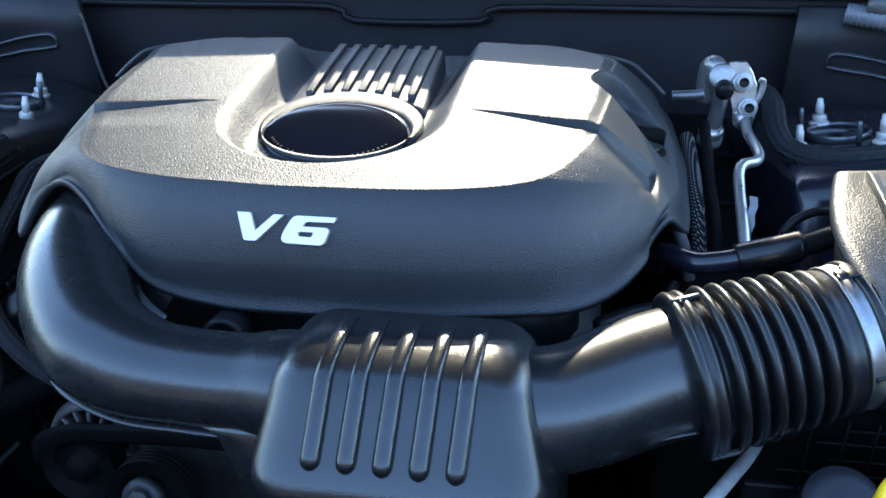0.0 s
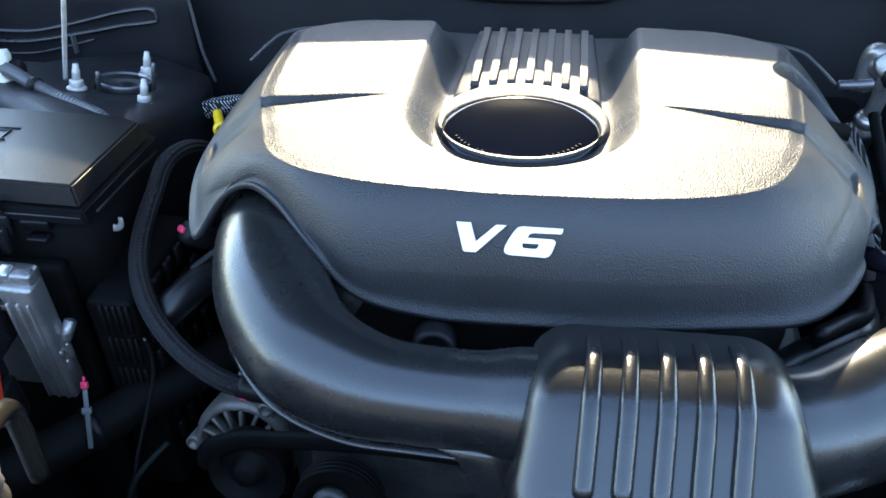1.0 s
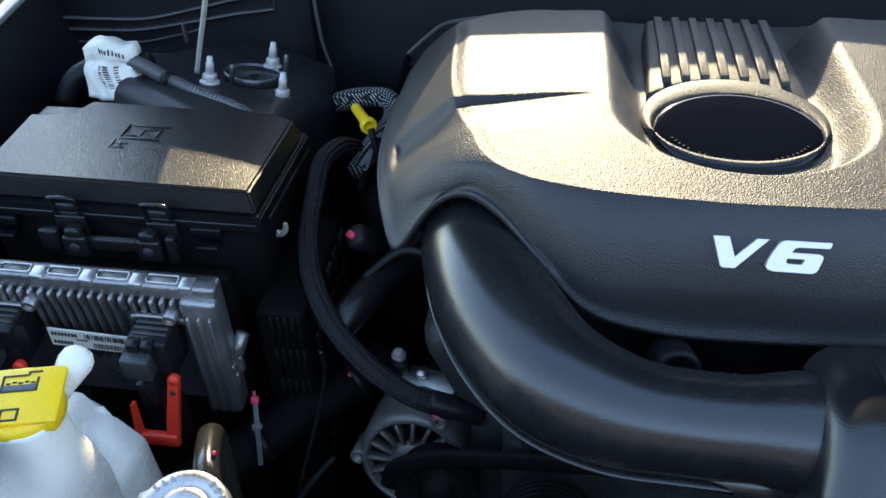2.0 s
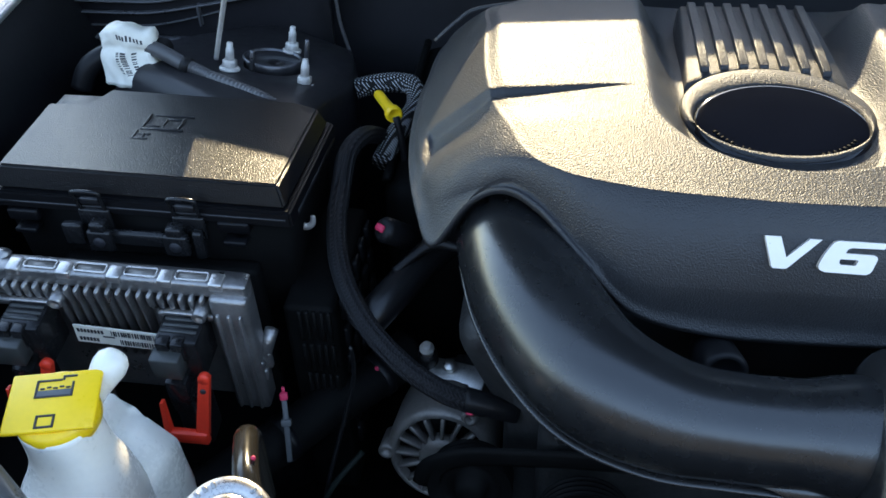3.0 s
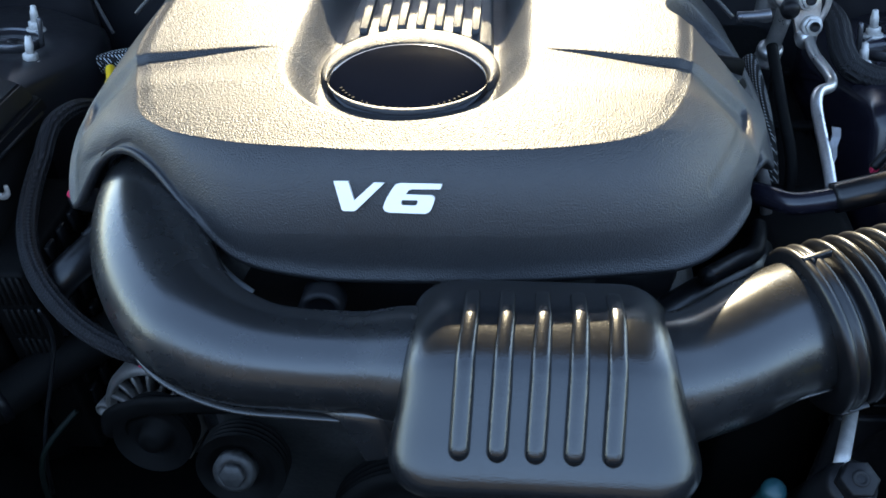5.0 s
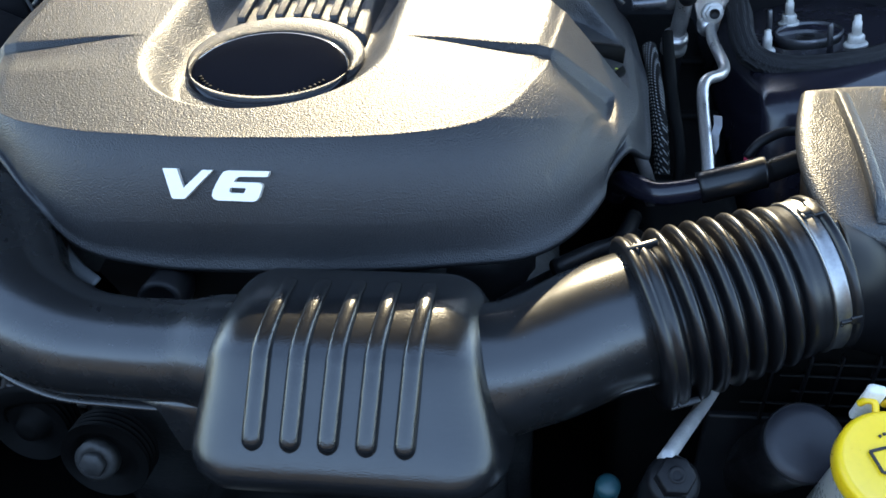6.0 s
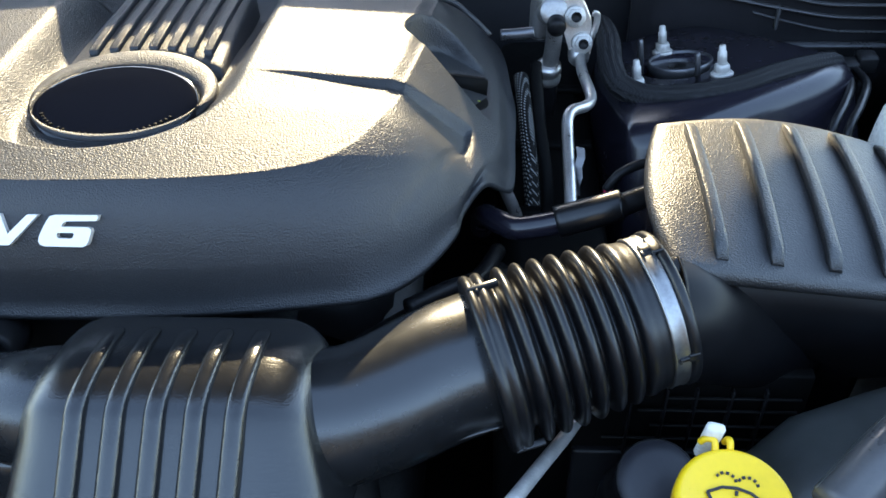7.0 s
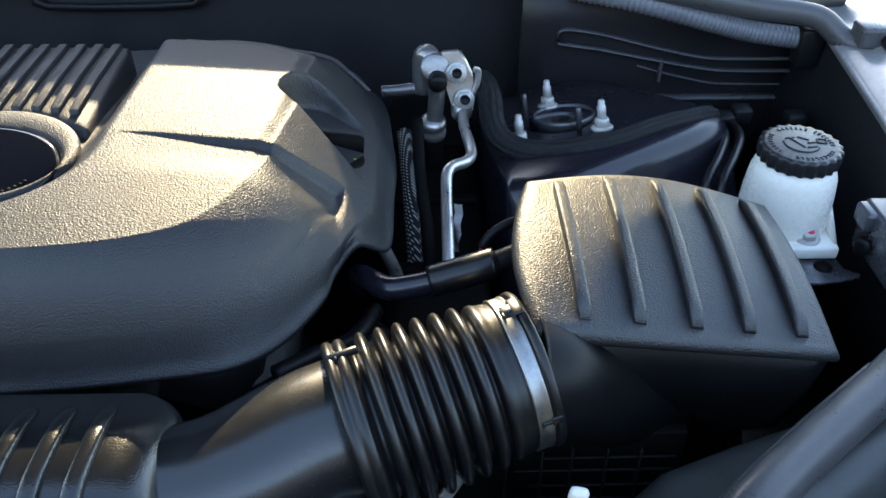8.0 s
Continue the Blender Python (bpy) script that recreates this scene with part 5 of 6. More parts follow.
        part("cap", bm, M_LAMP, plug, "grey plastic plug cap")
        bm = bmesh.new()
        block(bm, (x - 0.014, -0.050, -0.165), (x + 0.012, -0.022, -0.112), 0.005, m)
        part("cable_boot", bm, M_DARK, plug)
        bm = bmesh.new()
        def arm(a, b, wa, wb):
            a, b = Vector(a), Vector(b)
            d = (b - a).normalized()
            sx = Vector((1, 0, 0))
            up = d.cross(sx).normalized()
            rings = []
            for p, wd in ((a, wa), (b, wb)):
                rings.append([m @ (p + sx * (i * wd) + up * (j * 0.003)) for i, j in ((-1, -1), (1, -1), (1, 1), (-1, 1))])
            bridge(bm, rings)
        arm((x + 0.015, -0.067, -0.119), (x + 0.024, -0.052, -0.056), 0.0054, 0.0044)
        arm((x - 0.013, -0.068, -0.117), (x - 0.015, -0.060, -0.085), 0.003, 0.0012)
        block(bm, (x - 0.0165, -0.072, -0.129), (x + 0.0205, -0.064, -0.114), 0.003, m)
        lathe(bm, [(0.0046, -0.003), (0.0050, -0.002), (0.0050, 0.002), (0.0046, 0.003)], m @ aim((x + 0.0235, -0.0525, -0.0575), (0, -0.95, 0.25)), 18)
        lever = part("lever", sharp(bm, 40), M_RED, plug, "bright red locking lever")
        # black disc on the arm; its colour gives the hole's shade
        bm = bmesh.new()
        lathe(bm, [(0.0024, 0.0), (0.0024, 0.0035), (0.001, 0.0036)], m @ aim((x + 0.0220, -0.0555, -0.069), (0, -0.95, 0.25)), 12)
        part("hole", bm, M_INK, lever)
    return ob


engine_computer()


def coolant_tank():
    ob = thing("coolant_tank", "milky white plastic coolant tank with a yellow cap", "coolant tank")
    bm = bmesh.new()
    m = pose(-0.480, -0.303, 0.0, 0, 0, 0)
    rings = []
    for z, rx, ry, ox, oy in ((0.62, 0.075, 0.06, -0.01, 0.0), (0.78, 0.060, 0.050, -0.01, 0.0), (0.830, 0.047, 0.044, -0.009, 0.0), (0.862, 0.0405, 0.040, -0.007, 0.0), (0.885, 0.0355, 0.0355, -0.005, 0.0), (0.905, 0.0285, 0.0285, -0.001, 0.0), (0.925, 0.0240, 0.0240, 0.002, 0.0), (0.950, 0.0230, 0.0230, 0.002, 0.0)):
        rings.append([m @ Vector((ox + rx * math.copysign(abs(math.cos(a)) ** 0.8, math.cos(a)), oy + ry * math.copysign(abs(math.sin(a)) ** 0.8, math.sin(a)), z)) for a in [2 * math.pi * k / 40 for k in range(40)]])
    smooth_rings = []
    for i in range(40):
        smooth_rings.append(catmull([r[i] for r in rings], 4))
    bridge(bm, [[smooth_rings[i][k] for i in range(40)] for k in range(len(smooth_rings[0]))])
    part("tank", bm, M_WHITE, ob)
    bm = bmesh.new()
    outline = [(-0.500, 0.9070), (-0.4810, 0.9070), (-0.4761, 0.8825), (-0.4614, 0.8805), (-0.4406, 0.8553), (-0.4400, 0.800), (-0.445, 0.640), (-0.540, 0.640), (-0.540, 0.860)]
    bridge(bm, [[Vector((-0.492 + (x + 0.492) * k, y, 0.76 + (z - 0.76) * k)) for x, z in outline] for y, k in ((-0.292, 0.84), (-0.257, 1.0), (-0.235, 0.93))])
    bmesh.ops.bevel(bm, geom=list(bm.edges), offset=0.006, segments=3, affect="EDGES", profile=0.5)
    part("rear_chamber", sharp(bm, 40), M_WHITE, ob, "milky rear chamber with sloping shoulders")
    bm = bmesh.new()
    block(bm, (-0.550, -0.335, 0.560), (-0.440, -0.225, 0.635), 0.01)
    part("foot", bm, M_DARK, ob)
    cap = pose(-0.479, -0.2975, 0.948, 9, 0, 13)
    bm = bmesh.new()
    block(bm, (-0.0285, -0.0220, 0.0120), (0.0285, 0.0215, 0.0155), 0.0014, cap)
    top = part("cap", bm, M_YELLOW, ob, "yellow square-topped screw cap")
    bm = bmesh.new()
    lathe(bm, [(0.0240, -0.006), (0.0258, -0.0045), (0.0264, 0.002), (0.0260, 0.0118), (0.020, 0.0125)], cap @ pose(0, -0.002, 0), 48)
    part("cap_ring", bm, M_YELLOW, top, "yellow round collar under the cap")
    # moulded sign on the cap
    for u0, v0, u1, v1 in ((-0.012, 0.002, 0.012, 0.0035), (-0.012, 0.014, 0.004, 0.0155), (-0.012, 0.002, -0.0105, 0.0155), (0.0105, 0.002, 0.012, 0.013), (0.004, 0.0145, 0.0055, 0.018), (0.004, 0.0165, 0.013, 0.018), (-0.008, -0.012, 0.004, -0.0105), (-0.008, -0.020, 0.004, -0.0185), (-0.008, -0.020, -0.0065, -0.0105), (0.0025, -0.020, 0.004, -0.0105)):
        bm = bmesh.new()
        block(bm, (u0, v0, 0.0150), (u1, v1, 0.0162), 0.0003, cap, 1)
        part("sign_bar", bm, M_INK, top, smooth=False)
    bm = bmesh.new()
    block(bm, (-0.0106, 0.0034, 0.0152), (0.0104, 0.0075, 0.0159), 0, cap)
    part("sign_fill", bm, M_GREY, top, "grey-blue filled part of the sign", smooth=False)
    for k in range(5):
        bm = bmesh.new()
        block(bm, (-0.009 + 0.004 * k, 0.0082 + 0.0008 * (k % 2), 0.0150), (-0.0062 + 0.004 * k, 0.0094 + 0.0008 * (k % 2), 0.0162), 0.0002, cap, 1)
        part("sign_bar", bm, M_INK, top, smooth=False)
    bm = bmesh.new()
    a, b = Vector((-0.473, -0.284, 0.936)), Vector((-0.4565, -0.265, 0.960))
    span = (b - a).length
    lathe(bm, [(0.0085, 0.0), (0.0090, span * 0.5), (0.0105, span * 0.75), (0.0118, span), (0.0108, span + 0.0055), (0.0075, span + 0.0095), (0.0030, span + 0.0112), (0.0003, span + 0.0114)], aim(a, b - a), 24)
    part("spout", bm, M_WHITE, ob, "white tether stub")
    return ob


coolant_tank()


def radiator_filler():
    ob = thing("radiator_filler", "bright metal radiator cap with stamped ring on its neck", "radiator cap")
    m = aim((-0.3605, -0.3435, 0.9105), (0.05, -0.30, 1))
    bm = bmesh.new()
    def wob(k, i):
        a = (k % 48)
        return 1.10 if (a in (44, 45, 46, 47, 0, 1) or 20 <= a <= 25) and 1 <= i <= 4 else 1.0
    lathe(bm, [(0.025, -0.012), (0.0305, -0.010), (0.0315, -0.004), (0.0312, 0.002), (0.030, 0.0045), (0.0225, 0.0055), (0.0205, 0.0035), (0.0195, 0.0035), (0.0180, 0.0075), (0.0125, 0.0090), (0.0105, 0.0075), (0.0085, 0.0075), (0.0080, 0.0100), (0.001, 0.0105)], m, 48, wob)
    part("lid", bm, M_ALU_PIPE, ob)
    # stamped ring of writing
    rng = random.Random(5)
    for k in range(26):
        a = radians(20 + k * 12.5)
        if rng.random() < 0.15:
            continue
        bm = bmesh.new()
        block(bm, (-0.0010, 0.0238, 0.0040), (0.0010 + rng.random() * 0.001, 0.0285, 0.0062), 0.0004, m @ Matrix.Rotation(a, 4, "Z"), 1)
        part("stamped_bar", bm, M_CLAMP, ob)
    bm = bmesh.new()
    lathe(bm, [(0.0065, 0.0098), (0.0070, 0.0112), (0.005, 0.0118), (0.0005, 0.0118)], m, 20)
    part("rivet", bm, M_STEEL, ob, "brass-coloured middle rivet")
    bm = bmesh.new()
    lathe(bm, [(0.022, -0.05), (0.0225, -0.02), (0.0275, -0.014), (0.0275, -0.008)], m, 32)
    part("neck", bm, M_ALU, ob)
    bm = bmesh.new()
    block(bm, (-0.42, -0.42, 0.62), (-0.28, -0.335, 0.872), 0.015)
    part("header_tank", bm, M_DARK, ob, "black plastic radiator tank")
    return ob


radiator_filler()
hose("radiator_hose", "shiny dark radiator hose beside the cap", [(-0.350, -0.325, 0.905), (-0.359, -0.306, 0.910), (-0.372, -0.272, 0.897), (-0.378, -0.256, 0.884), (-0.379, -0.250, 0.866), (-0.379, -0.252, 0.80)], 0.0090, M_GOLD_HOSE)

harness = thing("sleeved_harness", "thick black braided wiring sleeve with a black end ferrule", "wiring")
bm = bmesh.new()
pipe(bm, [(-0.3518, 0.1292, 0.895), (-0.3588, 0.0892, 0.92), (-0.3668, 0.0512, 0.924), (-0.3663, 0.0152, 0.911), (-0.3628, -0.0248, 0.9), (-0.3518, -0.0678, 0.89), (-0.3338, -0.1028, 0.879), (-0.3093, -0.1298, 0.865), (-0.2792, -0.1495, 0.85), (-0.2476, -0.1593, 0.836), (-0.224, -0.158, 0.826)], 0.0092, sides=40, per=8, flute=0.80)
part("sleeve", bm, M_BRAID, harness)


def harness_end():
    ob = harness
    bm = bmesh.new()
    m = aim((-0.226, -0.158, 0.827), (1, 0.05, -0.35))
    lathe(bm, [(0.0098, -0.008), (0.0108, -0.004), (0.0108, 0.010), (0.0098, 0.014), (0.0085, 0.04)], m, 20)
    part("ferrule", bm, M_DARK, ob)
    bm = bmesh.new()
    block(bm, (-0.0022, 0.0098, -0.003), (0.0022, 0.0116, 0.003), 0.0008, m @ pose(0, 0, 0, 0, 0, 120))
    part("mark", bm, M_PINK, ob, "red paint mark")
    return ob


harness_end()


def label_bag():
    ob = thing("label_wrap", "crumpled white printed label wrapped round a cable", "label")

    def face(u, v, lift=0.0):
        top = 0.981 + 0.010 * math.sin(math.pi * min(1, u * 1.2)) + 0.003 * u
        low = 0.934 - 0.002 * math.sin(math.pi * u) + 0.008 * u * u
        x = -0.651 + 0.056 * u + 0.004 * (v - 0.3) * (1 if u > 0.5 else 0.6) + 0.002 * math.sin(9 * v)
        y = 0.163 - 0.018 * v - 0.009 * math.sin(math.pi * u) + 0.004 * math.exp(-((v - 0.30 - 0.06 * u) / 0.05) ** 2) + 0.0016 * math.sin(11 * u + 5 * v) * math.sin(7 * v + 2) + 0.001 * math.sin(23 * u - 9 * v)
        return Vector((x, y - lift, top + (low - top) * v))

    bm = bmesh.new()
    sheet(bm, [[face(i / 16, k / 14) for i in range(17)] for k in range(15)], 0.016, (0.1, 1, 0.1))
    part("wrap", sharp(bm, 50), M_PAPER, ob)

    def bar(u0, v0, u1, v1):
        bm = bmesh.new()
        cs = [(u0, v0), (u1, v0), (u1, v1), (u0, v1)]
        bridge(bm, [[face(u, v, -0.0004) for u, v in cs], [face(u, v, 0.0005) for u, v in cs]])
        part("printed_bar", bm, M_INK, ob, smooth=False)
    rng = random.Random(2)
    for col, (u, w) in enumerate(((0.40, 0.05), (0.48, 0.10), (0.68, 0.07))):
        v = 0.40
        while v < 0.78:
            h = rng.choice((0.010, 0.016, 0.024))
            bar(u + 0.12 * (v - 0.4), v, u + w + 0.12 * (v - 0.4), v + h)
            v += h + rng.choice((0.012, 0.018, 0.03))
    for k in range(8):
        bar(0.40 + 0.06 * k, 0.10 + 0.01 * (k % 3), 0.43 + 0.06 * k, 0.19)
    bm = bmesh.new()
    pipe(bm, [(-0.690, 0.162, 0.915), (-0.678, 0.172, 0.938), (-0.650, 0.186, 0.950), (-0.615, 0.186, 0.956), (-0.588, 0.172, 0.962)], 0.012, per=4, sides=14)
    part("cable", bm, M_DARK, ob)
    return ob


label_bag()


def conduit(name, label, points, r, pitch=0.004, material=M_RUBBER):
    ob = thing(name, label, "conduit")
    path = catmull(points, 24)
    length = sum((b - a).length for a, b in zip(path, path[1:]))
    n = int(length / pitch)
    bm = bmesh.new()
    dense = []
    for k in range(n * 4 + 1):
        s = k / (n * 4) * (len(path) - 1)
        i = min(int(s), len(path) - 2)
        dense.append(path[i].lerp(path[i + 1], s - i))
    tot = n * 4
    pipe(bm, dense, lambda u: r * (1 - 0.10 * (int(round(u * tot)) % 4 in (0, 1))), smooth_path=False, sides=14)
    part("tube", bm, material, ob)
    return ob


corrugated = conduit("corrugated_conduit", "black corrugated cable conduit across the strut tower", [(-0.57, 0.155, 0.958), (-0.545, 0.147, 0.953), (-0.527, 0.140, 0.949), (-0.491, 0.124, 0.946), (-0.462, 0.109, 0.944), (-0.43, 0.092, 0.935)], 0.0068, 0.0042, M_TUBE)
bm = bmesh.new()
pipe(bm, [(-0.600, 0.164, 0.967), (-0.586, 0.160, 0.965), (-0.565, 0.152, 0.959), (-0.558, 0.149, 0.957)], lambda u: 0.0085 - 0.0015 * u, per=4, sides=16)
part("sleeve_end", bm, M_TUBE, corrugated, "smooth grey sleeve end")
bm = bmesh.new()
pipe(bm, [(-0.560, 0.151, 0.956), (-0.552, 0.149, 0.954)], 0.0095, per=2, sides=14)
block(bm, (-0.562, 0.146, 0.930), (-0.551, 0.156, 0.952), 0.002)
tagged(part("conduit_clamp", bm, M_DARK), "black clip round the corrugated conduit", "clip")
hose("prop_rod", "thin grey steel rod rising beside the strut tower", [(-0.535, 0.178, 0.950), (-0.520, 0.170, 0.99), (-0.499, 0.160, 1.046), (-0.46, 0.14, 1.15)], 0.0027, M_STUD, "rod")


def dipstick():
    ob = thing("dipstick", "yellow plastic dipstick handle behind the cover", "dipstick")
    bm = bmesh.new()
    a, b = Vector((-0.3635, 0.188, 0.910)), Vector((-0.333, 0.125, 0.922))
    lathe(bm, [(0.0040, -0.0010), (0.0052, 0.0005), (0.0056, 0.004), (0.0056, 0.030), (0.0062, 0.050), (0.0085, 0.058), (0.0090, 0.064), (0.0082, 0.068), (0.0060, 0.0685), (0.0050, 0.066)], aim(a, b - a), 24)
    part("handle", bm, M_YELLOW, ob)
    bm = bmesh.new()
    pipe(bm, [(-0.333, 0.126, 0.921), (-0.325, 0.115, 0.89), (-0.315, 0.10, 0.78)], 0.004, per=3, sides=8)
    part("tube", bm, M_DARK, ob)
    return ob


dipstick()
hose("firewall_wire", "thin grey wire down the firewall", [(-0.447, 0.345, 1.0), (-0.444, 0.345, 0.969), (-0.442, 0.345, 0.94), (-0.439, 0.345, 0.911), (-0.430, 0.345, 0.872)], 0.0022, M_TUBE, "wire", sides=8)
hose("heat_sleeve", "silver woven heat sleeve behind the cover", [(-0.40, 0.235, 0.888), (-0.37, 0.243, 0.893), (-0.335, 0.235, 0.896), (-0.325, 0.20, 0.89), (-0.338, 0.140, 0.888), (-0.345, 0.10, 0.882)], 0.0115, M_FOIL, "sleeve", sides=16)


def red_cap_sensor():
    ob = thing("side_sensor", "dark sensor with a pink marked tip beside the cover", "sensor")
    bm = bmesh.new()
    lathe(bm, [(0.010, -0.05), (0.012, -0.01), (0.012, 0.012), (0.008, 0.016)], aim((-0.312, -0.022, 0.890), (-0.4, -0.5, 0.6)), 18)
    part("housing", bm, M_DARK, ob)
    bm = bmesh.new()
    block(bm, (-0.006, -0.003, 0.013), (0.004, 0.004, 0.018), 0.002, aim((-0.314, -0.022, 0.890), (-0.4, -0.5, 0.6)))
    part("tip", bm, M_PINK, ob, "pink paint mark")
    return ob


red_cap_sensor()
bm = bmesh.new()
pipe(bm, [(-0.3825, -0.030, 0.910), (-0.3835, -0.030, 0.902), (-0.388, -0.030, 0.8975), (-0.392, -0.030, 0.8975)], lambda u: 0.0022 + 0.0022 * u, per=4, sides=10, flat=0.6)
tagged(part("white_clip", bm, M_STUD), "small white plastic clip on the fuse box side", "clip")


# ---- right side ----
def ac_fitting():
    ob = thing("ac_fitting", "bright aluminium air conditioning block with capped pipe stubs", "pipe fitting")
    bm = bmesh.new()
    front = [(0.358, 0.193, 1.014), (0.377, 0.193, 1.015), (0.383, 0.193, 1.006), (0.390, 0.191, 0.991), (0.391, 0.180, 0.962), (0.388, 0.178, 0.953), (0.372, 0.178, 0.952), (0.366, 0.184, 0.972), (0.360, 0.190, 0.990)]
    bridge(bm, [[Vector(p) for p in front], [Vector(p) + Vector((0, 0.010, -0.002)) for p in front]])
    bmesh.ops.bevel(bm, geom=list(bm.edges), offset=0.0016, segments=2, affect="EDGES")
    part("plate", sharp(bm, 50), M_ALU_PIPE, ob)
    bm = bmesh.new()
    pipe(bm, [(0.388, 0.184, 0.968), (0.392, 0.186, 0.978), (0.3945, 0.188, 0.990), (0.394, 0.188, 0.997), (0.390, 0.187, 0.999)], 0.0034, per=4, sides=8, flat=0.4)
    part("hook", bm, M_ALU_PIPE, ob)
    bm = bmesh.new()
    pipe(bm, [(0.341, 0.207, 0.966), (0.341, 0.207, 0.990), (0.342, 0.205, 1.004), (0.346, 0.200, 1.008), (0.351, 0.195, 1.002)], 0.0105, per=5, sides=18)
    part("elbow", bm, M_ALU, ob, "dull aluminium elbow")
    bm = bmesh.new()
    lathe(bm, [(0.0135, -0.010), (0.0142, -0.008), (0.0142, -0.002), (0.0125, 0.0), (0.0125, 0.003), (0.0138, 0.004), (0.0138, 0.010), (0.0125, 0.0115), (0.006, 0.0118)], aim((0.3515, 0.193, 0.998), (0.1, -0.86, 0.42)), 30)
    part("port", bm, M_ALU, ob)
    bm = bmesh.new()
    lathe(bm, [(0.0088, 0.0), (0.0092, 0.010), (0.0080, 0.013), (0.001, 0.0138)], aim((0.3545, 0.182, 0.9925), (0.05, -0.95, -0.15)), 22)
    part("dust_cap", bm, M_DARK, ob, "black rubber dust cap")
    bm = bmesh.new()
    pipe(bm, [(0.354, 0.187, 0.993), (0.3545, 0.188, 0.980), (0.3540, 0.192, 0.960), (0.3512, 0.196, 0.930)], 0.0082, per=4, sides=18)
    part("pipe", bm, M_ALU_PIPE, ob)
    bm = bmesh.new()
    lathe(bm, [(0.0105, -0.012), (0.0130, -0.010), (0.0135, -0.004), (0.0115, -0.002), (0.0115, 0.002), (0.0135, 0.004), (0.0125, 0.010), (0.0085, 0.012)], aim((0.3510, 0.196, 0.931), (0.0, -0.25, 1)), 26)
    part("ferrule", bm, M_ALU_PIPE, ob)
    for p in ((0.373, 0.184, 0.997), (0.381, 0.178, 0.972)):
        m = aim(p, (0.05, -0.92, 0.35))
        bm = bmesh.new()
        lathe(bm, [(0.0102, -0.006), (0.0102, 0.002), (0.0090, 0.003)], m, 24)
        hexnut(bm, m @ pose(0, 0, 0.002), 0.0082, 0.005)
        nut = part("nut", sharp(bm), M_STUD, ob, "pale hexagon nut")
        bm = bmesh.new()
        lathe(bm, [(0.0048, 0.006), (0.0050, 0.0098), (0.0040, 0.0100), (0.0035, 0.0075), (0.001, 0.0075)], m, 14)
        part("valve_tip", bm, M_DARK, nut)
    bm = bmesh.new()
    lathe(bm, [(0.010, -0.008), (0.0105, 0.0), (0.009, 0.004), (0.0065, 0.006)], aim((0.379, 0.178, 0.957), (0.1, -0.8, -0.3)), 22)
    part("foot", bm, M_ALU_PIPE, ob)
    bm = bmesh.new()
    pipe(bm, [(0.380, 0.172, 0.960), (0.380, 0.150, 0.957), (0.384, 0.112, 0.957), (0.384, 0.098, 0.956), (0.378, 0.084, 0.958), (0.366, 0.072, 0.961), (0.361, 0.062, 0.959), (0.360, 0.045, 0.951), (0.360, -0.005, 0.935), (0.360, -0.040, 0.92)], 0.0052, per=5, sides=14)
    part("line", bm, M_ALU_PIPE, ob, "bent aluminium line")
    bm = bmesh.new()
    pipe(bm, [(0.3505, 0.197, 0.925), (0.350, 0.202, 0.88), (0.345, 0.21, 0.80)], 0.011, per=3, sides=14)
    part("rubber_hose", bm, M_RUBBER, ob)
    return ob


ac_fitting()
bm = bmesh.new()
rows = [[(0.3655 + 0.0012 * math.sin(2 * k), 0.022 - 0.004 * k, 0.955 - 0.007 * k), (0.3725 + 0.0015 * (k % 2) - 0.0008 * k, 0.020 - 0.004 * k, 0.955 - 0.007 * k)] for k in range(6)]
sheet(bm, rows, 0.001, (0, 1, 0))
tagged(part("foil_tag", bm, M_RING, smooth=False), "thin crinkled metal heat shield strip", "heat shield")
hose("cross_pipe", "short grey pipe stub behind the cover", [(0.302, 0.162, 0.989), (0.318, 0.160, 0.991), (0.333, 0.160, 0.993)], 0.0055, M_RING, "pipe")
hose("rear_pipe", "grey aluminium pipe running down behind the hose", [(0.300, 0.005, 0.945), (0.306, 0.0, 0.926), (0.317, -0.002, 0.895), (0.325, -0.01, 0.84)], 0.0055, M_ALU_PIPE, "pipe")
hose("perforated_sleeve", "black sleeve with silver specks behind the cover", [(0.322, 0.16, 0.945), (0.326, 0.11, 0.932), (0.330, 0.06, 0.905), (0.334, 0.02, 0.86)], 0.0072, M_MESH, "sleeve")
hose("loom", "black wiring loom hanging behind the cover", [(0.335, 0.14, 0.97), (0.338, 0.08, 0.94), (0.345, 0.03, 0.90), (0.34, 0.0, 0.84)], 0.0055, M_PIT, "wiring")


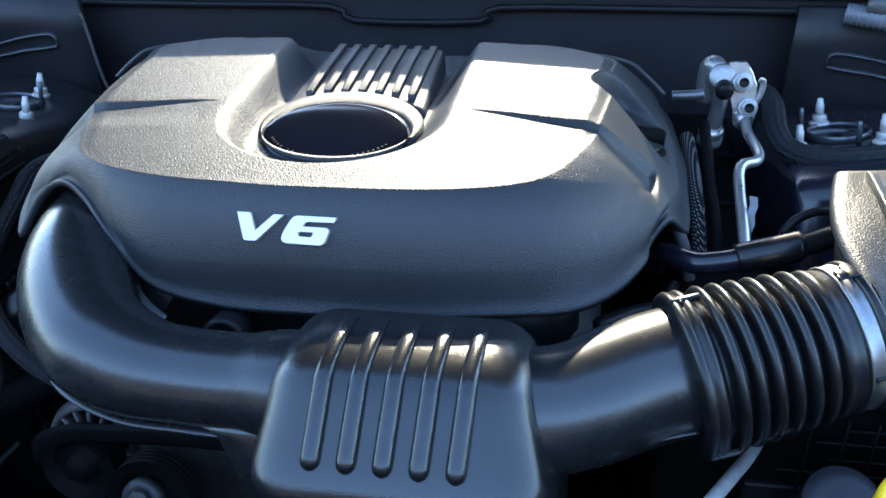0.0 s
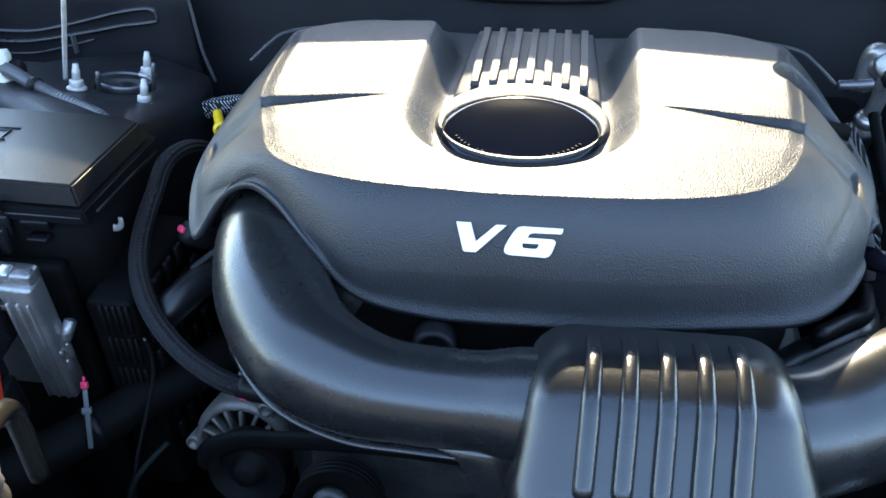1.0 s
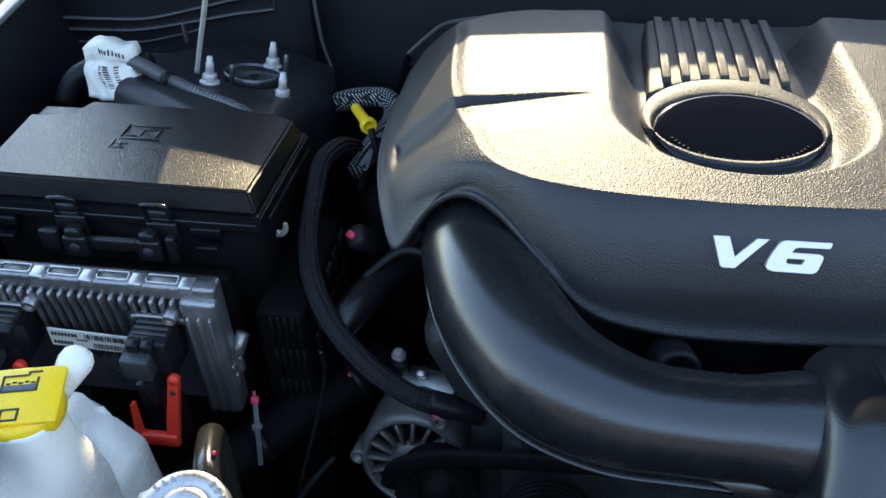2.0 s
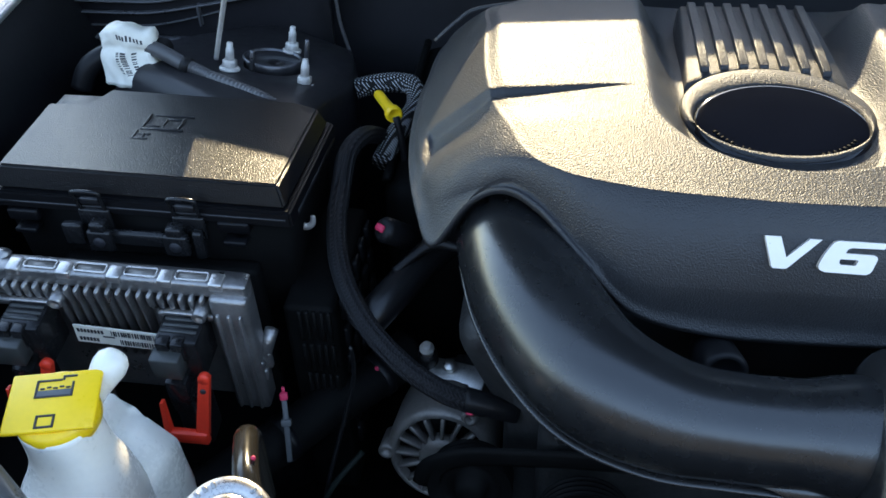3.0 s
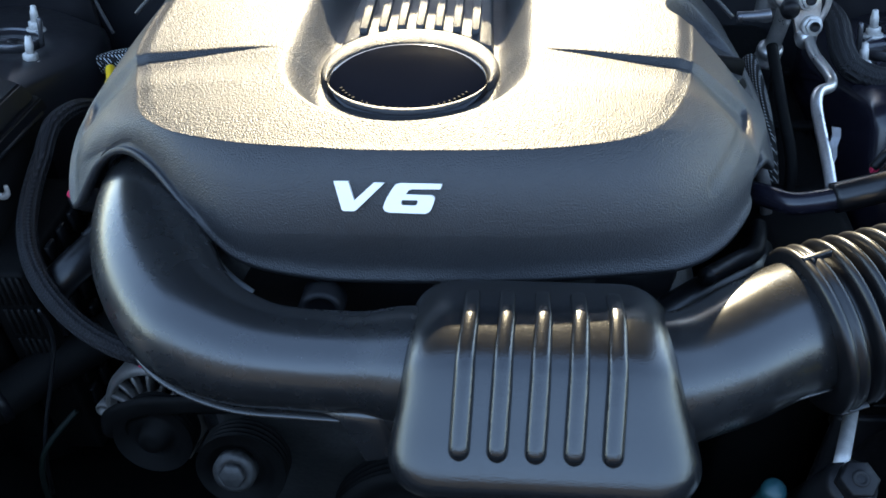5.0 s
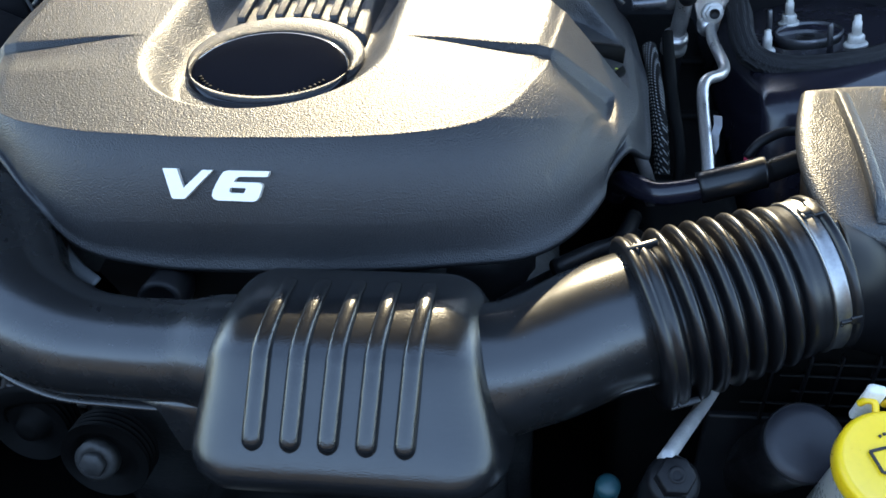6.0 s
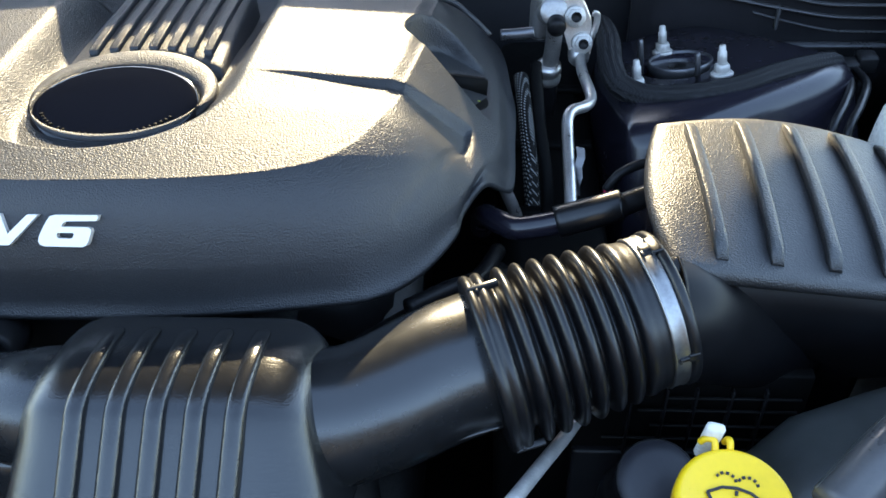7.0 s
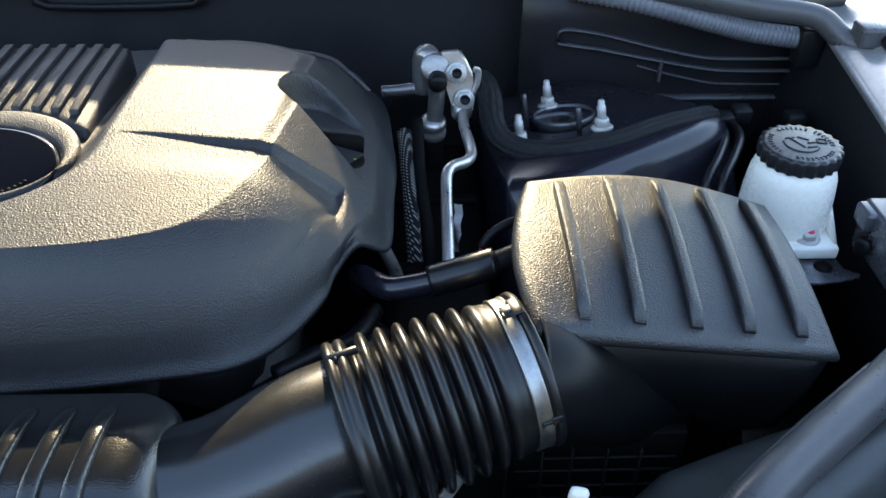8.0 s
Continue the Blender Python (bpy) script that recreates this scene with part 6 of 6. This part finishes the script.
def vacuum_hose():
    ob = thing("breather_hose", "shiny black breather hose with a rubber cuff", "hose")
    bm = bmesh.new()
    pipe(bm, [(0.286, -0.020, 0.90), (0.288, -0.035, 0.925), (0.298, -0.058, 0.938), (0.313, -0.072, 0.942), (0.331, -0.073, 0.945), (0.350, -0.073, 0.950)], 0.0095, per=6, sides=18)
    part("pipe", bm, M_PAINT, ob)
    bm = bmesh.new()
    pipe(bm, [(0.344, -0.073, 0.949), (0.374, -0.070, 0.957), (0.390, -0.066, 0.960), (0.396, -0.065, 0.961), (0.420, -0.055, 0.965)], lambda u: 0.0125 if u < 0.66 else 0.009, per=5, sides=18)
    part("cuff", bm, M_RUBBER, ob)
    bm = bmesh.new()
    pipe(bm, [(0.386, -0.032, 0.950), (0.395, -0.028, 0.962), (0.412, -0.022, 0.968), (0.43, -0.015, 0.965)], 0.004, per=4, sides=10)
    part("wire", bm, M_DARK, ob)
    bm = bmesh.new()
    block(bm, (0.384, -0.035, 0.946), (0.390, -0.029, 0.952), 0.001)
    part("mark", bm, M_PINK, ob, "red paint dot")
    return ob


vacuum_hose()
TOWER_LOOM = [(0.398, 0.24, 0.960), (0.402, 0.21, 0.973), (0.406, 0.18, 0.972), (0.408, 0.152, 0.958), (0.420, 0.134, 0.947), (0.453, 0.122, 0.944), (0.513, 0.128, 0.948), (0.565, 0.150, 0.953), (0.598, 0.166, 0.952), (0.620, 0.180, 0.948), (0.634, 0.196, 0.938), (0.638, 0.206, 0.918)]
tower_loom = thing("braided_harness", "thick black braided wiring sleeve across the strut tower", "wiring")
bm = bmesh.new()
pipe(bm, TOWER_LOOM, 0.0118, sides=40, per=8, flute=0.86)
part("sleeve", bm, M_BRAID, tower_loom)
rng = random.Random(8)
for k in range(7):
    # loose strands where the sleeve ends
    dx, dy, dz = (rng.uniform(-1, 1) * 0.008 for _ in range(3))
    bm = bmesh.new()
    pipe(bm, [(0.630, 0.190 + dy, 0.942 + dz), (0.637 + dx * 0.5, 0.202 + dy, 0.926 + dz), (0.642 + dx, 0.208 + dy, 0.902 + dz), (0.642 + dx, 0.212 + dy, 0.87)], 0.0022, per=4, sides=8)
    part("strand", bm, M_RUBBER, tower_loom)
for x in (0.634, 0.649):
    hose("brake_line", "thin black brake line beside the reservoir", [(x + 0.012, 0.205, 0.928), (x + 0.006, 0.160, 0.938), (x - 0.012, 0.12, 0.938), (x - 0.030, 0.09, 0.93), (x - 0.035, 0.07, 0.90)], 0.0042, M_RUBBER, "brake line")
for x, y, z in ((0.637, 0.222, 0.930), (0.656, 0.215, 0.926), (0.676, 0.222, 0.930), (0.735, 0.222, 0.922)):
    bm = bmesh.new()
    block(bm, (x - 0.010, y - 0.010, z - 0.010), (x + 0.010, y + 0.010, z + 0.008), 0.003)
    pipe(bm, [(x, y, z - 0.06), (x, y, z)], 0.005, per=2, sides=10)
    tagged(part("line_clip", bm, M_DARK), "black plastic clip for brake lines", "clip", "brake line clips")


def brake_reservoir():
    ob = thing("brake_reservoir", "milky white brake fluid reservoir with a black ribbed cap", "reservoir")
    c = Vector((0.657, 0.040, 0.0))
    bm = bmesh.new()
    lathe(bm, [(0.030, 0.80), (0.033, 0.86), (0.0385, 0.895), (0.0390, 0.925), (0.0378, 0.956), (0.0360, 0.973), (0.0330, 0.982), (0.026, 0.990)], Matrix.Translation(c), 44)
    part("bottle", bm, M_WHITE, ob)
    bm = bmesh.new()
    lathe(bm, [(0.028, 0.986), (0.0312, 0.9865), (0.0320, 0.988), (0.0320, 0.9985), (0.0314, 1.0003), (0.0295, 1.0008), (0.001, 1.0008)], Matrix.Translation(c) @ pose(0, 0, 0), 132, lambda k, i: 1.0 + ((0.0, 0.012, 0.05, 0.075, 0.05, 0.012)[k % 6] if 1 <= i <= 4 else 0))
    cap = part("cap", sharp(bm, 50), M_CAP, ob, "black scalloped screw cap with raised print")
    rng = random.Random(4)
    for k in range(40):
        if k in (4, 5, 14, 15, 16, 27, 28, 36):
            continue
        bm = bmesh.new()
        wd = 0.0007 + rng.random() * 0.0007
        m = Matrix.Translation(c) @ Matrix.Rotation(radians(9 * k), 4, "Z")
        block(bm, (-wd, 0.0235, 1.0004), (wd, 0.0243, 1.0014), 0.0002, m, 1)
        block(bm, (-wd, 0.0240, 1.0004), (-wd + 0.0008, 0.0272, 1.0014), 0.0002, m, 1)
        if rng.random() < 0.6:
            block(bm, (-wd, 0.0264, 1.0004), (wd, 0.0272, 1.0014), 0.0002, m, 1)
        part("raised_bar", bm, M_INK, cap)
    bm = bmesh.new()
    pipe(bm, [c + Vector((0.0145 * math.cos(radians(a)), 0.0145 * math.sin(radians(a)), 1.0010)) for a in range(165, 331, 15)], 0.0009, per=2, sides=8)
    block(bm, (-0.0095, -0.0009, 1.0004), (0.0085, 0.0009, 1.0016), 0.0003, Matrix.Translation(c) @ pose(-0.003, 0.001, 0, 0, 0, -62), 1)
    block(bm, (-0.0045, -0.0008, 1.0004), (0.0045, 0.0008, 1.0016), 0.0003, Matrix.Translation(c) @ pose(-0.007, 0.009, 0, 0, 0, 12), 1)
    block(bm, (-0.005, -0.0009, 1.0004), (0.005, 0.0009, 1.0016), 0.0003, Matrix.Translation(c) @ pose(0.004, 0.008, 0, 0, 0, -35), 1)
    block(bm, (-0.004, -0.0008, 1.0004), (0.004, 0.0008, 1.0016), 0.0003, Matrix.Translation(c) @ pose(0.009, 0.001, 0, 0, 0, 8), 1)
    block(bm, (-0.0045, -0.0008, 1.0004), (0.0045, 0.0008, 1.0016), 0.0003, Matrix.Translation(c) @ pose(0.007, -0.006, 0, 0, 0, 12), 1)
    for dx, dy, w, h in ((0, 0.0032, 0.0036, 0.0007), (0, -0.0032, 0.0036, 0.0007), (-0.0036, 0, 0.0007, 0.0036), (0.0036, 0, 0.0007, 0.0036)):
        block(bm, (dx - w, dy - h, 1.0004), (dx + w, dy + h, 1.0016), 0.0002, Matrix.Translation(c) @ pose(0.0180, 0.003, 0, 0, 0, -12), 1)
    part("raised_sign", bm, M_INK, cap)
    bm = bmesh.new()
    block(bm, (0.640, -0.009, 0.915), (0.692, 0.030, 0.927), 0.0025)
    bridge(bm, [[Vector((x, y, z)) for y, z in ((-0.006, 0.924), (0.034, 0.924), (0.034, 0.952), (0.026, 0.950))] for x in (0.6885, 0.6915)])
    part("shelf", bm, M_WHITE, ob, "white moulded fixing tab")
    bm = bmesh.new()
    m = aim((0.668, 0.006, 0.927), (0, -0.2, 1))
    lathe(bm, [(0.0112, 0.0), (0.0112, 0.0022), (0.0100, 0.0032), (0.0075, 0.0036)], m, 24)
    hexnut(bm, m @ pose(0, 0, 0.003), 0.0078, 0.0060)
    screw = part("screw", sharp(bm), M_STUD, ob, "dull zinc flanged screw")
    bm = bmesh.new()
    for k, (dx, dy, r) in enumerate(((0.001, -0.001, 0.0030), (-0.0015, 0.0018, 0.0022), (0.0028, 0.0012, 0.0018))):
        lathe(bm, [(r, 0.0088), (r, 0.0093 + 0.0001 * k), (r * 0.6, 0.0098 + 0.0001 * k), (0.0003, 0.0099 + 0.0001 * k)], m @ pose(dx, dy, 0), 12)
    part("mark", bm, M_PINK, screw, "red paint dab")
    return ob


brake_reservoir()


def brake_bracket():
    ob = thing("reservoir_bracket", "dark painted bracket with a round hole under the reservoir", "bracket")
    bm = bmesh.new()
    bridge(bm, [[Vector((x, y, z)) for x, y in ((0.640, -0.036), (0.668, -0.038), (0.690, -0.034), (0.704, -0.030), (0.705, -0.026), (0.694, -0.020), (0.690, 0.004), (0.686, 0.010), (0.640, 0.010))] for z in (0.9105, 0.914)])
    part("plate", sharp(bm, 40), M_SHEEN, ob)
    bm = bmesh.new()
    block(bm, (0.652, -0.014, 0.72), (0.662, 0.010, 0.9100), 0.003)
    part("leg", bm, M_PIT, ob)
    # near-black disc on the plate in place of a shaded hole
    bm = bmesh.new()
    lathe(bm, [(0.0078, -0.001), (0.0078, 0.0008), (0.001, 0.0008)], aim((0.677, -0.018, 0.914), (0, 0, 1)), 20)
    part("hole", bm, M_PIT, ob)
    return ob


brake_bracket()


def relay_box():
    ob = thing("relay_box", "black plastic box on the wing's inner edge", "relay box")
    bm = bmesh.new()
    block(bm, (0.706, -0.065, 0.925), (0.765, 0.006, 0.970), 0.004)
    block(bm, (0.699, -0.020, 0.950), (0.712, 0.004, 0.968), 0.003)
    part("housing", bm, M_SHEEN, ob)
    bm = bmesh.new()
    hexnut(bm, aim((0.707, -0.018, 0.938), (-0.8, -0.6, 0.1)), 0.0085, 0.010)
    lathe(bm, [(0.0115, -0.002), (0.0115, 0.0015), (0.008, 0.002)], aim((0.707, -0.018, 0.938), (-0.8, -0.6, 0.1)), 20)
    part("bolt", sharp(bm), M_DARK, ob)
    return ob


relay_box()
hose("wing_tube", "thick dark plastic tube along the wing's top", [(0.52, 0.33, 1.035), (0.618, 0.305, 1.028), (0.694, 0.295, 1.017), (0.742, 0.287, 1.013), (0.764, 0.280, 1.008), (0.780, 0.268, 0.996), (0.794, 0.256, 0.990), (0.812, 0.248, 0.994)], 0.0125, M_TUBE, "tube", sides=18, per=8)
conduit("ribbed_conduit", "grey corrugated conduit behind the apron's top", [(0.50, 0.335, 1.022), (0.57, 0.315, 1.016), (0.647, 0.305, 0.999), (0.70, 0.30, 0.987), (0.757, 0.297, 0.980)], 0.012, 0.005, M_PALE)
bm = bmesh.new()
block(bm, (0.748, 0.280, 0.952), (0.774, 0.305, 0.996), 0.004)
tagged(part("tube_holder", bm, M_DARK), "dark plastic holder for the tubes", "holder")


def headlamp_housing():
    ob = thing("headlamp_housing", "smooth black plastic headlamp housing", "headlamp")
    bm = bmesh.new()
    rings = []
    for k, (x, w, z) in enumerate(((0.455, 0.020, 0.872), (0.470, 0.048, 0.890), (0.50, 0.066, 0.910), (0.55, 0.080, 0.922), (0.61, 0.092, 0.930), (0.68, 0.10, 0.934), (0.70, 0.10, 0.929))):
        front = -0.275 + 0.16 * (x - 0.455) / 0.245 - w
        back = min(-0.210 + 0.235 * (x - 0.455), front + 2 * w)
        yc, w = (front + back) / 2, (back - front) / 2
        ring = []
        for i in range(28):
            a = 2 * math.pi * i / 28
            ring.append(Vector((x, yc + w * math.copysign(abs(math.cos(a)) ** 0.7, math.cos(a)), z - 0.08 + 0.08 * math.copysign(abs(math.sin(a)) ** 0.7, math.sin(a)))))
        rings.append(ring)
    bridge(bm, rings)
    part("housing", bm, M_LAMP, ob)
    bm = bmesh.new()
    pipe(bm, [(0.545, -0.29, 0.905), (0.575, -0.235, 0.925), (0.612, -0.195, 0.940)], 0.004, per=4, sides=8)
    part("edge_ridge", bm, M_LAMP, ob)
    return ob


headlamp_housing()
FILLER = [(0.70, -0.145, 0.962), (0.646, -0.186, 0.952), (0.583, -0.233, 0.948), (0.531, -0.275, 0.945), (0.49, -0.31, 0.93)]
filler_tube = thing("washer_filler_tube", "thick grey-black filler tube in front of the housing", "tube")
bm = bmesh.new()
pipe(bm, FILLER, 0.0155, sides=24)
part("tube", bm, M_TUBE, filler_tube)
bm = bmesh.new()
pipe(bm, [Vector(p) + Vector((-0.0085, 0.0105, 0.0045)) for p in FILLER[1:]], 0.0024, sides=8)
part("seam", bm, M_LAMP, filler_tube, "raised mould seam along the tube")


hose("support_tube", "thick grey-black tube beside the coolant tank", [(-0.66, -0.222, 0.985), (-0.58, -0.287, 0.977), (-0.517, -0.343, 0.965), (-0.474, -0.373, 0.944), (-0.43, -0.405, 0.915)], 0.0135, M_TUBE, "tube", sides=20)


def washer_tank():
    ob = thing("washer_tank", "white washer tank neck with a yellow flip cap", "washer tank")
    m = aim((0.437, -0.3005, 0.9145), (0.02, -0.22, 1), 90)
    bm = bmesh.new()
    lathe(bm, [(0.028, -0.20), (0.028, -0.012), (0.0305, -0.010), (0.0305, -0.004), (0.026, -0.002)], m, 36)
    part("neck", bm, M_WHITE, ob)
    bm = bmesh.new()
    lathe(bm, [(0.0335, -0.006), (0.0350, -0.004), (0.0352, 0.006), (0.0340, 0.009), (0.0315, 0.0098), (0.0305, 0.0090), (0.001, 0.0092)], m, 56)
    cap = part("cap", bm, M_YELLOW, ob, "yellow round washer cap")
    nz = Vector((0.02, -0.22, 1)).normalized()
    ux = (Vector((1, 0, 0)) - nz * nz.x).normalized()
    uy = nz.cross(ux)
    f = Matrix((ux, uy, nz)).transposed().to_4x4()
    f.translation = (0.437, -0.3005, 0.9145)
    f = f @ pose(0, 0, 0, 0, 0, -12)
    def bar(a, b, w=0.0011):
        bm = bmesh.new()
        w *= 0.75
        a, b = Vector((a[0] * 0.88, a[1] * 0.88 + 0.004, 0.0097)), Vector((b[0] * 0.88, b[1] * 0.88 + 0.004, 0.0097))
        d = (b - a).normalized()
        s = d.cross(Vector((0, 0, 1))) * w
        up = Vector((0, 0, 0.0009))
        ring0 = [f @ q for q in (a - s, a + s, a + s + up, a - s + up)]
        ring1 = [f @ q for q in (b - s, b + s, b + s + up, b - s + up)]
        bridge(bm, [ring0, ring1])
        part("sign_bar", bm, M_INK, cap, smooth=False)
    bar((-0.0190, -0.001), (-0.0095, 0.0045)), bar((-0.0095, 0.0045), (0.0, 0.006)), bar((0.0, 0.006), (0.0095, 0.0045)), bar((0.0095, 0.0045), (0.0190, -0.001))
    bar((-0.0190, -0.001), (-0.0105, -0.014)), bar((0.0190, -0.001), (0.0105, -0.014))
    bar((-0.0105, -0.014), (0.0, -0.0115)), bar((0.0, -0.0115), (0.0105, -0.014))
    for k in range(4):
        bar((0, 0.004 - 0.0058 * k), (0, 0.0008 - 0.0058 * k), 0.0012)
    for s in (-1, 1):
        for k in range(5):
            a = radians(8 + 34 * k)
            bar((s * 0.0072 + 0.0066 * math.cos(a), 0.0095 + 0.0058 * math.sin(a)), (s * 0.0072 + 0.0066 * math.cos(a + 0.3), 0.0095 + 0.0058 * math.sin(a + 0.3)), 0.0011)
    bm = bmesh.new()
    pipe(bm, [f @ Vector(p) for p in ((-0.013, 0.031, 0.006), (-0.0145, 0.037, 0.009), (-0.019, 0.0385, 0.007), (-0.0215, 0.038, 0.002))], 0.0022, per=4, sides=8)
    part("hinge_loop", bm, M_YELLOW, ob)
    bm = bmesh.new()
    pipe(bm, [f @ Vector(p) for p in ((-0.004, 0.032, 0.005), (-0.005, 0.038, 0.009), (-0.006, 0.041, 0.007), (-0.007, 0.042, 0.001))], 0.0022, per=4, sides=8)
    part("hinge_loop", bm, M_YELLOW, ob)
    bm = bmesh.new()
    block(bm, (-0.0215, 0.0385, -0.022), (-0.0095, 0.0455, 0.019), 0.0034, f)
    part("tether", bm, M_WHITE, ob, "white tether tab")
    bm = bmesh.new()
    block(bm, (0.38, -0.345, 0.62), (0.50, -0.24, 0.745), 0.02)
    part("tank", bm, M_WHITE, ob)
    return ob


washer_tank()


def steering_cap():
    ob = thing("round_dark_cap", "dull dark grey round cap low beside the washer tank", "cap")
    m = aim((0.409, -0.243, 0.860), (0.0, -0.55, 1))
    bm = bmesh.new()
    lathe(bm, [(0.026, -0.20), (0.026, -0.016), (0.0275, -0.014), (0.0280, -0.002), (0.0265, 0.001), (0.018, 0.002), (0.001, 0.0045)], m, 40)
    part("cap", bm, mat("dark_grey_cap", (0.022, 0.022, 0.028), 0.45), ob)
    bm = bmesh.new()
    lathe(bm, [(0.0262, 0.0006), (0.0272, 0.0010), (0.0280, 0.0004), (0.0284, -0.0010), (0.0278, -0.003)], m, 48)
    part("rim", bm, M_DARK, ob, "rounded black edge of the cap")
    return ob


steering_cap()


def lattice():
    ob = thing("lattice_tray", "black plastic lattice under the air box", "tray")
    for x in (0.398, 0.423, 0.4445, 0.470, 0.494):
        bm = bmesh.new()
        block(bm, (x - 0.0009, -0.182, 0.805), (x + 0.0009, -0.176, 0.880), 0.0005, seg=1)
        part("upright", bm, M_DARK, ob)
    for z, x0, x1 in ((0.871, 0.424, 0.52), (0.857, 0.404, 0.52), (0.8395, 0.415, 0.52), (0.824, 0.38, 0.52)):
        bm = bmesh.new()
        block(bm, (x0, -0.1805, z - 0.0012), (x1, -0.178, z + 0.0006), 0.0004, seg=1)
        part("crossbar", bm, M_SLAT, ob)
    bm = bmesh.new()
    block(bm, (0.36, -0.170, 0.78), (0.53, -0.160, 0.885), 0.002)
    part("backing", bm, M_PIT, ob)
    bm = bmesh.new()
    block(bm, (0.36, -0.176, 0.60), (0.53, -0.165, 0.80), 0.003)
    part("base", bm, M_DARK, ob)
    return ob


lattice()


def stay_rod():
    ob = thing("stay_rod", "grey metal stay with a black hexagon bolt at its end", "bracket")
    bm = bmesh.new()
    pipe(bm, [(0.306, -0.292, 0.899), (0.33, -0.243, 0.875), (0.351, -0.20, 0.853), (0.366, -0.165, 0.835)], 0.0050, per=4, sides=14)
    part("rod", bm, M_STUD, ob)
    bm = bmesh.new()
    hexnut(bm, aim((0.311, -0.304, 0.896), (0.0, -0.4, 1)), 0.0125, 0.014)
    lathe(bm, [(0.0055, 0.013), (0.0055, 0.0148), (0.003, 0.0145), (0.001, 0.010)], aim((0.311, -0.304, 0.896), (0.0, -0.4, 1)), 16)
    part("bolt", sharp(bm), M_DARK, ob)
    bm = bmesh.new()
    lathe(bm, [(0.017, -0.25), (0.017, -0.004), (0.014, 0.0)], aim((0.311, -0.304, 0.896), (0.0, -0.4, 1)), 24)
    part("post", bm, M_DARK, ob)
    return ob


stay_rod()
bm = bmesh.new()
lathe(bm, [(0.008, -0.20), (0.008, 0.0), (0.0085, 0.002), (0.0085, 0.008), (0.006, 0.011), (0.001, 0.012)], aim((0.274, -0.283, 0.850), (0, -0.3, 1)), 20)
tagged(part("teal_cap", bm, mat("teal_plastic", (0.01, 0.05, 0.06), 0.4)), "small dark teal plastic cap low beside the duct", "cap")
hose("low_hose", "dark hose low in front of the engine", [(0.20, -0.17, 0.90), (0.24, -0.14, 0.905), (0.28, -0.11, 0.90), (0.30, -0.06, 0.88)], 0.014, M_RUBBER)
hose("low_pipe", "thin dark pipe below the cover's corner", [(0.235, -0.15, 0.93), (0.262, -0.125, 0.925), (0.285, -0.10, 0.915), (0.30, -0.05, 0.90)], 0.007, M_DARK, "pipe")
# filler block with ribs, added so the gap beside the engine stays dark
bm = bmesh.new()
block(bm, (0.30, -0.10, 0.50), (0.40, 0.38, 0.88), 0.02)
right_filler = thing("right_filler", "near-black filler block that keeps the gap right of the engine dark", "housing")
part("body", bm, M_PIT, right_filler)
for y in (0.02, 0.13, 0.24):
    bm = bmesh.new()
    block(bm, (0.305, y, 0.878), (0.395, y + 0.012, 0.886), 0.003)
    part("rib", bm, M_PIT, right_filler)
# the same kind of added dark filler on the left, with an edge bar
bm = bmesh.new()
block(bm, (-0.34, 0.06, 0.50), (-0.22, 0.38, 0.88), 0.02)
left_filler = thing("left_filler", "near-black filler block that keeps the gap left of the engine dark", "shield")
part("body", bm, M_PIT, left_filler)
bm = bmesh.new()
pipe(bm, [(-0.335, 0.07, 0.882), (-0.335, 0.20, 0.882), (-0.335, 0.37, 0.882)], 0.005, sides=8)
part("filler_edge", bm, M_PIT, left_filler)
